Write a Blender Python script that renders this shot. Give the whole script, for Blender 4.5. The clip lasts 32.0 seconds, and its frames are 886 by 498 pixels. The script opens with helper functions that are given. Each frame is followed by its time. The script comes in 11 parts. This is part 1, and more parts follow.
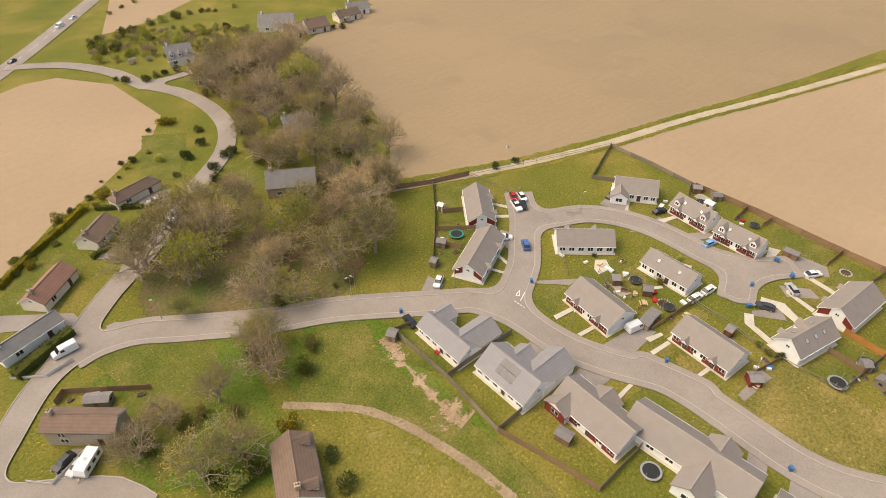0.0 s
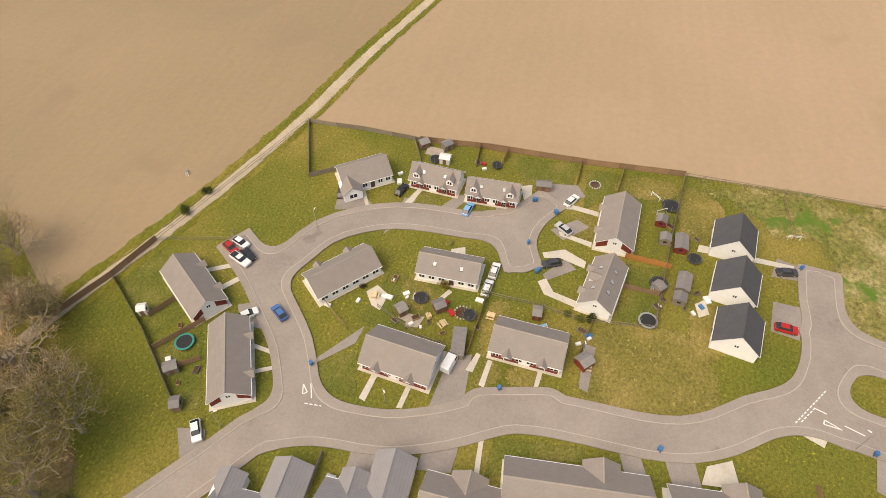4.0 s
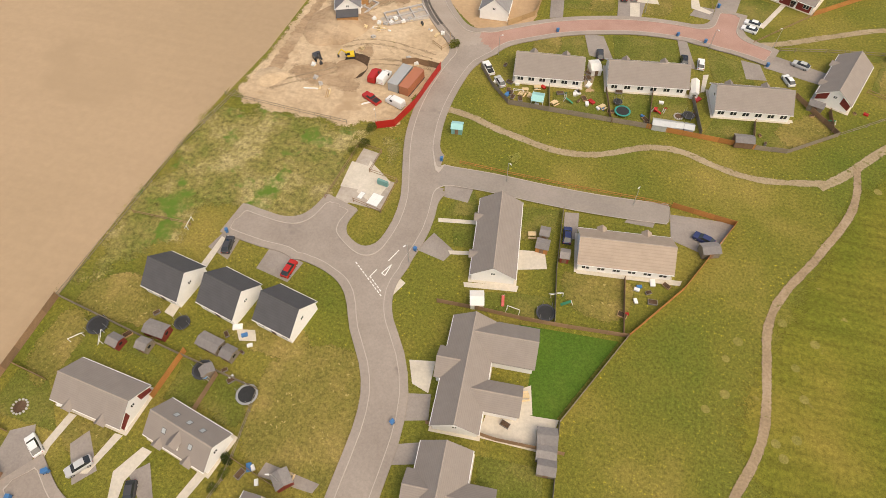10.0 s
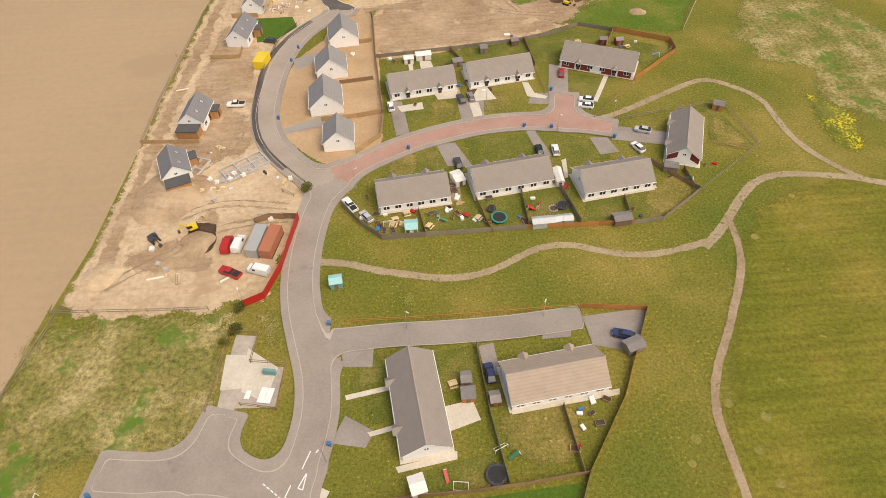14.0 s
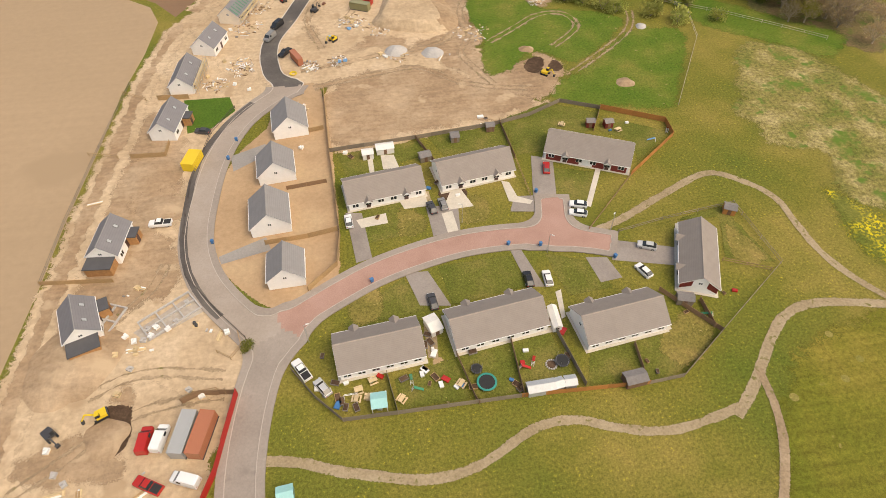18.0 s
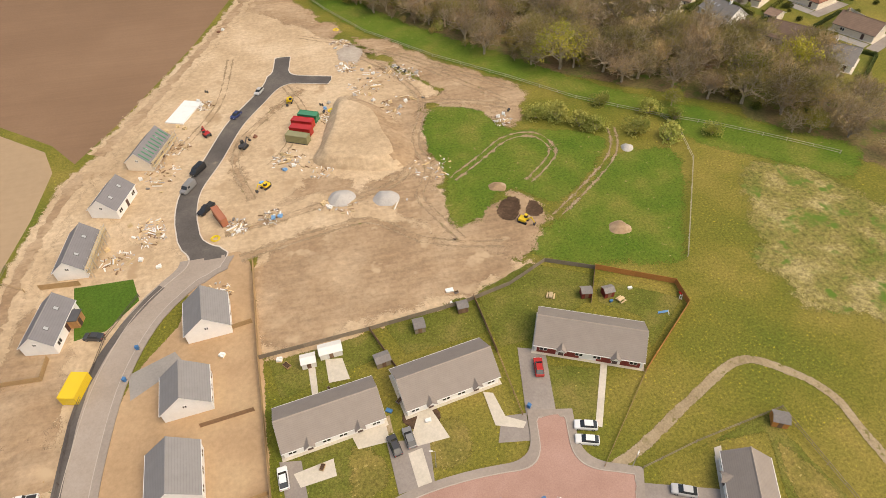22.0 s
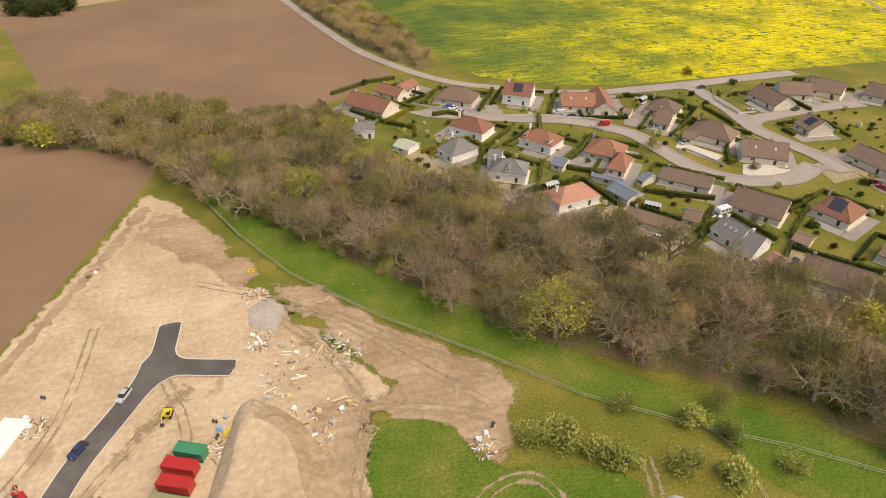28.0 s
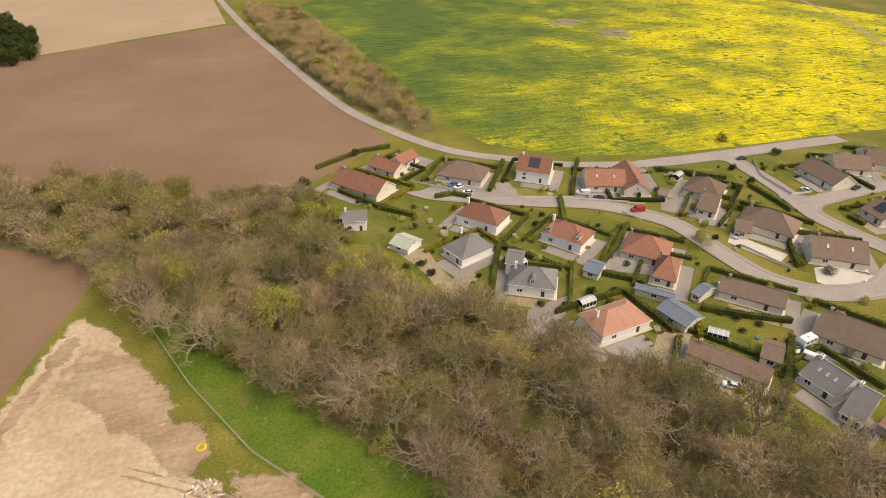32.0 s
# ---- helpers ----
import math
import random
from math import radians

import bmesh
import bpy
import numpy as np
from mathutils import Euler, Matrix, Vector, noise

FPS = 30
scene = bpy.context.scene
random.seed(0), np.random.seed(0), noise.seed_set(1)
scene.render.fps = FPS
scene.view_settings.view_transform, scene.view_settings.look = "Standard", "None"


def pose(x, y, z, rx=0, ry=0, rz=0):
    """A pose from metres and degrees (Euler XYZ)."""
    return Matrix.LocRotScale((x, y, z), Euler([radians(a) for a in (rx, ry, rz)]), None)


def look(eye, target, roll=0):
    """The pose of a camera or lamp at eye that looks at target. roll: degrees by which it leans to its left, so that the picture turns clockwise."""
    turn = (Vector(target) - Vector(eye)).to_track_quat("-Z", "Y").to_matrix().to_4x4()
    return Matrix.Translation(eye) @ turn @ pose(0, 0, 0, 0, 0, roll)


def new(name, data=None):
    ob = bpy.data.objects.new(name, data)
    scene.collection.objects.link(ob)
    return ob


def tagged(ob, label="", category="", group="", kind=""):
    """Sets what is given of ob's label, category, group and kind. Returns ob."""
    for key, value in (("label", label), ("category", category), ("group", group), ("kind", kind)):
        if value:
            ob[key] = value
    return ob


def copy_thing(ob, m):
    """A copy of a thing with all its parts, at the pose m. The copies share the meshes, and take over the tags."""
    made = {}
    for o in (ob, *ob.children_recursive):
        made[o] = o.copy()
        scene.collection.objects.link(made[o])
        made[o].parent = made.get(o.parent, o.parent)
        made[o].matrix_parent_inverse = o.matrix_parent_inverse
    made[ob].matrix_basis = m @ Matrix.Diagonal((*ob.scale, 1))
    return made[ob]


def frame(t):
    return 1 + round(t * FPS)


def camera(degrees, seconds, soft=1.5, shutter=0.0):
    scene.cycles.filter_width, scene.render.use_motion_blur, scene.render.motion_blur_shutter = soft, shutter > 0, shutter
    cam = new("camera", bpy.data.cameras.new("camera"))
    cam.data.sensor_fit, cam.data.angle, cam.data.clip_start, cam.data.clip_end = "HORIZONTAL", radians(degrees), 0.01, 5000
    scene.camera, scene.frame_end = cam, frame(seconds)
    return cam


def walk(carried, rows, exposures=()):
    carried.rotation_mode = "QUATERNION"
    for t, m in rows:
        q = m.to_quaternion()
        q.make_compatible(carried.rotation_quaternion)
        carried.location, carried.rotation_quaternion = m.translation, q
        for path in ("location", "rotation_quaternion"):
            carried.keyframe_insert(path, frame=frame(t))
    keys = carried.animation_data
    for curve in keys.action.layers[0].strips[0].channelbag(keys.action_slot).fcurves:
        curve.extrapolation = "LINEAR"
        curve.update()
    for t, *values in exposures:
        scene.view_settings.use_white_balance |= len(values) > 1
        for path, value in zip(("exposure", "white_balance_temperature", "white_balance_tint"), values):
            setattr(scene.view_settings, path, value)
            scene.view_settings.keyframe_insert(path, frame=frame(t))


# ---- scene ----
from mathutils.bvhtree import BVHTree
from mathutils.geometry import delaunay_2d_cdt

cam = camera(73.40, 32.0, soft=0.45)
PATH = [
    (0, (70.26, 22.87, 95.47), (18.52, -35.24, 32.65), -0.28),
    (0.5, (65.49, 19.37, 95.38), (12.80, -36.62, 31.44), -0.77),
    (1, (61.07, 15.60, 95.66), (6.51, -36.82, 30.27), -1.10),
    (1.5, (57.14, 11.78, 95.64), (0.02, -35.91, 28.84), -1.21),
    (2, (52.84, 8.01, 96.70), (-6.25, -33.90, 27.76), -1.49),
    (2.5, (48.37, 4.65, 97.14), (-12.94, -30.29, 26.29), -1.60),
    (3, (43.35, 1.56, 97.26), (-19.39, -26.34, 24.56), -1.66),
    (3.5, (38.00, -0.99, 97.32), (-25.00, -23.00, 22.85), -1.77),
    (4, (32.95, -4.09, 97.85), (-29.98, -19.49, 21.68), -1.59),
    (4.5, (28.29, -7.33, 98.84), (-34.13, -15.53, 21.15), -1.04),
    (5, (24.17, -10.08, 99.66), (-37.21, -10.35, 20.71), -0.34),
    (5.5, (20.74, -11.70, 99.69), (-38.82, -3.15, 19.82), 0.29),
    (6, (17.24, -12.82, 99.50), (-39.22, 4.28, 18.75), 0.88),
    (6.5, (14.70, -13.38, 98.54), (-37.48, 12.44, 17.23), 1.34),
    (7, (12.92, -13.31, 97.67), (-33.27, 20.67, 15.74), 1.29),
    (7.5, (12.49, -12.31, 97.88), (-28.29, 26.40, 15.18), 0.15),
    (8, (11.48, -11.75, 98.26), (-22.93, 31.26, 14.80), -0.39),
    (8.5, (9.79, -11.30, 98.35), (-17.52, 35.54, 14.32), -0.64),
    (9, (8.12, -10.48, 98.12), (-13.98, 39.24, 14.22), -0.79),
    (9.5, (6.81, -9.21, 97.98), (-12.04, 42.85, 14.71), -0.94),
    (10, (5.89, -7.75, 97.98), (-10.30, 46.81, 15.76), -1.31),
    (10.5, (4.95, -5.80, 98.18), (-7.90, 51.00, 16.88), -1.84),
    (11, (3.95, -4.04, 97.77), (-6.07, 54.98, 17.67), -2.09),
    (11.5, (3.28, -2.55, 97.09), (-4.74, 58.62, 18.39), -2.28),
    (12, (2.68, -0.33, 96.85), (-3.61, 62.41, 19.24), -2.29),
    (12.5, (1.91, 2.41, 96.98), (-2.42, 66.30, 20.17), -2.08),
    (13, (1.14, 5.26, 97.18), (-0.36, 70.19, 21.14), -2.11),
    (13.5, (0.51, 8.42, 97.18), (1.60, 74.21, 21.88), -2.21),
    (14, (0.19, 12.20, 97.49), (2.91, 78.26, 22.46), -2.30),
    (14.5, (-0.14, 16.39, 98.01), (3.52, 82.18, 22.79), -2.31),
    (15, (-0.15, 20.66, 98.43), (4.45, 86.36, 23.19), -2.36),
    (15.5, (0.29, 25.44, 98.83), (5.37, 90.98, 23.48), -2.36),
    (16, (0.91, 30.65, 99.15), (6.34, 96.04, 23.69), -2.25),
    (16.5, (1.45, 36.19, 99.36), (7.41, 101.50, 23.86), -1.99),
    (17, (1.93, 41.83, 99.65), (8.54, 107.02, 24.10), -1.72),
    (17.5, (2.25, 47.54, 99.61), (9.71, 112.78, 24.18), -1.26),
    (18, (2.94, 53.34, 99.81), (10.99, 118.69, 24.55), -1.12),
    (18.5, (3.84, 59.27, 100.24), (12.36, 124.64, 25.04), -1.03),
    (19, (4.72, 65.14, 100.24), (13.84, 130.78, 25.35), -0.91),
    (19.5, (5.92, 71.16, 100.12), (15.59, 137.28, 25.72), -0.96),
    (20, (7.53, 77.24, 99.92), (17.63, 144.11, 26.26), -1.29),
    (20.5, (8.74, 83.28, 99.84), (19.58, 150.95, 27.01), -1.54),
    (21, (9.83, 89.14, 99.49), (21.63, 157.61, 27.57), -1.63),
    (21.5, (10.92, 95.22, 99.58), (23.72, 164.18, 28.30), -1.76),
    (22, (12.61, 101.27, 99.72), (26.24, 170.82, 29.18), -1.99),
    (22.5, (13.83, 107.14, 99.71), (28.69, 177.41, 30.12), -1.85),
    (23, (15.37, 113.30, 99.88), (31.27, 184.26, 31.22), -1.87),
    (23.5, (17.18, 119.75, 100.06), (33.96, 191.48, 32.44), -2.00),
    (24, (19.20, 126.24, 100.47), (36.74, 198.85, 33.99), -2.01),
    (24.5, (20.47, 132.32, 100.76), (39.08, 205.96, 35.71), -1.82),
    (25, (21.88, 138.41, 101.07), (41.41, 212.96, 37.34), -1.65),
    (25.5, (23.70, 144.51, 101.02), (43.90, 220.02, 38.65), -1.51),
    (26, (25.06, 151.02, 101.24), (46.18, 227.28, 40.09), -1.21),
    (26.5, (26.13, 158.06, 101.56), (48.27, 234.86, 41.47), -0.73),
    (27, (27.18, 165.19, 101.90), (50.26, 242.48, 42.78), -0.26),
    (27.5, (28.49, 172.00, 102.15), (52.23, 249.84, 44.04), 0.05),
    (28, (30.26, 178.23, 102.33), (54.41, 256.81, 45.40), 0.14),
    (28.5, (31.56, 184.98, 102.49), (56.22, 264.11, 46.54), 0.40),
    (29, (33.15, 191.39, 102.43), (57.96, 271.00, 47.23), 0.38),
    (29.5, (34.48, 197.79, 102.85), (59.40, 277.54, 47.90), 0.31),
    (30, (35.76, 204.23, 103.32), (60.78, 284.11, 48.62), 0.35),
    (30.5, (36.84, 210.59, 103.56), (62.12, 290.63, 49.21), 0.42),
    (31, (37.76, 216.72, 103.77), (63.41, 296.87, 49.75), 0.54),
    (31.5, (38.81, 222.76, 103.68), (64.83, 303.05, 50.05), 0.60),
    (32, (40.29, 228.65, 104.10), (66.52, 309.02, 50.69), 0.52),
]
walk(cam, [(t, look(eye, target, roll)) for t, eye, target, roll in PATH], [(0, 0.66, 7600, 8), (4.5, 0.55, 7600, 8), (8, 0.5, 7600, 8), (32, 0.53, 7600, 8)])

world = bpy.data.worlds.new("sky")
scene.world = world
world.use_nodes = True
sky = world.node_tree.nodes.new("ShaderNodeTexSky")
sky.sky_type, sky.sun_disc = "NISHITA", False
sky.sun_elevation, sky.sun_rotation = radians(57), radians(128)
sky.air_density, sky.dust_density, sky.ozone_density = 1.0, 4.0, 0.6
world.node_tree.links.new(sky.outputs[0], world.node_tree.nodes["Background"].inputs[0])
world.node_tree.nodes["Background"].inputs[1].default_value = 0.15
sun = new("sun", bpy.data.lights.new("sun", "SUN"))
sun.data.energy, sun.data.angle, sun.data.color = 0.9, radians(60), (1.0, 0.95, 0.88)
sun.matrix_world = look((0, 0, 300), (-120, 95, 60))

# ---- materials


def nodes_of(name):
    m = bpy.data.materials.new(name)
    m.use_nodes = True
    return m, m.node_tree.nodes, m.node_tree.links


def ramp(n, l, fac, stops):
    r = n.new("ShaderNodeValToRGB")
    e = r.color_ramp.elements
    e[0].position, e[0].color = stops[0][0], (*stops[0][1], 1)
    e[1].position, e[1].color = stops[-1][0], (*stops[-1][1], 1)
    for p, c in stops[1:-1]:
        e.new(p).color = (*c, 1)
    l.new(fac, r.inputs[0])
    return r.outputs[0]


def tex_noise(n, l, vec, scale, detail=4.0, rough=0.6, stretch=None):
    t = n.new("ShaderNodeTexNoise")
    t.inputs["Scale"].default_value, t.inputs["Detail"].default_value, t.inputs["Roughness"].default_value = scale, detail, rough
    if stretch:
        mp = n.new("ShaderNodeMapping")
        mp.inputs["Scale"].default_value = stretch[0]
        mp.inputs["Rotation"].default_value = (0, 0, radians(stretch[1]))
        l.new(vec, mp.inputs[0])
        vec = mp.outputs[0]
    l.new(vec, t.inputs["Vector"])
    return t.outputs["Fac"]


def mixed(n, l, fac, a, b, kind="MIX"):
    x = n.new("ShaderNodeMix")
    x.data_type, x.blend_type = "RGBA", kind
    for slot, v in ((0, fac), (6, a), (7, b)):
        if isinstance(v, (int, float)):
            x.inputs[slot].default_value = v
        elif isinstance(v, tuple):
            x.inputs[slot].default_value = (*v, 1)
        else:
            l.new(v, x.inputs[slot])
    return x.outputs[2]


def fine_bump(n, l, height, b, strength, dist):
    k = n.new("ShaderNodeBump")
    k.inputs["Strength"].default_value, k.inputs["Distance"].default_value = strength, dist
    l.new(height, k.inputs["Height"])
    l.new(k.outputs[0], b.inputs["Normal"])


SPECS, THINNING = {}, {}


def land(name, big, small, fleck=None, big_scale=0.03, small_scale=0.8, rows=None, rough=0.95, relief=0.1, lean=None, soft=False):
    """A ground surface in world coordinates: two colours in large patches, a finer mottle, optional flecks and rows.
    soft: it thins out unevenly towards its border, where the ground below shows through."""
    SPECS[name] = (big, small, fleck, big_scale, small_scale, rows, rough, relief, lean)
    m, n, l = nodes_of(name + ("_thinning" if soft else ""))
    b = n["Principled BSDF"]
    b.inputs["Roughness"].default_value = rough
    b.inputs["Specular IOR Level"].default_value = 0.15
    pos = n.new("ShaderNodeNewGeometry").outputs["Position"]
    a = tex_noise(n, l, pos, big_scale, 5)
    if lean:
        # the mix drifts across the field
        dot = n.new("ShaderNodeVectorMath")
        dot.operation = "DOT_PRODUCT"
        l.new(pos, dot.inputs[0])
        dot.inputs[1].default_value = (lean[0], lean[1], 0)
        grade = n.new("ShaderNodeMapRange")
        l.new(dot.outputs["Value"], grade.inputs[0])
        for slot, v in ((1, lean[2]), (2, lean[3]), (3, -0.2), (4, 0.16)):
            grade.inputs[slot].default_value = v
        add = n.new("ShaderNodeMath")
        l.new(a, add.inputs[0])
        l.new(grade.outputs[0], add.inputs[1])
        a = add.outputs[0]
    col = ramp(n, l, a, [(0.3, big[0]), (0.5, big[1]), (0.7, big[2])])
    f = tex_noise(n, l, pos, small_scale, 6, 0.7)
    fine = ramp(n, l, f, [(0.32, (small[0],) * 3), (0.68, (small[1],) * 3)])
    col = mixed(n, l, 1.0, col, fine, "MULTIPLY")
    grain = (small[1] - small[0]) * 0.3
    if grain > 0.12:
        g = tex_noise(n, l, pos, 5.0, 2, 0.5)
        col = mixed(n, l, 1.0, col, ramp(n, l, g, [(0.3, (1 - grain,) * 3), (0.7, (1 + grain,) * 3)]), "MULTIPLY")
    if rows:
        r = tex_noise(n, l, pos, 1.0, 3, 0.6, rows[0:2])
        col = mixed(n, l, 1.0, col, ramp(n, l, r, [(0.35, (1 - rows[2],) * 3), (0.65, (1 + rows[2],) * 3)]), "MULTIPLY")
    if fleck:
        g = tex_noise(n, l, pos, fleck[1], 3, 0.6)
        g2 = tex_noise(n, l, pos, big_scale * 2.3, 3)
        mm = n.new("ShaderNodeMath")
        mm.operation = "MULTIPLY"
        l.new(ramp(n, l, g, [(fleck[2], (0, 0, 0)), (fleck[2] + 0.05, (1, 1, 1))]), mm.inputs[0])
        l.new(ramp(n, l, g2, [(0.4, (0, 0, 0)), (0.6, (1, 1, 1))]), mm.inputs[1])
        col = mixed(n, l, mm.outputs[0], col, fleck[0])
    l.new(col, b.inputs["Base Color"])
    fine_bump(n, l, f, b, 0.5, relief)
    if soft:
        inset = n.new("ShaderNodeAttribute")
        inset.attribute_name = "inset"
        wisp = n.new("ShaderNodeMath")
        wisp.operation = "MULTIPLY_ADD"
        l.new(tex_noise(n, l, pos, 0.45, 4, 0.6), wisp.inputs[0])
        wisp.inputs[1].default_value = 1.0
        tuft = n.new("ShaderNodeMath")
        tuft.operation = "MULTIPLY_ADD"
        l.new(tex_noise(n, l, pos, 3.2, 3, 0.7), tuft.inputs[0])
        tuft.inputs[1].default_value = 1.1
        l.new(wisp.outputs[0], tuft.inputs[2])
        total = n.new("ShaderNodeMath")
        l.new(inset.outputs["Fac"], total.inputs[0])
        l.new(tuft.outputs[0], total.inputs[1])
        wisp.inputs[2].default_value = -1.05
        clear, mix = n.new("ShaderNodeBsdfTransparent"), n.new("ShaderNodeMixShader")
        l.new(ramp(n, l, total.outputs[0], [(0.46, (0, 0, 0)), (0.54, (1, 1, 1))]), mix.inputs[0])
        l.new(clear.outputs[0], mix.inputs[1])
        l.new(b.outputs[0], mix.inputs[2])
        l.new(mix.outputs[0], n["Material Output"].inputs[0])
    return m


def thinning(material):
    """The same ground, thinning out at its border."""
    if material.name not in THINNING:
        THINNING[material.name] = land(material.name, *SPECS[material.name], soft=True)
    return THINNING[material.name]


def plain(name, color, rough=0.7, vary=0.12, scale=1.5, metal=0.0, each=0.0, bands=None, spec=0.3, fine=12.0):
    """A surface in object coordinates, with mottling at two scales, a spread from object to object and optional courses."""
    m, n, l = nodes_of(name)
    b = n["Principled BSDF"]
    b.inputs["Roughness"].default_value, b.inputs["Metallic"].default_value = rough, metal
    b.inputs["Specular IOR Level"].default_value = spec
    vec = n.new("ShaderNodeTexCoord").outputs["Object"]
    f = tex_noise(n, l, vec, scale, 4)
    col = ramp(n, l, f, [(0.25, tuple(c * (1 - vary) for c in color)), (0.75, tuple(min(c * (1 + vary), 0.95) for c in color))])
    g = tex_noise(n, l, vec, fine, 3)
    col = mixed(n, l, 1.0, col, ramp(n, l, g, [(0.3, (1 - vary,) * 3), (0.7, (1 + vary * 0.6,) * 3)]), "MULTIPLY")
    if each:
        r = n.new("ShaderNodeObjectInfo").outputs["Random"]
        col = mixed(n, l, 1.0, col, ramp(n, l, r, [(0.0, (1 - each,) * 3), (1.0, (1 + each, 1 + each * 0.9, 1 + each * 0.7))]), "MULTIPLY")
    if bands:
        w = n.new("ShaderNodeTexWave")
        w.wave_type, w.bands_direction, w.wave_profile = "BANDS", bands[0], "SAW"
        w.inputs["Scale"].default_value, w.inputs["Distortion"].default_value, w.inputs["Detail"].default_value = bands[1], 0.4, 1
        l.new(vec, w.inputs["Vector"])
        col = mixed(n, l, 1.0, col, ramp(n, l, w.outputs["Fac"], [(0.0, (1 - bands[2],) * 3), (0.35, (1.05,) * 3)]), "MULTIPLY")
        fine_bump(n, l, w.outputs["Fac"], b, 0.4, 0.03)
    else:
        fine_bump(n, l, g, b, 0.3, 0.02)
    l.new(col, b.inputs["Base Color"])
    return m


def leafy(name, c1, c2, c3):
    """Foliage or twigs: colour differs from piece to piece and from tree to tree."""
    m, n, l = nodes_of(name)
    b = n["Principled BSDF"]
    b.inputs["Roughness"].default_value, b.inputs["Specular IOR Level"].default_value = 0.85, 0.1
    isl = n.new("ShaderNodeNewGeometry").outputs["Random Per Island"]
    col = ramp(n, l, isl, [(0.0, c1), (0.5, c2), (1.0, c3)])
    r = n.new("ShaderNodeObjectInfo").outputs["Random"]
    col = mixed(n, l, 1.0, col, ramp(n, l, r, [(0.0, (0.7, 0.68, 0.66)), (0.5, (1.0, 1.0, 1.0)), (1.0, (1.3, 1.28, 1.1))]), "MULTIPLY")
    drift = tex_noise(n, l, n.new("ShaderNodeNewGeometry").outputs["Position"], 0.11, 3)
    col = mixed(n, l, 1.0, col, ramp(n, l, drift, [(0.35, (0.74, 0.8, 0.66)), (0.52, (1.0, 0.98, 0.95)), (0.66, (1.3, 1.18, 1.12))]), "MULTIPLY")
    l.new(col, b.inputs["Base Color"])
    # thin twigs and leaves let some light through
    thin, mix = n.new("ShaderNodeBsdfTranslucent"), n.new("ShaderNodeMixShader")
    l.new(col, thin.inputs[0])
    mix.inputs[0].default_value = 0.3
    l.new(b.outputs[0], mix.inputs[1])
    l.new(thin.outputs[0], mix.inputs[2])
    l.new(mix.outputs[0], n["Material Output"].inputs[0])
    return m


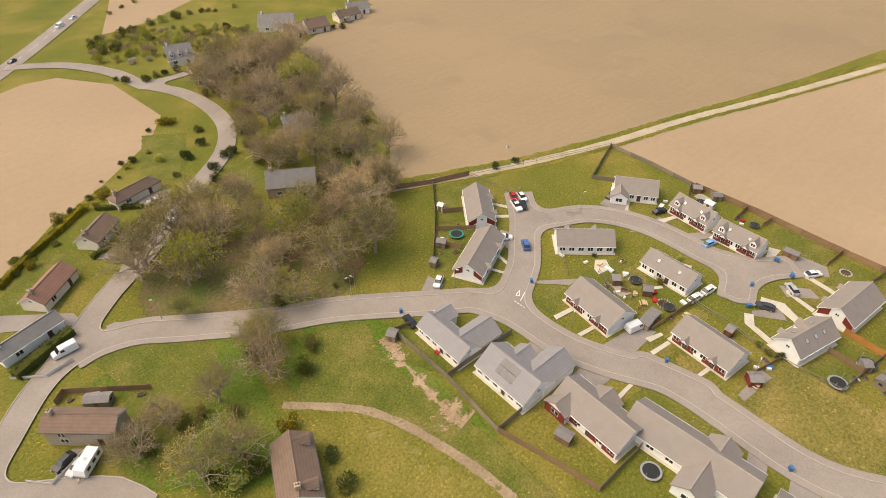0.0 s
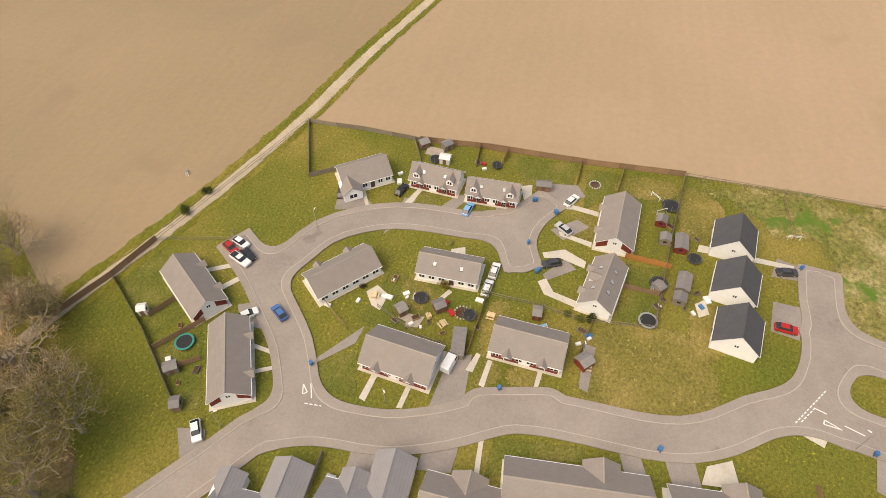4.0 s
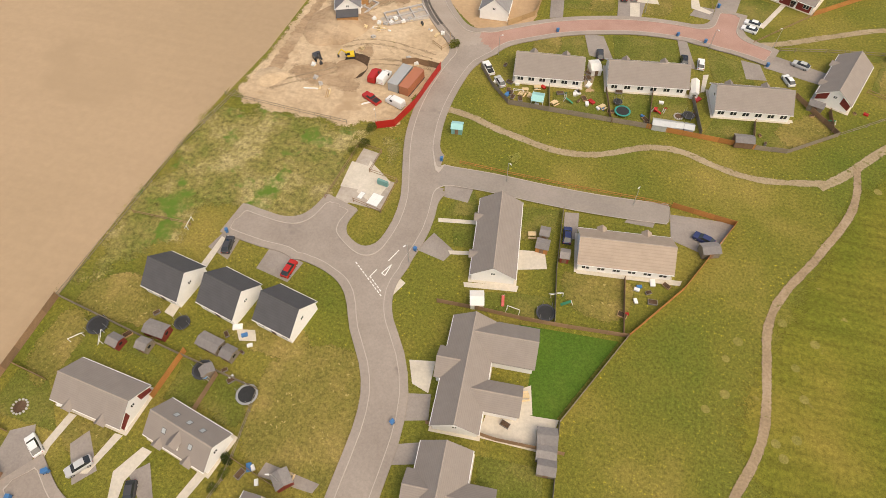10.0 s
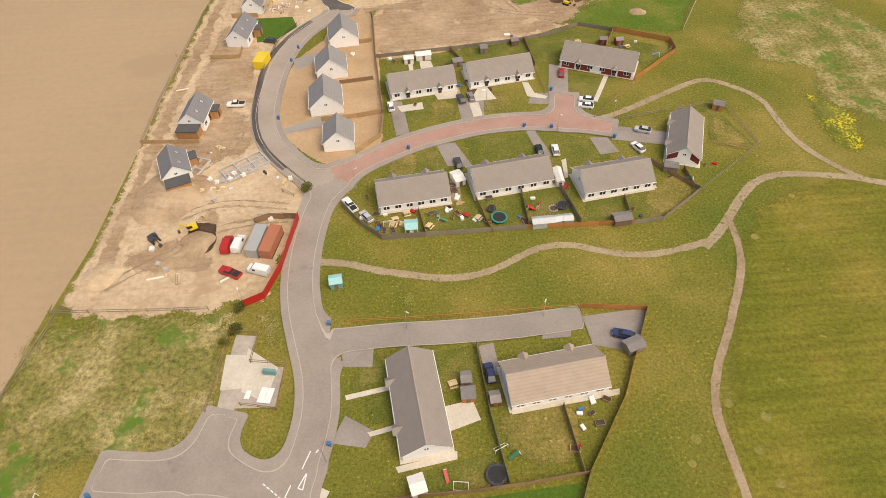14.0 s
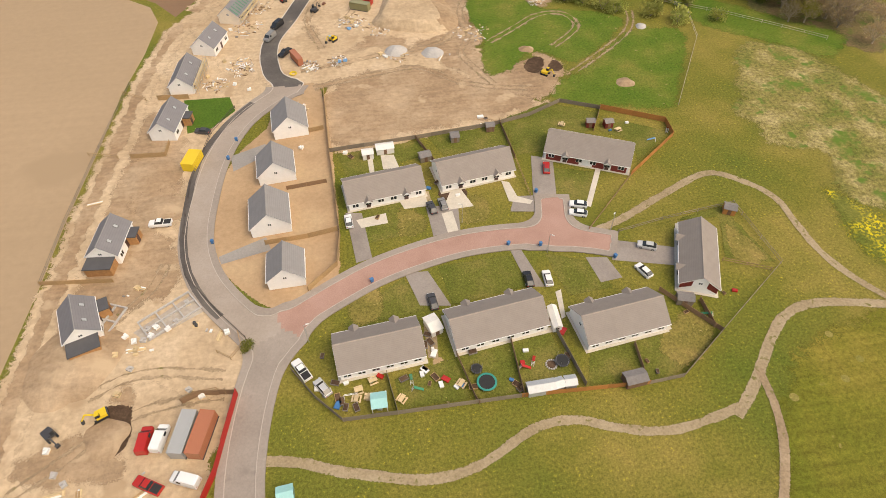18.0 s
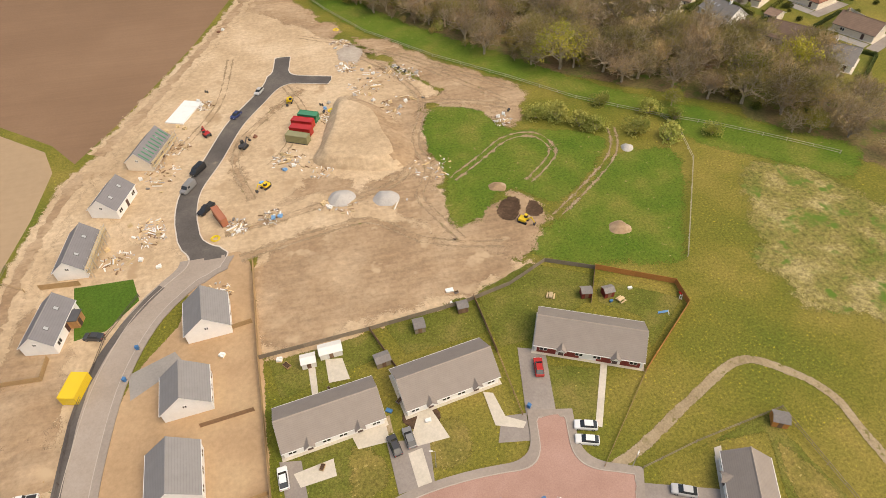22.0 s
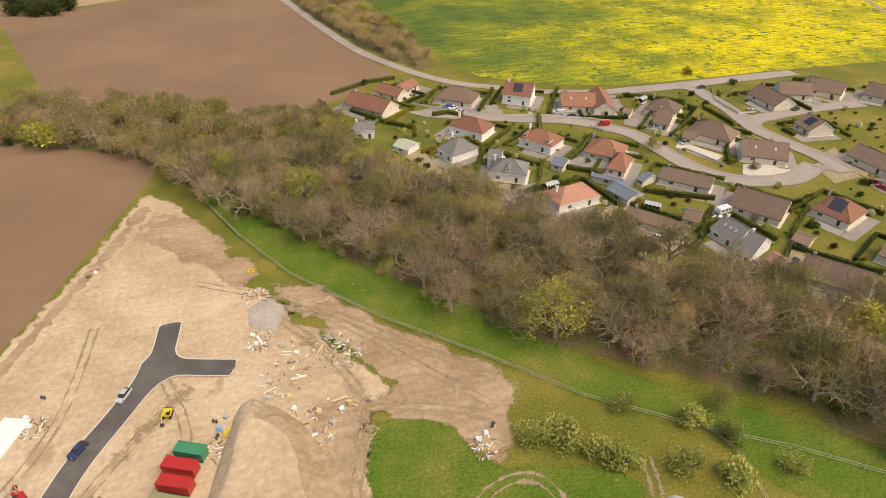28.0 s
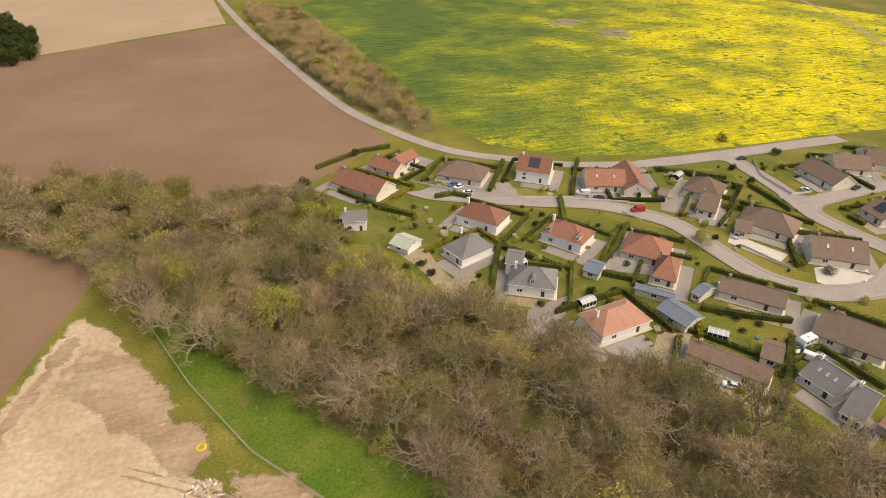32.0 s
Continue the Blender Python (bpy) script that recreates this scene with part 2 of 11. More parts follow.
RAPE_LEAN = (0.85, -0.53, -217, 12)
GRASS = land("rough_grass", ((0.108, 0.130, 0.019), (0.166, 0.154, 0.027), (0.268, 0.207, 0.053)), (0.6, 1.35), ((0.44, 0.36, 0.03), 1.8, 0.64), 0.035, 1.8, relief=0.2)
LAND = {
    "lawn": land("lawn_grass", ((0.098, 0.117, 0.019), (0.138, 0.141, 0.027), (0.215, 0.176, 0.05)), (0.62, 1.3), ((0.4, 0.33, 0.1), 1.6, 0.66), 0.12, 2.2),
    "meadow": land("mown_meadow", ((0.11, 0.127, 0.014), (0.16, 0.15, 0.021), (0.235, 0.185, 0.036)), (0.66, 1.28), ((0.36, 0.28, 0.10), 0.25, 0.68), 0.04, 1.3, ((0.04, 0.7, 1), 15, 0.12)),
    "meadow_bright": land("spring_grass", ((0.075, 0.135, 0.014), (0.11, 0.155, 0.02), (0.19, 0.182, 0.038)), (0.62, 1.3), ((0.34, 0.25, 0.12), 0.5, 0.66), 0.07, 1.6, relief=0.3),
    "rough": land("dry_tussocks", ((0.125, 0.14, 0.026), (0.225, 0.19, 0.06), (0.40, 0.32, 0.15)), (0.46, 1.5), ((0.10, 0.165, 0.024), 0.12, 0.54), 0.10, 1.0, relief=0.4),
    "plough": land("dry_tilled_soil", ((0.335, 0.24, 0.15), (0.375, 0.268, 0.167), (0.42, 0.30, 0.19)), (0.95, 1.05), ((0.35, 0.25, 0.155), 0.02, 0.6), 0.006, 0.5, ((0.02, 0.5, 1), 12, 0.018)),
    "south_plough": land("dry_olive_soil", ((0.275, 0.20, 0.118), (0.31, 0.225, 0.134), (0.35, 0.25, 0.152)), (0.95, 1.05), ((0.275, 0.20, 0.12), 0.02, 0.54), 0.006, 0.5, ((0.02, 0.5, 1), -20, 0.018)),
    "plough2": land("tilled_red_soil", ((0.20, 0.122, 0.074), (0.228, 0.14, 0.085), (0.262, 0.165, 0.102)), (0.93, 1.06), None, 0.012, 1.5, ((0.03, 0.9, 1), 55, 0.035)),
    "rape": land("flowering_rape", ((0.085, 0.125, 0.024), (0.22, 0.235, 0.022), (0.60, 0.49, 0.014)), (0.5, 1.35), ((0.09, 0.14, 0.022), 0.22, 0.52), 0.02, 0.7, ((0.05, 0.5, 1), -12, 0.3), lean=RAPE_LEAN),
    "pale_mud": land("washed_out_soil", ((0.13, 0.125, 0.04), (0.26, 0.21, 0.13), (0.34, 0.28, 0.20)), (0.8, 1.1), ((0.10, 0.13, 0.02), 0.3, 0.6), 0.1, 0.9),
    "dry": land("dry_grass_spot", ((0.19, 0.175, 0.04), (0.23, 0.20, 0.055), (0.27, 0.22, 0.07)), (0.7, 1.25), None, 0.2, 1.8),
    "sand": land("trampled_sand", ((0.425, 0.305, 0.187), (0.51, 0.377, 0.242), (0.58, 0.447, 0.303)), (0.82, 1.12), ((0.40, 0.28, 0.17), 0.09, 0.6), 0.05, 0.8, ((0.10, 0.7, 1), 60, 0.05), relief=0.25),
    "earth": land("rutted_earth", ((0.29, 0.19, 0.112), (0.375, 0.26, 0.16), (0.455, 0.332, 0.215)), (0.8, 1.14), ((0.47, 0.345, 0.22), 0.12, 0.58), 0.07, 0.8, ((0.10, 0.6, 1), 40, 0.10), relief=0.4),
    "worn": land("worn_lawn", ((0.145, 0.135, 0.03), (0.20, 0.165, 0.042), (0.29, 0.215, 0.07)), (0.62, 1.3), ((0.40, 0.31, 0.12), 1.2, 0.62), 0.12, 1.6),
    "garden_soil": land("raked_soil", ((0.37, 0.245, 0.14), (0.43, 0.29, 0.17), (0.48, 0.34, 0.20)), (0.88, 1.1), None, 0.08, 1.0),
    "litter": land("leaf_litter", ((0.205, 0.125, 0.07), (0.165, 0.13, 0.056), (0.105, 0.125, 0.03)), (0.6, 1.3), ((0.10, 0.14, 0.025), 0.2, 0.55), 0.07, 1.2),
    "yard": land("bare_wet_soil", ((0.06, 0.036, 0.022), (0.09, 0.055, 0.034), (0.14, 0.088, 0.055)), (0.7, 1.2), None, 0.2, 1.2),
}
LAND["flowers"] = land("dandelion_meadow", ((0.09, 0.125, 0.018), (0.125, 0.14, 0.024), (0.19, 0.18, 0.04)), (0.6, 1.3), ((0.62, 0.50, 0.02), 1.3, 0.5), 0.05, 1.4, relief=0.2)
LAND["turf"] = land("fresh_turf", ((0.058, 0.115, 0.014), (0.07, 0.13, 0.016), (0.09, 0.14, 0.02)), (0.75, 1.2), None, 0.1, 1.8)
LAND["mound_grass"] = LAND["meadow_bright"]
ASPHALT = land("worn_asphalt", ((0.27, 0.225, 0.19), (0.31, 0.26, 0.22), (0.35, 0.295, 0.25)), (0.88, 1.08), ((0.22, 0.185, 0.16), 0.12, 0.62), 0.08, 2.5, rough=0.9, relief=0.01)
VILLAGE_ASPHALT = land("village_asphalt", ((0.31, 0.26, 0.225), (0.35, 0.295, 0.255), (0.39, 0.335, 0.29)), (0.86, 1.08), None, 0.08, 2.5, rough=0.9, relief=0.01)
ROADS = {
    "estate": ASPHALT, "village": VILLAGE_ASPHALT, "west": ASPHALT, "trunk": ASPHALT,
    "newroad": land("pale_asphalt", ((0.31, 0.255, 0.21), (0.35, 0.29, 0.24), (0.38, 0.32, 0.27)), (0.9, 1.08), None, 0.08, 2.5, rough=0.9, relief=0.01),
    "access": land("lane_asphalt", ((0.26, 0.225, 0.195), (0.29, 0.25, 0.215), (0.32, 0.27, 0.235)), (0.9, 1.08), None, 0.1, 2.5, rough=0.9, relief=0.01),
    "brick": land("red_brick_paving", ((0.36, 0.215, 0.17), (0.40, 0.245, 0.195), (0.43, 0.27, 0.22)), (0.85, 1.1), None, 0.15, 4.0, relief=0.01),
    "site": land("fresh_asphalt", ((0.085, 0.075, 0.068), (0.11, 0.097, 0.088), (0.16, 0.14, 0.12)), (0.85, 1.12), ((0.3, 0.24, 0.17), 0.2, 0.66), 0.1, 2.5, rough=0.85, relief=0.01),
}
FOOTWAY = land("footway_asphalt", ((0.28, 0.235, 0.20), (0.315, 0.265, 0.225), (0.35, 0.295, 0.25)), (0.9, 1.08), None, 0.1, 2.2, relief=0.01)
NEW_KERB = plain("new_concrete_kerb", (0.58, 0.52, 0.45), 0.85, 0.08, 0.7)
KERB = plain("concrete_kerb", (0.43, 0.37, 0.315), 0.85, 0.08, 0.7)
LAND["drive"] = land("drive_asphalt", ((0.24, 0.205, 0.18), (0.29, 0.25, 0.22), (0.33, 0.285, 0.25)), (0.88, 1.08), None, 0.12, 2.5, relief=0.01)
LAND["tarmac_pale"] = land("pale_drive", ((0.27, 0.25, 0.23), (0.30, 0.275, 0.25), (0.33, 0.30, 0.27)), (0.9, 1.08), None, 0.12, 2.5, relief=0.01)
LAND["slab"] = land("paving_slabs", ((0.52, 0.46, 0.375), (0.57, 0.51, 0.42), (0.62, 0.55, 0.46)), (0.88, 1.06), None, 0.3, 2.0, relief=0.01)
LAND["concrete"] = land("stained_concrete", ((0.34, 0.285, 0.235), (0.41, 0.35, 0.29), (0.48, 0.42, 0.35)), (0.88, 1.06), None, 0.15, 1.2, relief=0.02)
LAND["gravel"] = land("gravel_path", ((0.29, 0.22, 0.132), (0.345, 0.265, 0.165), (0.40, 0.315, 0.205)), (0.75, 1.15), ((0.17, 0.15, 0.05), 0.7, 0.58), 0.15, 2.0, relief=0.03)
LAND["lane"] = land("lane_stone", ((0.42, 0.345, 0.235), (0.48, 0.39, 0.275), (0.53, 0.435, 0.32)), (0.8, 1.1), None, 0.15, 2.0, relief=0.03)
LAND["earth_path"] = land("earth_path", ((0.27, 0.195, 0.12), (0.33, 0.24, 0.15), (0.39, 0.29, 0.19)), (0.75, 1.15), ((0.17, 0.15, 0.05), 0.7, 0.6), 0.15, 2.0, relief=0.03)
ROOF = {
    "stone": plain("grey_brown_tiles", (0.262, 0.222, 0.193), 0.85, 0.07, 0.5, bands=("Z", 1.6, 0.06)),
    "tan": plain("tan_tiles", (0.37, 0.29, 0.225), 0.85, 0.09, 0.5, bands=("Z", 0.9, 0.14)),
    "grey": plain("grey_tiles", (0.27, 0.25, 0.245), 0.85, 0.08, 0.5, bands=("Z", 0.9, 0.08)),
    "dark": plain("dark_slates", (0.085, 0.082, 0.085), 0.7, 0.1, 0.5, bands=("Z", 1.0, 0.10)),
    "newslate": plain("grey_slates", (0.25, 0.235, 0.228), 0.7, 0.07, 0.6, bands=("Z", 1.0, 0.08)),
    "midslate": plain("mid_grey_slates", (0.19, 0.18, 0.185), 0.7, 0.08, 0.6, bands=("Z", 1.0, 0.08)),
    "terracotta": plain("terracotta_tiles", (0.275, 0.125, 0.08), 0.85, 0.13, 0.6, each=0.2, bands=("Z", 0.9, 0.14)),
    "redbrown": plain("red_brown_tiles", (0.28, 0.15, 0.105), 0.85, 0.12, 0.6, bands=("Z", 0.9, 0.14)),
    "brown": plain("brown_tiles", (0.20, 0.135, 0.10), 0.85, 0.13, 0.6, each=0.2, bands=("Z", 0.9, 0.14)),
    "slate": plain("weathered_slates", (0.19, 0.175, 0.165), 0.75, 0.13, 0.7, each=0.15, bands=("Z", 1.0, 0.10)),
    "pink": plain("pink_tiles", (0.44, 0.225, 0.15), 0.85, 0.12, 0.6, bands=("Z", 0.9, 0.10)),
    "tin": plain("pale_green_sheet", (0.42, 0.44, 0.33), 0.6, 0.1, 0.6, bands=("X", 1.5, 0.08)),
    "bluegrey": plain("blue_grey_sheet", (0.16, 0.18, 0.215), 0.6, 0.1, 0.6, bands=("X", 1.5, 0.08)),
}
WHITE = plain("white_render", (0.84, 0.81, 0.77), 0.9, 0.05, 0.8, each=0.05)
CREAM = plain("cream_render", (0.74, 0.65, 0.53), 0.9, 0.07, 0.8, each=0.12)
STONEWALL = plain("stone_wall", (0.42, 0.34, 0.25), 0.95, 0.22, 2.5)
REDWOOD = plain("red_timber_cladding", (0.20, 0.035, 0.025), 0.7, 0.15, 1.0, bands=("Z", 2.2, 0.2))
LARCH = plain("larch_cladding", (0.42, 0.22, 0.09), 0.75, 0.18, 1.0, bands=("X", 2.2, 0.2))
TRIM = plain("white_painted_trim", (0.78, 0.76, 0.73), 0.5, 0.04)
DARKTRIM = plain("dark_gutter", (0.10, 0.09, 0.085), 0.5, 0.1)
RIDGE = plain("ridge_tiles", (0.36, 0.30, 0.255), 0.85, 0.1, 1.0)
GLASS = plain("dark_window_glass", (0.03, 0.033, 0.036), 0.08, 0.1, 1.0, spec=0.6)
DOOR = plain("dark_door", (0.09, 0.05, 0.04), 0.5, 0.15)
SKYLIGHT = plain("skylight_glass", (0.42, 0.43, 0.43), 0.15, 0.1, 1.0, spec=0.6)
SOLAR = plain("solar_cells", (0.04, 0.042, 0.055), 0.2, 0.2, 1.0, spec=0.5)
WOODS_ = {
    "brown": plain("brown_fence_timber", (0.29, 0.18, 0.105), 0.85, 0.2, 1.0, each=0.18),
    "orange": plain("orange_fence_timber", (0.42, 0.185, 0.055), 0.8, 0.18, 1.0, each=0.15),
    "grey": plain("weathered_timber", (0.25, 0.205, 0.155), 0.9, 0.2, 1.0, each=0.2),
    "timber": plain("pale_timber", (0.40, 0.265, 0.135), 0.85, 0.18, 1.0, each=0.15),
    "wire": plain("pale_posts", (0.44, 0.39, 0.32), 0.9, 0.15, 1.0, each=0.15),
    "black": plain("dark_rails", (0.10, 0.08, 0.07), 0.8, 0.2, 1.0, each=0.2),
    "wall": plain("white_garden_wall", (0.66, 0.62, 0.56), 0.9, 0.08, 1.0),
    "red": plain("red_hoarding", (0.40, 0.022, 0.018), 0.5, 0.1, 1.0, each=0.08),
    "wood": plain("brown_shed_boards", (0.20, 0.12, 0.075), 0.85, 0.2, 1.0, each=0.2),
    "white": plain("white_boards", (0.72, 0.69, 0.64), 0.6, 0.06),
    "teal": plain("teal_boards", (0.16, 0.32, 0.29), 0.7, 0.1),
}
FELT = plain("roofing_felt", (0.22, 0.20, 0.19), 0.9, 0.15, 1.5, each=0.2)
BLUEBIN = plain("blue_plastic", (0.055, 0.17, 0.36), 0.5, 0.1)
STEEL = plain("galvanised_steel", (0.45, 0.44, 0.42), 0.45, 0.1, 1.0, metal=0.6)
RUBBER = plain("black_rubber", (0.03, 0.03, 0.03), 0.8, 0.15)
PAINT = {k: plain("car_paint_" + k, c, 0.25, 0.02, 1.0, spec=0.5) for k, c in {
    "white": (0.74, 0.73, 0.71), "black": (0.025, 0.025, 0.027), "dark": (0.06, 0.058, 0.06), "red": (0.42, 0.025, 0.02), "silver": (0.46, 0.455, 0.45),
    "grey": (0.22, 0.215, 0.21), "blue": (0.06, 0.14, 0.34), "navy": (0.035, 0.045, 0.12), "sky": (0.20, 0.40, 0.66), "yellow": (0.72, 0.50, 0.03),
    "green": (0.05, 0.22, 0.11), "olive": (0.26, 0.24, 0.12), "steel": (0.36, 0.36, 0.35), "rust": (0.40, 0.15, 0.08)}.items()}
LAMPGLASS = plain("pale_lamp_lens", (0.7, 0.7, 0.68), 0.2, 0.05)
PALE_TIMBER = plain("sawn_timber", (0.60, 0.46, 0.27), 0.85, 0.15, 1.0, each=0.2)
PLASTIC_WHITE = plain("white_plastic", (0.75, 0.74, 0.71), 0.5, 0.05)
YELLOW = plain("yellow_plastic", (0.70, 0.52, 0.03), 0.5, 0.1)
BARK = plain("grey_bark", (0.37, 0.30, 0.23), 0.95, 0.25, 2.0, each=0.2)
TWIGS = leafy("bare_twigs", (0.22, 0.163, 0.092), (0.385, 0.29, 0.17), (0.55, 0.435, 0.275))
BUDS = leafy("budding_twigs", (0.18, 0.155, 0.055), (0.29, 0.245, 0.092), (0.41, 0.35, 0.138))
PALE_LEAVES = leafy("pale_young_leaves", (0.29, 0.31, 0.075), (0.40, 0.41, 0.115), (0.50, 0.50, 0.165))
LEAVES = leafy("spring_leaves", (0.21, 0.21, 0.035), (0.30, 0.29, 0.055), (0.40, 0.38, 0.09))
EVERGREEN = leafy("dark_evergreen", (0.035, 0.05, 0.016), (0.065, 0.085, 0.026), (0.10, 0.115, 0.036))
HEDGE = leafy("hedge_leaves", (0.07, 0.085, 0.02), (0.12, 0.135, 0.034), (0.19, 0.19, 0.055))
GORSE = leafy("yellow_bloom", (0.13, 0.13, 0.02), (0.22, 0.19, 0.025), (0.50, 0.38, 0.03))
BLOSSOM = leafy("pale_blossom", (0.30, 0.28, 0.20), (0.50, 0.46, 0.38), (0.62, 0.58, 0.5))

# ---- mesh helpers


class Shape:
    """Gathers boxes, slabs and tubes into one mesh."""

    def __init__(self):
        self.v, self.f = [], []

    def hexa(self, bottom, top):
        k = len(self.v)
        self.v += [tuple(p) for p in bottom] + [tuple(p) for p in top]
        n = len(bottom)
        self.f += [tuple(k + i for i in reversed(range(n))), tuple(k + n + i for i in range(n))]
        self.f += [(k + i, k + (i + 1) % n, k + n + (i + 1) % n, k + n + i) for i in range(n)]
        return self

    def box(self, x0, x1, y0, y1, z0, z1):
        return self.hexa([(x0, y0, z0), (x1, y0, z0), (x1, y1, z0), (x0, y1, z0)], [(x0, y0, z1), (x1, y0, z1), (x1, y1, z1), (x0, y1, z1)])

    def slab(self, corners, t):
        """A sloping sheet of thickness t below the given corners."""
        return self.hexa([(x, y, z - t) for x, y, z in corners], corners)

    def tube(self, a, b, r0, r1, n=6):
        a, b = Vector(a), Vector(b)
        d = (b - a).normalized()
        s = d.orthogonal().normalized()
        u = d.cross(s)
        ring = [(math.cos(2 * math.pi * i / n), math.sin(2 * math.pi * i / n)) for i in range(n)]
        return self.hexa([a + (s * c + u * q) * r0 for c, q in ring], [b + (s * c + u * q) * r1 for c, q in ring])

    def mesh(self, name, material, smooth=False):
        me = bpy.data.meshes.new(name)
        me.from_pydata(self.v, [], self.f)
        me.materials.append(material)
        if smooth:
            me.shade_smooth()
        me.update()
        return me

    def part(self, name, material, parent, label="", smooth=False):
        ob = new(name, self.mesh(name, material, smooth))
        ob.parent = parent
        return tagged(ob, label)


def thing(name, x, y, yaw, label, category, group="", z=0.0):
    e = new(name)
    e.empty_display_size = 0.5
    e.matrix_basis = pose(x, y, z, 0, 0, yaw)
    return tagged(e, label, category, group)


def linked(name, me, parent, m):
    """One more object on a mesh that is shared."""
    ob = new(name, me)
    ob.parent = parent
    ob.matrix_basis = m
    return ob


def curve_through(pts, step=2.0, closed=False):
    """Catmull-Rom through the points, sampled about every step metres."""
    p = [Vector((a, b)) for a, b in pts]
    n, out = len(p), []
    for i in range(n if closed else n - 1):
        p0, p1 = p[(i - 1) % n] if closed or i else p[0], p[i]
        p2, p3 = p[(i + 1) % n], p[(i + 2) % n] if closed or i + 2 < n else p[-1]
        k = max(2, int((p2 - p1).length / step))
        for j in range(k):
            u = j / k
            out.append(0.5 * (2 * p1 + (p2 - p0) * u + (2 * p0 - 5 * p1 + 4 * p2 - p3) * u * u + (3 * p1 - p0 - 3 * p2 + p3) * u**3))
    if not closed:
        out.append(p[-1])
    return out


def sheet(name, outline, z, material):
    verts, _, faces, *_ = delaunay_2d_cdt([Vector(p) for p in outline], [], [list(range(len(outline)))], 1, 1e-4)
    me = bpy.data.meshes.new(name)
    me.from_pydata([(v.x, v.y, z) for v in verts], [], [tuple(f) for f in faces])
    me.materials.append(material)
    remember(me)
    return tagged(new(name, me), kind="structure")


def soft_sheet(name, outline, z, material, fade):
    """A sheet whose border is ragged and thin over the width fade."""
    pts = np.array(outline)
    area = np.sum(pts[:, 0] * np.roll(pts[:, 1], -1) - np.roll(pts[:, 0], -1) * pts[:, 1])
    way = np.roll(pts, -1, 0) - np.roll(pts, 1, 0)
    way /= np.linalg.norm(way, axis=1)[:, None] + 1e-9
    pts = pts + np.stack([way[:, 1], -way[:, 0]], 1) * np.sign(area) * fade * 0.45
    a, b = pts, np.roll(pts, -1, 0)
    step = fade * 0.6
    gx, gy = np.meshgrid(np.arange(pts[:, 0].min(), pts[:, 0].max(), step), np.arange(pts[:, 1].min(), pts[:, 1].max(), step))
    grid = np.stack([gx.ravel(), gy.ravel()], 1)
    odd, dist = np.zeros(len(grid), bool), np.full(len(grid), 1e9)
    for p, q in zip(a, b):
        e = q - p
        u = np.clip(((grid - p) @ e) / (e @ e + 1e-9), 0, 1)
        dist = np.minimum(dist, np.hypot(*(grid - p - u[:, None] * e).T))
        if abs(e[1]) > 1e-9:
            odd ^= ((p[1] > grid[:, 1]) != (q[1] > grid[:, 1])) & (grid[:, 0] < e[0] * (grid[:, 1] - p[1]) / e[1] + p[0])
    keep = odd & (dist > step * 0.3) & (dist < fade * 2.2)
    loose = [Vector(p) for p in grid[keep].tolist()]
    verts, _, faces, origin, *_ = delaunay_2d_cdt([Vector(p) for p in pts.tolist()] + loose, [], [list(range(len(pts)))], 1, 1e-4)
    share = [0.0] * len(pts) + np.clip(dist[keep] / fade, 0, 1).tolist()
    me = bpy.data.meshes.new(name)
    me.from_pydata([(v.x, v.y, z) for v in verts], [], [tuple(f) for f in faces])
    me.attributes.new("inset", "FLOAT", "POINT").data.foreach_set("value", [min((share[i] for i in o), default=0.0) for o in origin])
    me.materials.append(thinning(material))
    remember(me)
    return tagged(new(name, me), kind="structure")


# ---- ground, fields and paving

BASE = {"plough": 0.01, "south_plough": 0.012, "litter": 0.015, "plough2": 0.02, "rape": 0.022, "pale_mud": 0.03, "rough": 0.034, "meadow": 0.038, "meadow_bright": 0.042, "flowers": 0.044, "dry": 0.046, "sand": 0.052,
        "earth": 0.057, "mound_grass": 0.0615, "turf": 0.0665, "garden_soil": 0.064, "lawn": 0.068, "worn": 0.082, "path": 0.089, "yard": 0.122, "drive": 0.126, "tarmac_pale": 0.16, "concrete": 0.162, "slab": 0.165}
COUNT = {}
TOP_V, TOP_F = [], []


def layer(kind):
    """The height of one more sheet of its kind: sheets of a kind lie a hair above one another."""
    COUNT[kind] = COUNT.get(kind, -1) + 1
    return BASE.get(kind, 0.12) + 0.00012 * COUNT[kind]


def remember(me, lift=0.0):
    """Keeps a ground surface, so that things can be set down on it."""
    k = len(TOP_V)
    TOP_V.extend((v.co.x, v.co.y, v.co.z + lift) for v in me.vertices)
    TOP_F.extend(tuple(k + i for i in p.vertices) for p in me.polygons)


sheet("ground", [(-3500, -3500), (3500, -3500), (3500, 3500), (-3500, 3500)], 0.0, GRASS)
NATURAL = {"flowers": 2.0, "sand": 2.6, "earth": 4.0, "rough": 3.0, "meadow": 2.0, "meadow_bright": 1.5, "mound_grass": 1.5, "litter": 2.0, "pale_mud": 8.0, "garden_soil": 0.3, "yard": 0.9, "worn": 0.8}
FADE = {"flowers": 6.0, "mound_grass": 3.0, "sand": 3.0, "earth": 4.5, "rough": 7.0, "meadow": 9.0, "meadow_bright": 6.0, "litter": 4.0, "pale_mud": 12.0, "yard": 1.0, "worn": 2.2, "lawn": 1.1, "garden_soil": 0.8, "concrete": 2.5}
NAMES = {"plough": "field", "south_plough": "field", "plough2": "field", "rape": "rape_field", "pale_mud": "bare_patch", "sand": "building_ground", "earth": "building_ground", "lawn": "lawn", "garden_soil": "bare_garden", "worn": "lawn", "turf": "lawn"}


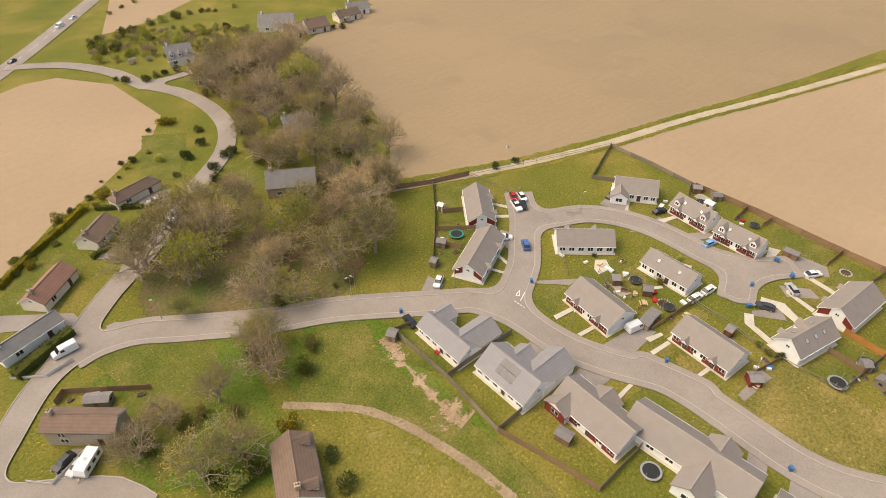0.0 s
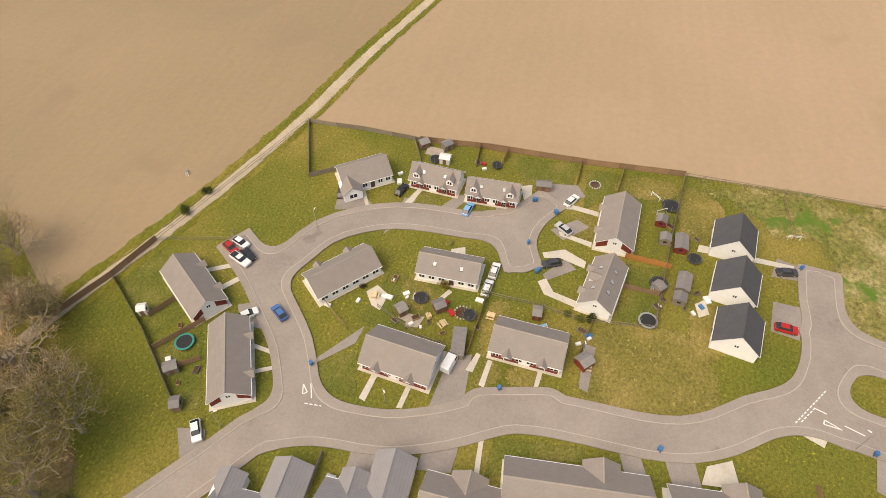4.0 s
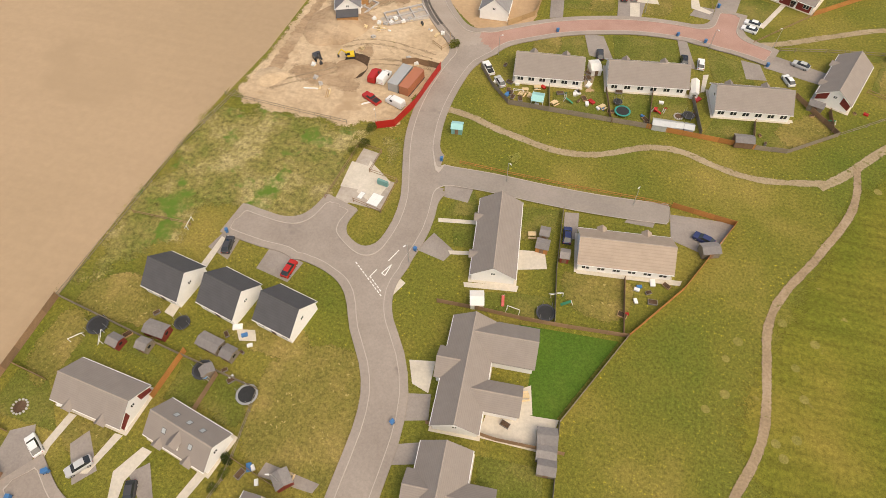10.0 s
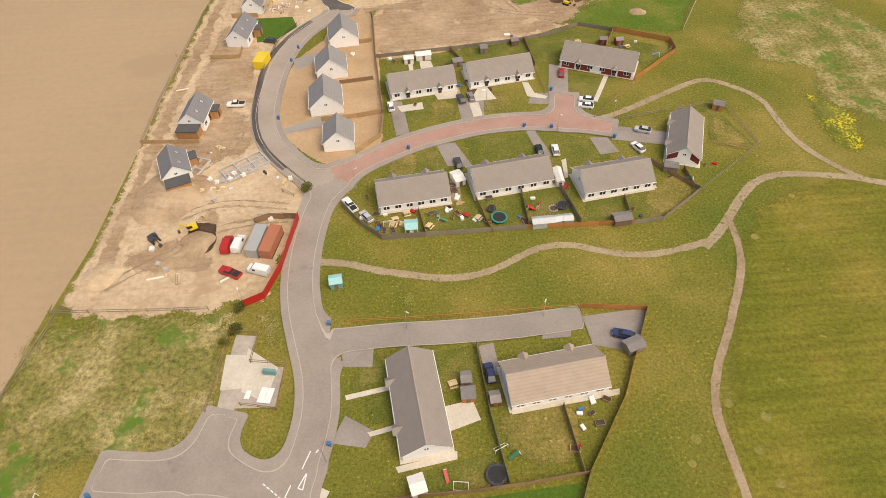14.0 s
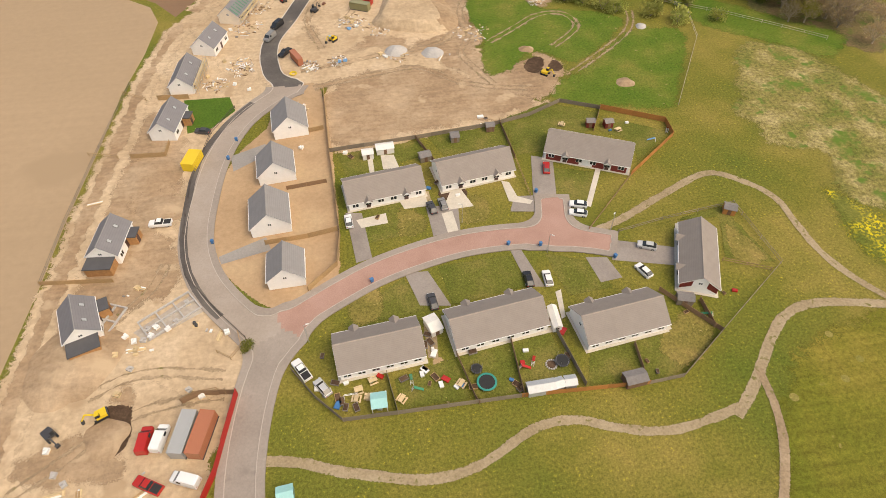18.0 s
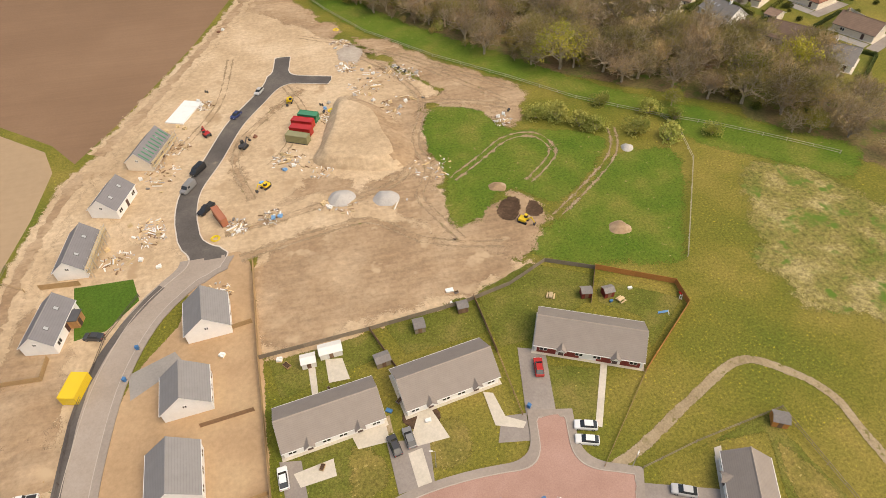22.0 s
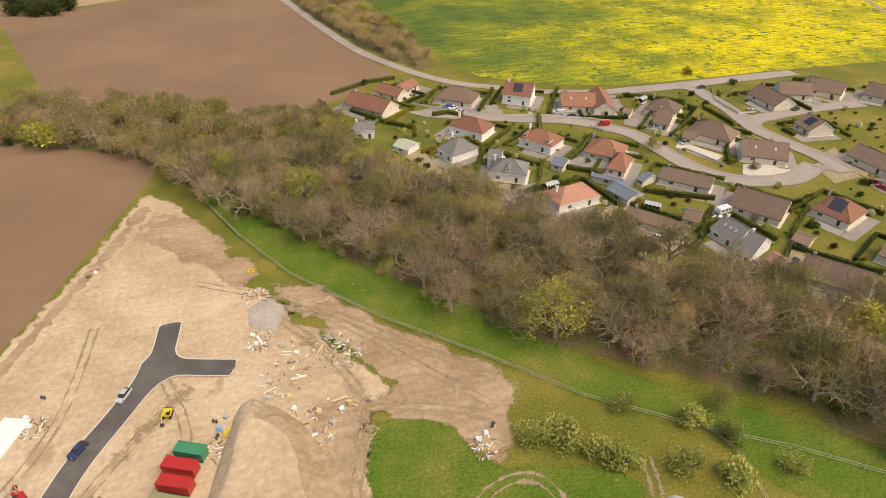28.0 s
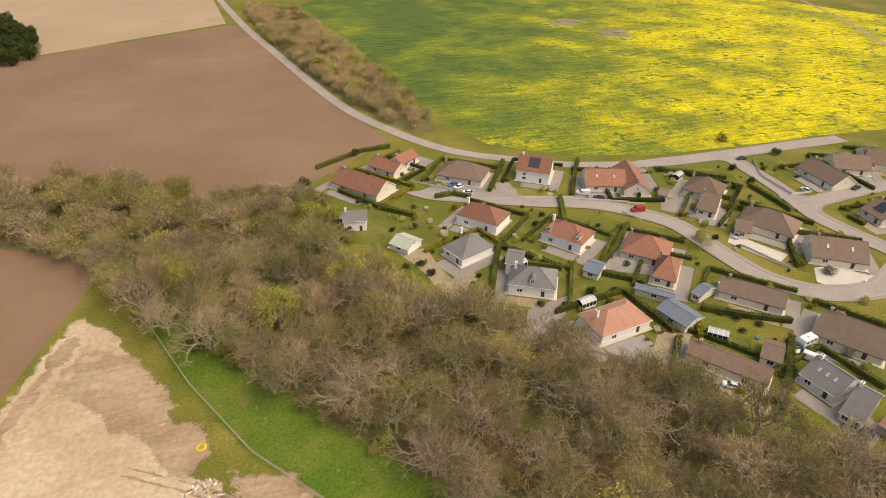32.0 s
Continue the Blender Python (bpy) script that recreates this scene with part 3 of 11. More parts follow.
def patch(pts, kind):
    ragged = NATURAL.get(kind, 0)
    if ragged:
        line = [(p.x, p.y) for p in curve_through(pts, 1.1 if kind in ("sand", "earth", "rough", "pale_mud") else 2.5, True)]
        line = [(x + ragged * noise.noise((x * 0.12, y * 0.12, 3)) + 0.5 * ragged * noise.noise((x * 0.4, y * 0.4, 7)) + 0.4 * ragged * noise.noise((x * 1.1, y * 1.1, 27)),
                 y + ragged * noise.noise((x * 0.12, y * 0.12, 11)) + 0.5 * ragged * noise.noise((x * 0.4, y * 0.4, 17)) + 0.4 * ragged * noise.noise((x * 1.1, y * 1.1, 37))) for x, y in line]
    else:
        line = pts
    fade = FADE.get(kind, 0)
    if fade:
        soft_sheet(NAMES.get(kind, "grassland"), line, layer(kind), LAND[kind], fade)
    else:
        sheet(NAMES.get(kind, "grassland"), line, layer(kind), LAND[kind])


def surface(pts, kind):
    sheet("driveway" if kind in ("drive", "tarmac_pale") else "paving", pts, layer(kind), LAND[kind])


def apron(x, y, yaw, L, W, kind, dx=0.0, dy=0.0):
    """A rectangle of ground cover laid square to a house."""
    m = pose(x, y, 0, 0, 0, yaw)
    c = [m @ Vector((dx + a * L / 2, dy + b * W / 2, 0)) for a, b in ((-1, -1), (1, -1), (1, 1), (-1, 1))]
    (patch if kind in ("lawn", "garden_soil") else surface)([(p.x, p.y) for p in c], kind)


def pale_ring(x, y):
    """A dry round spot in the grass."""
    r = 0.7 + 0.25 * (abs(x * 3.7) % 1)
    sheet("dry_spot", [(x + r * math.cos(a * 0.628), y + r * math.sin(a * 0.628)) for a in range(10)], layer("dry"), LAND["dry"])


def footpath(pts, width, kind, uneven=0.18):
    c = curve_through(pts, 1.5)
    left, right = [], []
    for i, p in enumerate(c):
        d = (c[min(i + 1, len(c) - 1)] - c[max(i - 1, 0)]).normalized()
        w = width / 2 * max(0.04, 1 + uneven * noise.noise((p.x * 0.2, p.y * 0.2, 5)) + uneven * noise.noise((p.x * 0.7, p.y * 0.7, 9)))
        left.append((p.x - d.y * w, p.y + d.x * w))
        right.append((p.x + d.y * w, p.y - d.x * w))
    s = Shape()
    z = layer("path")
    n = len(c)
    rim = 0.1 if uneven < 0.3 else 0.25 if uneven < 1 else 0.8
    core_at = min(0.14 + rim / 2, 0.42)
    for share in (-rim, core_at, 1.0 - core_at, 1.0 + rim):
        s.v += [(a[0] + (b[0] - a[0]) * share, a[1] + (b[1] - a[1]) * share, z) for a, b in zip(left, right)]
    s.f = [(j * n + i + n, j * n + i + n + 1, j * n + i + 1, j * n + i) for j in range(3) for i in range(n - 1)]
    me = s.mesh("path", thinning(LAND[{"earth": "earth_path", "verge": "meadow", "soil": "earth"}.get(kind, kind)]))
    core = 1.0 if uneven < 1 else 0.66
    me.attributes.new("inset", "FLOAT", "POINT").data.foreach_set("value", [0.0] * n + [core] * (2 * n) + [0.0] * n)
    remember(me)
    tagged(new("path", me), kind="structure")


ROAD_LINES = []


def road_line(pts, half, kind):
    ROAD_LINES.append(([(p.x, p.y) for p in curve_through(pts, 3.0)], half, kind))


def clip_band(poly, low, high):
    """The part of a polygon of (x, y, d) with low <= d <= high."""
    for bound, sign in ((low, 1), (high, -1)):
        out = []
        for a, b in zip(poly, poly[1:] + poly[:1]):
            ia, ib = sign * (a[2] - bound) >= 0, sign * (b[2] - bound) >= 0
            if ia:
                out.append(a)
            if ia != ib:
                u = (bound - a[2]) / (b[2] - a[2])
                out.append((a[0] + u * (b[0] - a[0]), a[1] + u * (b[1] - a[1]), bound))
        poly = out
        if len(poly) < 3:
            return []
    return poly


def road_net(x0, x1, y0, y1, h, kinds):
    """Carriageways, kerbs and footways from the distance to the road lines, with rounded corners where they meet."""
    xs, ys = np.arange(x0, x1 + h, h), np.arange(y0, y1 + h, h)
    gx, gy = np.meshgrid(xs, ys, indexing="ij")
    total, best, owner = np.full(gx.shape, 50.0), np.full(gx.shape, 1e9), np.zeros(gx.shape, int)
    chosen = [r for r in ROAD_LINES if r[2] in kinds]
    for k, (line, half, kind) in enumerate(chosen):
        d = np.full(gx.shape, 1e9)
        for k2, ((ax, ay), (bx, by)) in enumerate(zip(line, line[1:])):
            if max(ax, bx) < x0 - 20 or min(ax, bx) > x1 + 20 or max(ay, by) < y0 - 20 or min(ay, by) > y1 + 20:
                continue
            ex, ey = bx - ax, by - ay
            size = math.hypot(ex, ey) + 1e-9
            along = ((gx - ax) * ex + (gy - ay) * ey) / size
            u = np.clip(along / size, 0, 1)
            part_d = np.hypot(gx - ax - u * ex, gy - ay - u * ey)
            across = np.abs((gx - ax) * ey - (gy - ay) * ex) / size
            # the ends of a road are square
            if k2 == 0:
                part_d = np.where(along < 0, np.maximum(across, half - along), part_d)
            if k2 == len(line) - 2:
                part_d = np.where(along > size, np.maximum(across, half + along - size), part_d)
            d = np.minimum(d, part_d)
        d = np.minimum(d - half, 50.0)
        owner = np.where(d < best, k, owner)
        best = np.minimum(best, d)
        q = np.clip(0.5 + 0.5 * (total - d) / 5.0, 0, 1)
        total = total * (1 - q) + d * q - 5.0 * q * (1 - q)
    shapes = {}
    tops = {"road": 0.62, "kerb": 0.73, "footway": 0.72}
    near = np.argwhere((total[:-1, :-1] < 3.5 + h))
    for i, j in near:
        kind = chosen[owner[i, j]][2]
        cell = [(xs[i + a], ys[j + b], total[i + a, j + b]) for a, b in ((0, 0), (1, 0), (1, 1), (0, 1))]
        wide = {"site": 0.35, "access": 0.3, "trunk": 0.3, "west": 0.5}.get(kind, 1.6)
        for name, low, high in (("road", -9, 0.0), ("kerb", 0.0, 0.28 if kind == "site" else 0.16), ("footway", 0.16, wide)):
            if name == "footway" and kind in ("access", "site", "west", "trunk"):
                continue
            for tri in ((cell[0], cell[1], cell[2]), (cell[0], cell[2], cell[3])):
                p = clip_band(list(tri), low, high)
                if not p:
                    continue
                key = (name, kind if name == "road" or kind == "site" else "")
                s = shapes.setdefault(key, Shape())
                k = len(s.v)
                s.v += [(x, y, tops[name]) for x, y, _ in p]
                s.f.append(tuple(range(k, k + len(p))))
                if name != "road":
                    for a, b in zip(p, p[1:] + p[:1]):
                        on = low if name == "kerb" else high
                        if abs(a[2] - on) < 1e-6 and abs(b[2] - on) < 1e-6:
                            k = len(s.v)
                            s.v += [(a[0], a[1], 0.5), (b[0], b[1], 0.5), (b[0], b[1], tops[name]), (a[0], a[1], tops[name])]
                            s.f.append((k, k + 1, k + 2, k + 3))
    for (name, kind), s in shapes.items():
        material = ROADS[kind] if name == "road" else NEW_KERB if kind == "site" else KERB if name == "kerb" else FOOTWAY
        me = s.mesh(name, material)
        ob = new({"road": "road", "kerb": "kerb", "footway": "pavement"}[name], me)
        ob.location.z = -0.40
        remember(me, -0.40)
        tagged(ob, kind="structure")


def ribbon_road(pts, width, kind, z=0.216, name="road"):
    c = curve_through(pts, 6.0)
    s = Shape()
    for side in (-1, 1):
        for i, p in enumerate(c):
            d = (c[min(i + 1, len(c) - 1)] - c[max(i - 1, 0)]).normalized()
            s.v.append((p.x + side * d.y * width / 2, p.y - side * d.x * width / 2, z))
    n = len(c)
    s.f = [(i, i + n, i + n + 1, i + 1) for i in range(n - 1)]
    tagged(new(name, s.mesh(name, ROADS[kind])), kind="structure")


# ---- houses


def slope_box(s, x0, x1, a0, a1, lift, frame_):
    """A flat box on the roof slope, between the shares a0 and a1 of the way from eave to ridge."""
    W, he, hr, side = frame_
    p = lambda x, a, up: (x, side * W / 2 * (1 - a), he + (hr - he) * a + up)
    s.hexa([p(x0, a0, 0), p(x1, a0, 0), p(x1, a1, 0), p(x0, a1, 0)], [p(x0, a0, lift), p(x1, a0, lift), p(x1, a1, lift), p(x0, a1, lift)])


def add_window(house, x, y, z, w, h, face):
    """A framed window on a wall: face is the way it looks, -y, y, -x or x."""
    s, g = Shape(), Shape()
    if face in ("-y", "y"):
        o = -1 if face == "-y" else 1
        ys = sorted((y - o * 0.05, y + o * 0.06))
        s.box(x - w / 2, x + w / 2, *ys, z, z + h)
        ys = sorted((y + o * 0.05, y + o * 0.075))
        for k in (-1, 1):
            g.box(x + k * w / 4 - w / 4 + 0.07, x + k * w / 4 + w / 4 - 0.07, *ys, z + 0.09, z + h - 0.09)
    else:
        o = -1 if face == "-x" else 1
        xs = sorted((x - o * 0.05, x + o * 0.06))
        s.box(*xs, y - w / 2, y + w / 2, z, z + h)
        xs = sorted((x + o * 0.05, x + o * 0.075))
        for k in (-1, 1):
            g.box(*xs, y + k * w / 4 - w / 4 + 0.07, y + k * w / 4 + w / 4 - 0.07, z + 0.09, z + h - 0.09)
    win = s.part("window", TRIM, house)
    g.part("pane", GLASS, win)


def gable_walls(s, x0, x1, y0, y1, he, hr):
    """Walls with a pointed gable at each x end."""
    ym = (y0 + y1) / 2
    a = [(x0, y0, 0), (x0, y1, 0), (x0, y1, he), (x0, ym, hr), (x0, y0, he)]
    b = [(x1, *p[1:]) for p in a]
    s.hexa(b, a)


def house(name, x, y, yaw, L, W, label, roof, wall=2.5, pitch=35, walls=WHITE, hip=False, gablets=0, dormers=0, skylights=0, cross=(), red=False,
          red_gable=False, solar=False, chimneys=0, windows=4, group="", over=0.35, door=DOOR, ridge_mat=RIDGE):
    """A house with its ridge along its own x; L and W are the eaves, the front looks to -y."""
    h = thing(name, x, y, yaw, label, "house", group)
    he = wall
    hr = he + W / 2 * math.tan(radians(pitch))
    wx, wy = L / 2 - over, W / 2 - over
    drop = over * math.tan(radians(pitch))
    s = Shape()
    if hip:
        s.box(-wx, wx, -wy, wy, 0, he + drop - 0.1)
    else:
        gable_walls(s, -wx, wx, -wy, wy, he + drop - 0.12, hr - 0.12)
    s.part("wall", walls, h)
    t = 0.16
    if hip:
        q = max(L / 2 - W / 2, 0.3)
        c = [(-L / 2, -W / 2, he), (L / 2, -W / 2, he), (L / 2, W / 2, he), (-L / 2, W / 2, he)]
        ra, rb = (-q, 0, hr), (q, 0, hr)
        for face in ([c[0], c[1], rb, ra], [c[2], c[3], ra, rb], [c[1], c[2], rb], [c[3], c[0], ra]):
            Shape().slab(face, t).part("roof_slope", roof, h)
        s = Shape().tube((-q, 0, hr), (q, 0, hr), 0.13, 0.13)
        for a, b in ((c[0], ra), (c[3], ra), (c[1], rb), (c[2], rb)):
            s.tube(a, b, 0.1, 0.1, 5)
        s.part("ridge", ridge_mat, h)
    else:
        for side in (-1, 1):
            Shape().slab([(-L / 2, side * W / 2, he), (L / 2, side * W / 2, he), (L / 2, 0, hr), (-L / 2, 0, hr)][::-side], t).part("roof_slope", roof, h)
        Shape().tube((-L / 2, 0, hr - 0.02), (L / 2, 0, hr - 0.02), 0.13, 0.13).part("ridge", ridge_mat, h)
        for e in (-1, 1):
            xa, xb = sorted((e * (L / 2 + 0.02), e * (L / 2 - 0.06)))
            v = [(-W / 2, he - 0.26), (0, hr - 0.26), (W / 2, he - 0.26), (W / 2, he - 0.06), (0, hr - 0.06), (-W / 2, he - 0.06)]
            Shape().hexa([(xb, *q) for q in v], [(xa, *q) for q in v]).part("bargeboard", TRIM, h)
    for side in (-1, 1):
        Shape().box(-L / 2, L / 2, *sorted((side * W / 2, side * (W / 2 + 0.12))), he - 0.2, he - 0.06).part("gutter", TRIM if walls is WHITE else DARKTRIM, h)
    n = windows
    for side, face in ((-1, "-y"), (1, "y")):
        for k in range(n):
            u = -wx + (k + 0.5) * 2 * wx / n
            if side == -1 and k == n // 2 and not gablets and n > 1:
                Shape().box(u - 0.5, u + 0.5, -wy - 0.05, -wy + 0.05, 0.05, 2.1).part("door", door, h)
            else:
                add_window(h, u, side * wy, 0.95, min(1.5, 2 * wx / n * 0.6), 1.15, face)
            if wall > 4 and not (k % 2):
                add_window(h, u, side * wy, wall - 1.7, 1.2, 1.1, face)
    if not hip:
        for e, face in ((-1, "-x"), (1, "x")):
            add_window(h, e * wx, 0, he + 0.2, 0.8, 0.7, face)
    if red:
        for k in (-1, 1):
            Shape().box(k * wx * 0.78 - wx * 0.18, k * wx * 0.78 + wx * 0.18, -wy - 0.04, -wy + 0.02, 0.1, he).part("cladding", REDWOOD, h, "dark red timber cladding panel")
            Shape().box(k * wx * 0.3 - wx * 0.14, k * wx * 0.3 + wx * 0.14, -wy - 0.04, -wy + 0.02, 0.1, he).part("cladding", REDWOOD, h, "dark red timber cladding panel")
    if red_gable:
        for e in (-1, 1):
            for side in (-1, 1):
                xa, xb = sorted((e * (wx - 0.02), e * (wx + 0.05)))
                ya, yb = side * wy, side * wy * 0.4
                zb = he + drop - 0.15 + (hr - he - drop) * 0.6
                s = Shape()
                s.hexa([(xa, ya, 0.8), (xb, ya, 0.8), (xb, yb, 1.9), (xa, yb, 1.9)], [(xa, ya, he + drop - 0.2), (xb, ya, he + drop - 0.2), (xb, yb, zb), (xa, yb, zb)])
                s.part("cladding", REDWOOD, h, "dark red timber cladding panel")
    for k in range(gablets):
        u = (k + 0.5) * 2 * wx / gablets - wx
        # a small pitched porch over a door
        for side in (-1, 1):
            Shape().slab([(u + side * 1.0, -W / 2 - 0.7, he - 0.05), (u + side * 1.0, -W / 2 + 1.0, he - 0.05), (u, -W / 2 + 1.6, he + 0.85), (u, -W / 2 - 0.7, he + 0.85)][::side], 0.1).part("porch_roof", roof, h)
        s = Shape()
        s.hexa([(u - 0.85, -W / 2 - 0.6, he - 0.1), (u + 0.85, -W / 2 - 0.6, he - 0.1), (u, -W / 2 - 0.6, he + 0.72)], [(u - 0.85, -W / 2 - 0.5, he - 0.1), (u + 0.85, -W / 2 - 0.5, he - 0.1), (u, -W / 2 - 0.5, he + 0.72)])
        s.part("porch_gable", TRIM, h)
        Shape().box(u - 0.5, u + 0.5, -wy - 0.06, -wy + 0.04, 0.05, 2.1).part("door", door, h)
    for k in range(dormers):
        u = (k + 0.5) * 2 * wx / dormers - wx
        if dormers == 2:
            u = (-1, 1)[k] * wx * 0.72
        y0, y1, z0 = -W / 2 * 0.82, -W / 2 * 0.25, he + (hr - he) * 0.18
        zt = z0 + 1.25
        Shape().box(u - 0.8, u + 0.8, y0, y1, z0 - 0.2, zt).part("dormer", walls, h)
        for side in (-1, 1):
            Shape().slab([(u + side * 1.05, y0 - 0.2, zt - 0.1), (u + side * 1.05, y1 + 0.5, zt - 0.1), (u, y1 + 0.9, zt + 0.85), (u, y0 - 0.2, zt + 0.85)][::side], 0.1).part("dormer_roof", roof, h)
        s = Shape()
        s.hexa([(u - 0.85, y0 - 0.1, zt - 0.05), (u + 0.85, y0 - 0.1, zt - 0.05), (u, y0 - 0.1, zt + 0.72)], [(u - 0.85, y0, zt - 0.05), (u + 0.85, y0, zt - 0.05), (u, y0, zt + 0.72)])
        s.part("dormer_gable", walls, h)
        add_window(h, u, y0, z0 + 0.25, 1.1, 0.9, "-y")
    for k in range(skylights):
        side = -1 if k % 2 == 0 or skylights < 4 else 1
        u = -wx * 0.45 + wx * 0.9 * (k // 2 if skylights >= 4 else k) / max((skylights + 1) // 2 - 1 if skylights >= 4 else skylights - 1, 1)
        s = Shape()
        slope_box(s, u - 0.42, u + 0.42, 0.45, 0.68, 0.07, (W, he, hr, side))
        fr = s.part("skylight", DARKTRIM, h)
        s = Shape()
        slope_box(s, u - 0.34, u + 0.34, 0.47, 0.66, 0.09, (W, he, hr, side))
        s.part("pane", SKYLIGHT, fr)
    if solar:
        for a in range(2):
            for k in range(4):
                s = Shape()
                slope_box(s, -2.3 + k * 1.1, -1.25 + k * 1.1, 0.3 + a * 0.3, 0.58 + a * 0.3, 0.1, (W, he, hr, -1))
                s.part("solar_panel", SOLAR, h, "dark blue-black solar panel")
    for k in range(chimneys):
        u = (-1, 1)[k % 2] * wx * 0.8
        c = Shape().box(u - 0.35, u + 0.35, -0.45, 0.45, hr - 1.2, hr + 0.9).box(u - 0.42, u + 0.42, -0.52, 0.52, hr + 0.9, hr + 1.0).part("chimney", walls if walls is not CREAM else STONEWALL, h)
        Shape().tube((u, -0.2, hr + 0.95), (u, -0.2, hr + 1.35), 0.13, 0.11).tube((u, 0.2, hr + 0.95), (u, 0.2, hr + 1.35), 0.13, 0.11).part("chimney_pot", ROOF["terracotta"], c)
    for xc, side, w, proj in cross:
        # a wing with its ridge across the main one
        hw = he + w / 2 * math.tan(radians(pitch))
        ye, yi = side * (W / 2 + proj), side * max(0.0, W / 2 * (1 - (hw - he) / (hr - he)))
        s = Shape()
        ya = ye - side * over
        lo = [(xc - w / 2 + 0.3, ya, 0), (xc + w / 2 - 0.3, ya, 0), (xc + w / 2 - 0.3, ya, he + 0.1), (xc, ya, hw - 0.15), (xc - w / 2 + 0.3, ya, he + 0.1)]
        s.hexa(lo, [(px, yi, pz) for px, _, pz in lo])
        wing = s.part("wing", walls, h)
        for e in (-1, 1):
            Shape().slab([(xc + e * w / 2, ye, he), (xc + e * w / 2, side * W / 2 * 0.98, he), (xc, yi, hw), (xc, ye, hw)][::e * side], t).part("roof_slope", roof, wing)
        Shape().tube((xc, yi, hw), (xc, ye, hw), 0.12, 0.12).part("ridge", ridge_mat, wing)
        add_window(wing, xc, ya, 0.9, min(1.8, w * 0.4), 1.2, "y" if side > 0 else "-y")
        if red and side < 0:
            Shape().box(xc - w / 2 + 0.32, xc + w / 2 - 0.32, ya - 0.05, ya + 0.02, 0.1, he + 0.05).part("cladding", REDWOOD, wing, "dark red timber cladding panel")
    return h


def bungalow(x, y, yaw, L, W, gablets=2, dormers=0, skylights=0, cross=(), red=False, red_gable=False, tile="stone", solar=False, ridge=0):
    tiles = {"stone": "grey-brown", "tan": "tan", "grey": "grey"}[tile]
    extra = " and red cladding" if red or red_gable else " and solar panels" if solar else ""
    return house("bungalow", x, y, yaw, L, W, f"white rendered bungalow with {tiles} tiled gable roof{extra}", ROOF[tile], 2.5, 34 if not dormers else 40,
                 gablets=gablets, dormers=dormers, skylights=skylights, cross=cross, red=red, red_gable=red_gable, solar=solar, windows=6, group="estate bungalows",
                 ridge_mat=RIDGE if tile != "grey" else ROOF["grey"])


def slate_house(x, y, yaw, L, W):
    return house("detached_house", x, y, yaw, L, W, "small white house with steep dark slate gable roof", ROOF["dark"], 2.7, 42, windows=3, over=0.25, group="dark-roofed houses", ridge_mat=ROOF["dark"])


def new_house(x, y, yaw, L, W, porch=False, pale=False, scaffold=False, bare=False, lean_to=False):
    label = "newly built white house with grey slate gable roof"
    if bare:
        label = "unfinished house with bare battens and scaffolding round it"
    elif scaffold:
        label = "newly built white house with scaffolding on one side"
    elif lean_to:
        label = "new white house with larch-clad dark-roofed lean-to and porch"
    W = max(W, 7.2)
    h = house("new_house", x, y, yaw, L, W, label, ROOF["newslate" if pale else "midslate"], 2.8, 40, walls=WHITE if not bare else CREAM, windows=3, over=0.2, group="new houses", skylights=0 if pale else 2, ridge_mat=ROOF["newslate"])
    if porch:
        s = Shape().box(0.5, 3.4, -W / 2 - 1.9, -W / 2 + 0.4, 0, 2.5)
        p = s.part("porch", LARCH, h, "larch-clad flat-roofed porch")
        Shape().box(0.3, 3.6, -W / 2 - 2.1, -W / 2 + 0.4, 2.5, 2.72).part("porch_roof", ROOF["dark"], p)
        Shape().box(1.0, 2.0, -W / 2 - 1.97, -W / 2 - 1.85, 0.1, 2.1).part("door", DOOR, p)
    if lean_to:
        s = Shape().box(-L / 2 - 3.2, -L / 2 + 0.2, -W / 2 + 1.0, W / 2 - 0.6, 0, 2.3)
        p = s.part("lean_to", LARCH, h, "larch-clad lean-to")
        Shape().box(-L / 2 - 3.4, -L / 2 + 0.2, -W / 2 + 0.8, W / 2 - 0.4, 2.3, 2.5).part("lean_to_roof", ROOF["dark"], p)
    if scaffold or bare:
        for k in range(6):
            u = -L / 2 + k * L / 5
            Shape().tube((u, -W / 2 - 1.3, 0), (u, -W / 2 - 1.3, 4.2), 0.05, 0.05, 5).tube((u, -W / 2 - 0.5, 0), (u, -W / 2 - 0.5, 4.2), 0.05, 0.05, 5).tube((u, -W / 2 - 1.3, 2.2), (u, -W / 2 - 0.5, 2.2), 0.04, 0.04, 5).part("scaffold_frame", STEEL, h)
        for z in (2.2, 3.4):
            Shape().box(-L / 2 - 0.4, L / 2 + 0.4, -W / 2 - 1.35, -W / 2 - 0.45, z, z + 0.06).part("scaffold_board", PALE_TIMBER, h)
            Shape().tube((-L / 2 - 0.4, -W / 2 - 1.35, z + 0.9), (L / 2 + 0.4, -W / 2 - 1.35, z + 0.9), 0.04, 0.04, 5).part("scaffold_rail", STEEL, h)
    if bare:
        for k in range(9):
            u = -L / 2 + 0.8 + k * (L - 1.6) / 8
            s = Shape()
            slope_box(s, u - 0.16, u + 0.16, 0.15, 0.75, 0.1, (W, 2.8, 2.8 + W / 2 * math.tan(radians(40)), -1))
            s.part("tile_stack", PAINT["green"], h, "green-wrapped roof battens")
    return h


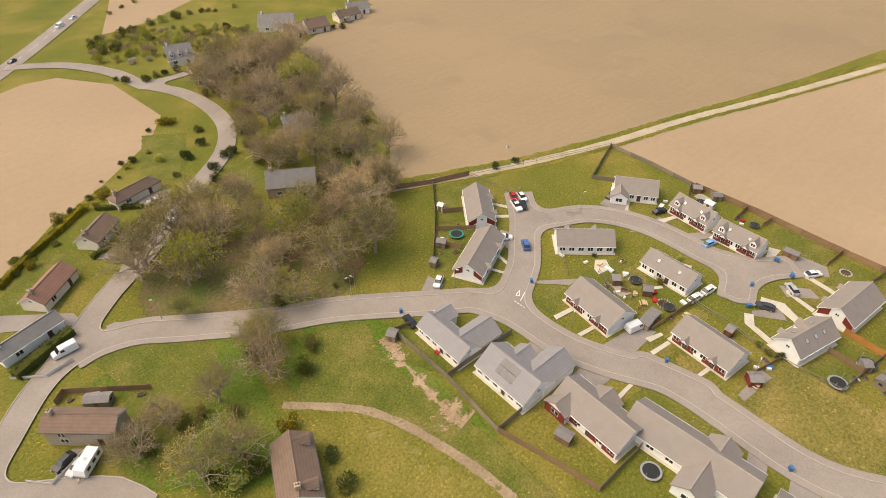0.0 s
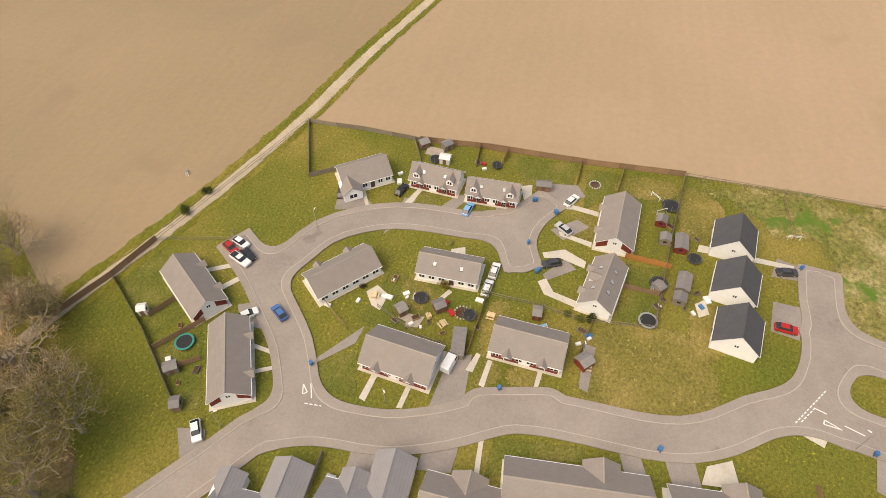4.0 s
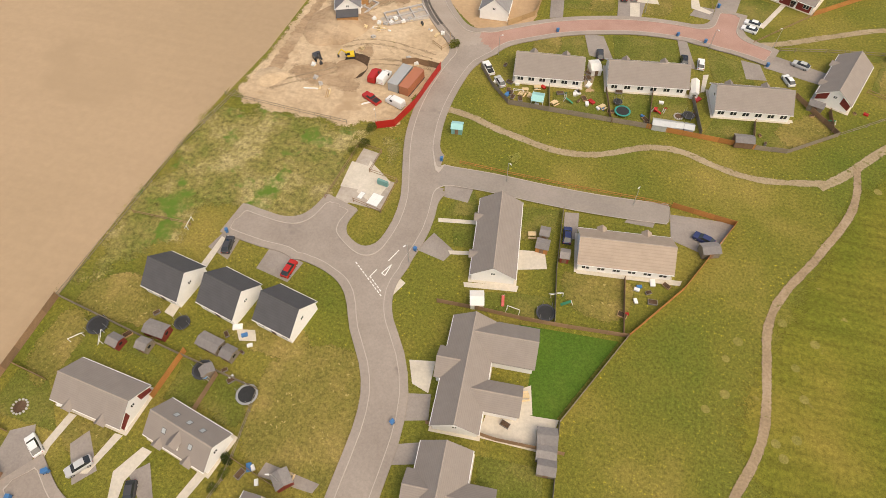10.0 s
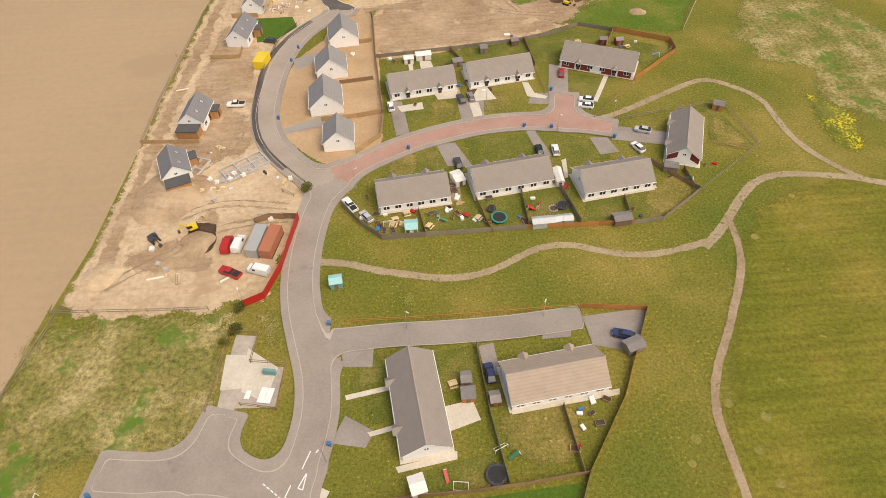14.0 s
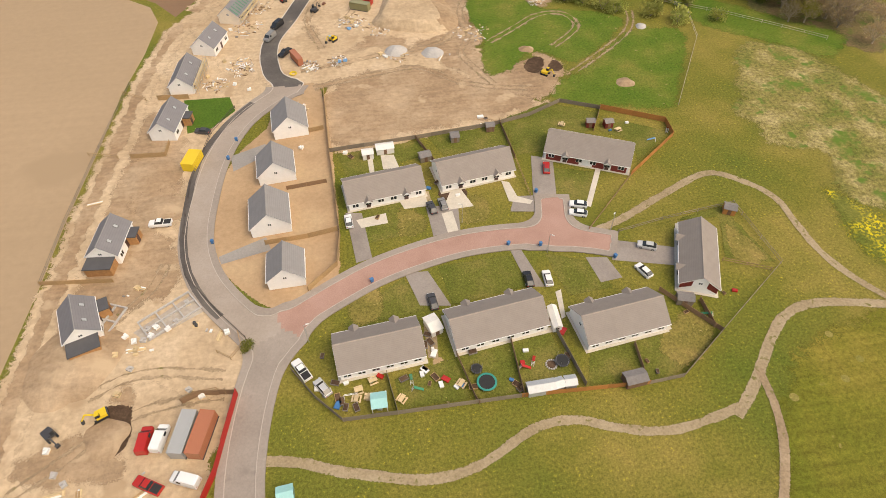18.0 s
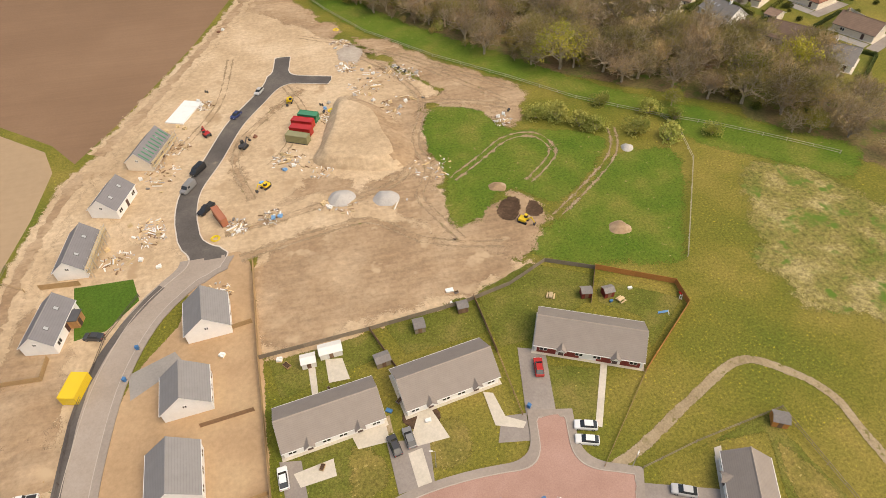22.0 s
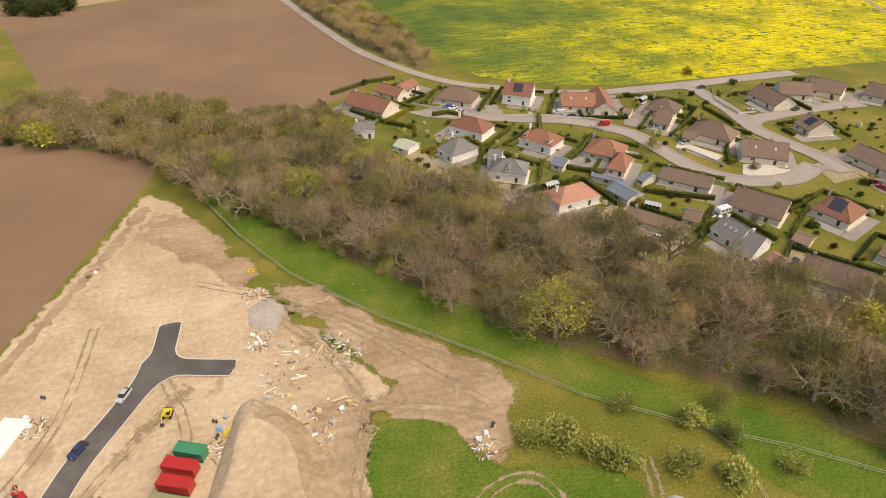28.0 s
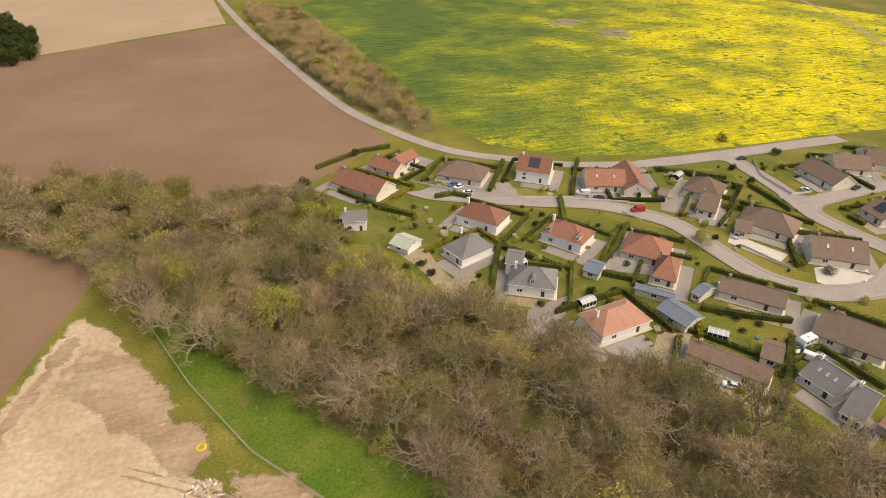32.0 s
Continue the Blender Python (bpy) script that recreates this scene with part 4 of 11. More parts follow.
def villa(x, y, yaw, L, W, tile, wall=2.6, hip=False, solar=False, skylights=0, dormers=0, stone=False):
    walls = STONEWALL if stone else WHITE if (tile in ("slate", "pink", "tin") or wall > 4) else CREAM
    W = min(W, 13.5)
    tone = {"terracotta": "terracotta", "brown": "brown tiled", "slate": "grey slate", "pink": "pale pink tiled", "tin": "pale green sheet", "bluegrey": "blue-grey sheet", "redbrown": "red-brown tiled"}[tile]
    small = L * W < 60 or tile in ("tin", "bluegrey")
    name = "outbuilding" if small else "house"
    kind = "stone-walled" if stone else "white-walled" if walls is WHITE else "cream-walled"
    storeys = "two-storey " if wall > 4 else "low "
    label = f"{kind} {storeys}{name} with {tone} {'hipped' if hip else 'gabled'} roof"
    return house(name, x, y, yaw, L, W, label, ROOF[tile], min(wall, 3.4) if hip else min(wall, 4.4), 33 if not small else 20, walls, hip, 0, dormers, skylights, (), False, False, solar,
                 0 if small else 1, 1 if small else 2, "village houses", ridge_mat=ROOF[tile])

# ---- the plan: fields and open ground

north_wood = [(-83.8, 485.9), (-58.2, 485.7), (-24.0, 460.7), (7.5, 434.5), (20.9, 421.2), (46.6, 404.6), (57.4, 387.8), (71.8, 373.5), (85.9, 355.4), (98.0, 337.3), (110.1, 327.9), (119.2, 314.4), (126.0, 305.7), (135.5, 296.5), (142.8, 285.5), (162.2, 276.8), (173.1, 268.2), (184.9, 254.7), (151.1, 227.2), (137.9, 234.2), (120.6, 247.6), (102.9, 260.0), (86.3, 272.7), (68.8, 288.7), (55.4, 307.2), (39.8, 328.9), (19.6, 351.3), (1.8, 373.6), (-8.8, 396.4), (-44.1, 427.0), (-78.0, 439.3)]
west_wood = [(-9.4, -215.1), (-45.9, -234.7), (-53.5, -195.3), (-37.0, -154.2), (-37.0, -127.1), (-23.4, -106.5), (-1.0, -80.1), (14.0, -69.4), (28.1, -66.8), (41.6, -77.8), (59.0, -91.1), (53.6, -108.0), (34.1, -122.2), (21.0, -125.5), (15.5, -112.7), (6.5, -129.1), (6.3, -147.8), (4.1, -164.4)]
near_wood = [(45.9, -75.8), (31.9, -65.4), (35.3, -55.5), (49.1, -49.3), (56.9, -39.2), (74.5, -48.3), (70.6, -62.0), (59.0, -61.7), (52.1, -66.6)]
shelter_belt = [(43.6, 821.5), (84.4, 783.5), (109.8, 613.3), (122.4, 504.0), (111.7, 486.8), (94.4, 521.2), (77.0, 583.6), (55.7, 703.0)]
far_wood = [(-122.2, 660.2), (-90.1, 671.0), (-105.5, 748.6), (-154.6, 825.1), (-167.2, 766.0)]
west_floor = [(-9.4, -215.1), (-45.9, -234.7), (-53.5, -195.3), (-37.0, -154.2), (-34.2, -129.7), (-20.8, -108.9), (1.2, -82.0), (15.9, -71.2), (29.0, -70.0), (41.2, -78.6), (56.2, -92.1), (52.0, -106.6), (36.2, -113.7), (20.9, -99.9), (1.9, -108.1), (-12.5, -130.8), (-11.9, -158.5)]
wood_end = [(148.9, 256.2), (170.9, 253.5), (175.0, 231.9), (181.7, 221.2), (158.5, 199.1), (145.3, 213.0), (137.5, 224.0), (131.8, 235.1)]
scrub = [(12.0, -282.8), (-13.2, -283.3), (-31.6, -268.6), (-50.6, -249.1), (-33.6, -226.8), (-17.5, -230.8), (-5.4, -230.8), (2.8, -252.9), (18.5, -246.9)]
copse = [(32.6, 437.8), (49.1, 437.6), (61.9, 424.1), (59.6, 397.8), (54.0, 385.4), (41.0, 392.7), (29.7, 410.7)]
LEAFY_SPOTS = [(-3.2, -165.9, 0.85), (28.6, -81.7, 0.60), (50.5, -86.2, 0.60), (63.1, 398.1, 0.50), (172.9, 360.6, 0.55), (144.8, 220.7, 0.90), (113.5, 243.7, 0.70)]
for outline in (north_wood, shelter_belt, far_wood, west_floor, wood_end):
    patch(outline, "litter")
patch([(-116.9, -241.5), (-70.2, -222.2), (-43.4, -206.6), (-39.8, -174.5), (-44.1, -146.9), (-36.8, -124.1), (-16.4, -97.8), (-15.7, -98.7), (-39.8, -87.9), (-61.4, -79.6), (-87.8, -72.4), (-128.0, -63.1), (-187.2, -49.7), (-238.0, -40.5)] + [(-1500, 238), (-1500, -900), (-180, -620)], 'south_plough')
patch([(-238.0, -34.0), (-169.0, -45.9), (-88.5, -68.4), (-85.2, -67.5), (-82.9, -31.1), (-82.1, 29.1), (-81.4, 51.0), (-77.8, 90.9), (-77.4, 88.4), (-74.7, 106.1), (-73.0, 142.4), (-72.9, 160.9), (-71.5, 188.4), (-71.1, 212.7), (-68.5, 234.9), (-67.9, 255.3), (-72.5, 266.6), (-102.2, 290.5)] + [(-900, 700), (-1500, 260)], 'plough')
patch([(-103.9, 296.1), (-71.2, 269.5), (-62.6, 258.1), (-54.4, 275.6), (-46.0, 297.0), (-35.2, 325.1), (-21.5, 371.4), (-13.4, 400.2), (-24.7, 416.4), (-61.9, 435.7), (-104.4, 468.2)] + [(-420, 380)], 'plough2')
patch([(-67.0, 487.0), (-42.6, 474.4), (-18.7, 475.1), (9.9, 450.8), (30.3, 442.2), (58.7, 448.9), (80.9, 468.6), (96.8, 482.2), (81.9, 534.1), (61.6, 634.9), (40.4, 741.8), (30.0, 755.4), (-90.4, 690.5), (-144.9, 691.8)], 'plough2')
patch([(-164.5, 704.5), (-91.1, 693.7), (27.9, 762.6), (16.2, 892.5), (-87.4, 1011.7), (-300.8, 1029.3)], 'plough')
patch([(93.4, 825.5), (113.0, 672.9), (119.8, 564.1), (126.4, 507.4), (137.6, 465.0), (166.2, 442.9), (202.0, 432.1), (244.9, 429.3), (293.7, 429.0), (379.1, 423.5), (625.3, 556.1), (554.5, 714.6), (560.3, 800.3), (352.0, 941.0), (144.2, 911.0)], 'rape')
patch([(107.8, -184.0), (65.8, -243.8), (45.3, -252.1), (33.6, -250.3), (19.0, -228.2), (15.6, -188.9), (25.7, -172.9), (46.7, -155.0), (63.5, -143.8), (79.0, -127.3), (102.5, -113.4)], 'plough')
patch([(3.6, -289.7), (-18.6, -293.0), (-54.8, -316.1), (-34.5, -388.3), (-10.3, -324.3)], 'plough')
patch([(-74.5, 89.0), (-73.3, 105.2), (-71.7, 121.6), (-71.7, 145.9), (-69.7, 168.1), (-46.2, 160.7), (-41.5, 143.3), (-30.9, 127.3), (-19.8, 124.9), (-28.0, 112.5), (-31.6, 95.6), (-34.7, 85.9), (-37.7, 87.4), (-48.1, 86.2)], 'sand')
patch([(-71.2, 140.1), (-69.4, 165.3), (-67.1, 213.6), (-62.3, 238.9), (-54.4, 269.5), (-43.7, 298.1), (-14.2, 297.7), (18.8, 282.5), (37.2, 266.0), (36.6, 239.0), (35.5, 204.7), (46.0, 193.6), (52.9, 189.9), (32.7, 182.5), (11.6, 179.2), (-11.1, 177.6), (-13.2, 207.3), (-20.3, 211.2), (-32.3, 202.8), (-42.2, 175.6), (-45.4, 158.1), (-42.2, 140.9), (-34.2, 130.5), (-26.2, 123.2), (-24.7, 116.2), (-36.6, 110.9), (-71.9, 123.6)], 'sand')
patch([(-56.1, 264.0), (-52.3, 272.3), (-44.1, 293.4), (-33.2, 320.2), (-20.3, 362.9), (-14.8, 380.9), (3.2, 355.1), (20.3, 315.0), (38.5, 283.6), (46.5, 267.6), (32.8, 259.9), (24.0, 238.6), (38.1, 221.3), (36.9, 207.9), (32.1, 197.6), (-39.7, 219.0)], 'sand')
patch([(27.9, 266.1), (44.1, 270.9), (60.3, 271.2), (68.9, 258.1), (63.1, 246.1), (42.3, 262.8), (36.7, 250.0), (40.7, 237.1), (38.1, 221.3), (37.9, 207.6), (48.2, 211.1), (53.6, 215.9), (59.1, 214.2), (60.3, 208.1), (58.5, 201.4), (51.2, 192.0), (32.1, 197.6), (27.0, 213.4), (21.0, 217.9), (17.6, 227.5), (28.9, 237.1)], 'earth')
patch([(-39.4, 149.2), (-38.6, 162.1), (-35.8, 178.5), (-28.4, 190.2), (-24.7, 204.0), (-13.2, 206.0), (-9.2, 138.5), (-15.4, 132.6), (-22.4, 128.6), (-31.6, 136.5)], 'garden_soil')
patch([(-79.8, 29.7), (-81.0, 50.3), (-79.7, 68.4), (-75.4, 88.3), (-48.1, 85.9), (-37.3, 85.2), (-31.7, 85.5), (-29.1, 77.7), (-37.8, 79.9), (-38.8, 69.9), (-39.9, 62.2), (-45.7, 56.3), (-59.5, 55.7), (-65.4, 51.5), (-67.2, 45.5)], 'rough')
patch([(116.2, 208.8), (132.8, 209.2), (139.3, 195.9), (144.8, 181.2), (149.7, 158.8), (126.1, 129.0), (113.2, 141.2), (111.4, 158.7), (100.3, 171.4)], 'rough')
patch([(68.0, 93.2), (83.3, 107.1), (104.2, 110.4), (144.3, 105.2), (125.9, 63.2), (82.1, 26.0), (44.1, 26.4), (49.2, 53.2), (59.5, 75.0)], 'meadow')
patch([(75.2, -80.9), (52.3, -77.3), (44.2, -71.4), (47.0, -57.4), (53.7, -37.1), (68.9, -46.6), (74.9, -53.5), (69.4, -72.1)], 'meadow_bright')
patch([(33.6, -65.4), (18.6, -56.3), (19.0, -41.1), (20.3, -28.7), (20.2, -14.8), (29.1, -24.7), (34.9, -39.4), (44.5, -51.4)], 'meadow_bright')
patch([(108.4, 147.4), (115.7, 134.2), (108.1, 118.5), (105.4, 124.0), (104.4, 134.6)], 'flowers')
patch([(-26.4, -89.2), (-36.3, -85.4), (-21.9, -69.1), (-13.5, -75.0)], 'lawn')
patch([(-13.1, -74.7), (-19.6, -66.1), (-2.7, -57.5), (-1.0, -61.8)], 'lawn')
patch([(-26.5, -36.2), (-39.9, -33.3), (-39.8, -20.0), (-32.9, -20.2), (-29.3, -25.2), (-23.9, -26.8)], 'lawn')
patch([(-15.4, -40.5), (-20.9, -34.3), (-10.5, -31.3), (-10.4, -38.5)], 'lawn')
patch([(-61.6, -35.4), (-66.7, -28.3), (-59.6, -28.1), (-58.1, -34.1)], 'lawn')
patch([(-62.3, -19.7), (-63.9, -11.8), (-59.6, -12.1), (-57.9, -18.4)], 'lawn')
patch([(-81.3, -15.5), (-81.3, 3.2), (-72.9, 1.9), (-71.0, -8.7)], 'lawn')
patch([(-79.7, 4.8), (-79.7, 13.5), (-73.1, 13.1), (-64.6, 4.7)], 'lawn')
patch([(-42.3, 13.0), (-39.7, 19.9), (-36.5, 19.2), (-37.0, 13.2)], 'lawn')
patch([(-51.9, 14.6), (-51.5, 22.0), (-43.0, 20.7), (-44.9, 13.8)], 'lawn')
patch([(20.0, -48.1), (14.4, -44.6), (14.4, -35.6), (18.9, -35.0), (22.4, -43.6)], 'lawn')
patch([(-8.6, -6.5), (-9.9, 9.3), (-7.2, 9.4), (-6.2, 0.3), (-4.1, 0.4), (-1.0, -7.1)], 'lawn')
patch([(-13.9, 71.5), (-11.1, 74.4), (-8.0, 67.3), (-16.0, 65.0)], 'lawn')
patch([(-13.5, 63.4), (-8.2, 64.3), (-7.5, 58.8), (-11.5, 58.2)], 'lawn')
patch([(-0.3, 72.2), (8.0, 73.2), (7.4, 64.4), (0.7, 63.1)], 'lawn')
patch([(-4.6, 49.2), (3.3, 51.1), (9.8, 51.9), (11.3, 46.6), (-2.8, 45.8)], 'lawn')
patch([(4.6, 44.6), (22.6, 45.8), (14.2, 29.0), (14.4, 24.0), (8.6, 24.0), (8.4, 36.0)], 'turf')
patch([(2.1, 19.7), (13.5, 20.6), (14.6, 11.5), (5.7, 7.7)], 'lawn')
patch([(-78.9, 27.8), (-61.3, 23.7), (-51.9, 19.7), (-67.3, 21.1)], 'lawn')
patch([(-53.0, 23.1), (-36.3, 20.1), (-36.2, 14.2), (-50.1, 15.4)], 'lawn')
patch([(-9.7, 176.3), (13.0, 179.0), (13.7, 172.5), (-7.2, 167.0)], 'lawn')
patch([(14.0, 181.0), (38.5, 181.5), (35.1, 173.2), (17.8, 171.8)], 'lawn')
patch([(36.1, 184.2), (49.9, 190.4), (63.4, 183.3), (59.8, 176.9), (44.4, 169.6), (37.0, 168.7)], 'lawn')
patch([(63.0, 182.2), (79.4, 172.5), (65.9, 161.0), (67.8, 170.0), (60.9, 175.6)], 'lawn')
patch([(41.5, 164.0), (55.6, 159.7), (49.0, 148.0), (44.5, 150.5), (43.7, 152.4), (37.4, 153.4)], 'lawn')
patch([(52.0, 137.7), (80.5, 143.8), (84.8, 125.0), (74.1, 128.2), (78.0, 140.0), (68.5, 140.7)], 'lawn')
patch([(11.4, 135.3), (28.2, 136.2), (30.1, 126.8), (13.2, 124.3)], 'lawn')
patch([(35.4, 135.8), (44.0, 132.2), (48.3, 123.9), (37.6, 123.0)], 'lawn')
patch([(-10.6, 121.9), (4.3, 133.6), (8.2, 123.8), (-7.4, 122.0)], 'lawn')
patch([(-0.0, 109.2), (12.5, 112.6), (13.8, 103.1), (0.4, 102.8)], 'lawn')
patch([(12.5, 112.6), (32.0, 115.2), (33.9, 104.0), (14.8, 102.9)], 'lawn')
patch([(37.9, 109.7), (54.7, 111.7), (64.0, 110.2), (51.5, 101.7), (35.1, 102.8)], 'lawn')
patch([(-52.4, 207.3), (-39.5, 207.0), (-37.2, 199.9), (-43.0, 192.6), (-49.2, 191.3)], 'turf')
patch([(-4.3, 143.6), (9.2, 146.1), (9.3, 157.9), (-3.8, 154.8)], 'lawn')
patch([(83.6, -116.1), (73.4, -130.6), (61.9, -129.3), (60.1, -121.6), (72.2, -105.8)], 'lawn')
patch([(26.3, -178.8), (14.2, -170.5), (22.7, -150.7), (29.3, -143.4), (36.9, -150.2)], 'lawn')
patch([(71.2, -89.3), (62.1, -85.3), (49.1, -74.7), (52.5, -62.5), (71.8, -48.0), (68.1, -74.7)], 'lawn')
patch([(30.2, -64.4), (21.3, -57.5), (25.4, -46.0), (23.2, -34.2), (21.6, -14.3), (21.6, -2.6), (26.5, -4.6), (27.0, -14.7), (31.4, -31.2), (44.7, -49.6)], 'lawn')
patch([(38.0, 255.6), (41.2, 261.5), (48.4, 261.3), (56.8, 255.3), (59.2, 247.1), (66.4, 242.4), (80.4, 238.9), (87.2, 232.7), (79.2, 220.8), (67.2, 210.4), (62.2, 210.1), (59.5, 213.6), (55.0, 216.5), (49.2, 215.6), (45.0, 209.8), (38.6, 205.5), (36.3, 208.1), (37.4, 218.3), (38.5, 229.7), (36.2, 243.7)], 'mound_grass')
patch([(85.0, 223.6), (95.1, 226.1), (104.2, 219.5), (90.1, 191.9), (84.1, 182.2), (51.2, 192.0), (63.7, 205.0), (76.7, 215.9)], 'meadow_bright')
patch([(0.2, 384.0), (7.9, 381.5), (23.9, 357.9), (37.7, 334.9), (53.4, 313.6), (74.7, 289.0), (92.5, 266.6), (109.7, 250.4), (126.0, 236.7), (140.2, 223.3), (153.1, 211.2), (140.8, 199.6), (128.4, 210.3), (114.4, 221.1), (109.5, 231.8), (107.7, 238.9), (87.0, 254.9), (69.5, 273.8), (49.1, 293.9), (28.1, 319.9), (14.8, 344.6), (4.4, 369.3)], 'meadow_bright')
patch([(63.6, 437.0), (87.1, 432.4), (95.1, 413.0), (88.8, 406.1), (101.0, 404.6), (93.7, 388.7), (76.6, 390.2), (59.5, 399.2), (54.4, 416.7)], 'lawn')
patch([(100.9, 386.5), (113.1, 386.5), (106.5, 370.6), (109.5, 348.4), (99.6, 338.5), (83.1, 351.2), (84.9, 361.7)], 'lawn')
patch([(122.3, 359.2), (139.7, 350.7), (133.4, 345.2), (115.3, 342.5), (110.8, 319.4), (121.1, 320.4), (115.9, 331.1)], 'lawn')
patch([(144.6, 384.9), (158.2, 384.9), (144.2, 369.4), (137.1, 371.6)], 'lawn')
patch([(115.3, 402.4), (134.9, 400.9), (120.8, 380.3), (109.5, 387.6)], 'lawn')
patch([(245.5, 415.8), (259.8, 408.3), (244.4, 389.8), (237.2, 400.3)], 'lawn')
patch([(144.1, 325.9), (156.2, 318.5), (151.3, 311.0), (146.0, 317.1)], 'lawn')
patch([(201.4, 422.9), (225.3, 409.6), (220.3, 397.1), (197.9, 406.6)], 'lawn')
patch([(163.6, 379.0), (178.3, 370.5), (167.1, 358.8), (157.3, 372.9)], 'lawn')
patch([(47.8, 209.8), (52.8, 213.9), (55.1, 211.8), (52.2, 205.8), (48.9, 206.2)], 'yard')
patch([(57.5, 211.8), (59.8, 208.3), (57.9, 205.4), (54.8, 206.4)], 'yard')
patch([(-54.0, 106.4), (-52.3, 110.9), (-47.4, 110.1), (-47.0, 105.3), (-48.8, 101.3), (-52.5, 103.2)], 'yard')
patch([(-69.5, 122.0), (-69.0, 150.0), (-66.5, 186.0), (-58.0, 203.0), (-49.0, 190.0), (-46.8, 170.0), (-47.2, 150.0), (-43.0, 139.0), (-52.0, 131.0), (-58.0, 120.0)], 'earth')
patch([(-67.1, 181.6), (-56.7, 182.9), (-49.0, 176.7), (-49.0, 169.1), (-61.2, 172.9)], 'earth')
patch([(-60.4, 169.1), (-48.9, 168.2), (-45.9, 161.5), (-56.3, 161.5)], 'earth')
patch([(16.2, 307.7), (21.9, 312.7), (26.3, 304.5), (22.9, 296.0), (16.5, 299.6)], 'concrete')
patch([(-11.5, 206.2), (7.5, 214.3), (24.4, 211.6), (36.7, 200.9), (47.9, 194.3), (50.2, 189.6), (42.9, 186.8), (30.0, 184.2), (8.9, 181.5), (-9.9, 179.5)], 'earth')
patch([(-70.6, 97.8), (-66.0, 104.0), (-54.4, 105.5), (-45.2, 99.7), (-49.6, 96.3), (-62.0, 95.0)], 'earth')
pale_ring(37.8, -33.2)
pale_ring(36.0, -30.2)
pale_ring(34.6, -28.0)
pale_ring(33.7, -25.5)
pale_ring(35.2, -22.2)
pale_ring(32.7, -19.4)
pale_ring(31.7, -15.2)
pale_ring(36.9, -32.8)
pale_ring(56.4, 54.3)
pale_ring(41.1, 47.4)
pale_ring(43.2, 51.4)
pale_ring(49.0, 34.1)
pale_ring(52.3, 35.6)
pale_ring(53.9, 43.1)
pale_ring(52.8, 48.7)
pale_ring(41.0, 40.6)
pale_ring(50.1, 31.9)
pale_ring(37.9, 37.1)
pale_ring(51.0, 57.3)
pale_ring(85.5, 106.8)
pale_ring(83.1, 97.3)
pale_ring(71.8, 95.1)
pale_ring(88.2, 100.8)
patch([(14.2, -142.9), (3.6, -135.6), (13.7, -117.1), (21.1, -119.9), (22.0, -130.5)], 'lawn')
patch([(-16.8, -168.5), (-25.4, -167.1), (-17.1, -153.2), (-2.8, -147.1)], 'lawn')
patch([(-46.2, 281.3), (-60.8, 252.7), (-64.8, 217.2), (-69.3, 185.0), (-69.8, 166.9), (-69.3, 148.1), (-57.7, 146.2), (-60.9, 165.5), (-61.6, 186.8), (-58.8, 209.7), (-58.3, 235.0), (-48.7, 260.8), (-42.5, 284.1)], 'sand')
patch([(5.4, 235.4), (13.0, 230.1), (31.7, 227.6), (42.7, 216.7), (54.0, 209.8), (35.3, 208.4), (12.2, 222.0), (-5.3, 227.1)], 'earth')
patch([(21.9, 317.0), (36.7, 310.3), (48.7, 292.9), (60.9, 282.0), (72.0, 265.4), (64.4, 253.0), (54.5, 258.8), (44.6, 273.8), (35.8, 293.3)], 'earth')
patch([(-17.2, 357.1), (-2.3, 362.6), (15.5, 334.4), (21.9, 317.0), (10.7, 322.7), (-4.6, 338.6)], 'earth')
patch([(278.1, 701.8), (309.9, 717.3), (320.5, 694.7), (286.8, 668.3)], 'pale_mud')
patch([(299.9, 664.6), (328.6, 669.5), (333.3, 638.7), (299.2, 625.3)], 'pale_mud')
patch([(131.7, 514.7), (147.3, 514.7), (146.1, 493.0), (129.6, 489.8)], 'pale_mud')
patch([(11.5, 52.3), (10.8, 58.6), (23.3, 59.6), (22.7, 49.8), (15.8, 49.8)], 'worn')
patch([(-59.5, 1.7), (-66.0, 5.7), (-60.3, 8.5), (-55.6, 6.2)], 'worn')
patch([(-16.9, -12.4), (-23.1, -10.4), (-25.2, -8.8), (-19.2, -6.4)], 'worn')
patch([(-18.1, -6.1), (-24.1, -4.5), (-23.3, 0.1), (-19.8, -0.1)], 'worn')
patch([(-73.3, 11.1), (-79.4, 15.6), (-78.1, 25.9), (-72.2, 23.8)], 'worn')
patch([(-36.3, -10.6), (-36.8, -7.6), (-26.2, -6.8), (-22.8, -10.2), (-25.5, -12.4), (-32.3, -12.1)], 'worn')
patch([(-39.6, -30.1), (-39.3, -25.4), (-33.0, -23.1), (-30.6, -26.1), (-34.5, -30.2)], 'worn')
patch([(18.5, 153.8), (24.8, 156.3), (25.7, 147.5), (17.4, 147.2)], 'worn')
patch([(-7.1, 132.7), (-2.5, 134.7), (-0.9, 124.0), (-7.4, 122.6)], 'worn')
patch([(5.1, 155.1), (10.5, 151.6), (10.4, 145.9), (4.2, 144.6)], 'worn')
patch([(-77.6, 27.2), (-73.0, 35.8), (-60.4, 31.6), (-63.4, 25.7)], 'worn')
patch([(-39.4, 26.3), (-46.8, 30.0), (-37.2, 34.5), (-30.1, 29.9)], 'worn')
patch([(-35.5, 27.5), (-21.5, 31.5), (-18.5, 24.0), (-17.8, 9.0), (-24.6, 6.6), (-35.5, 11.0)], 'worn')
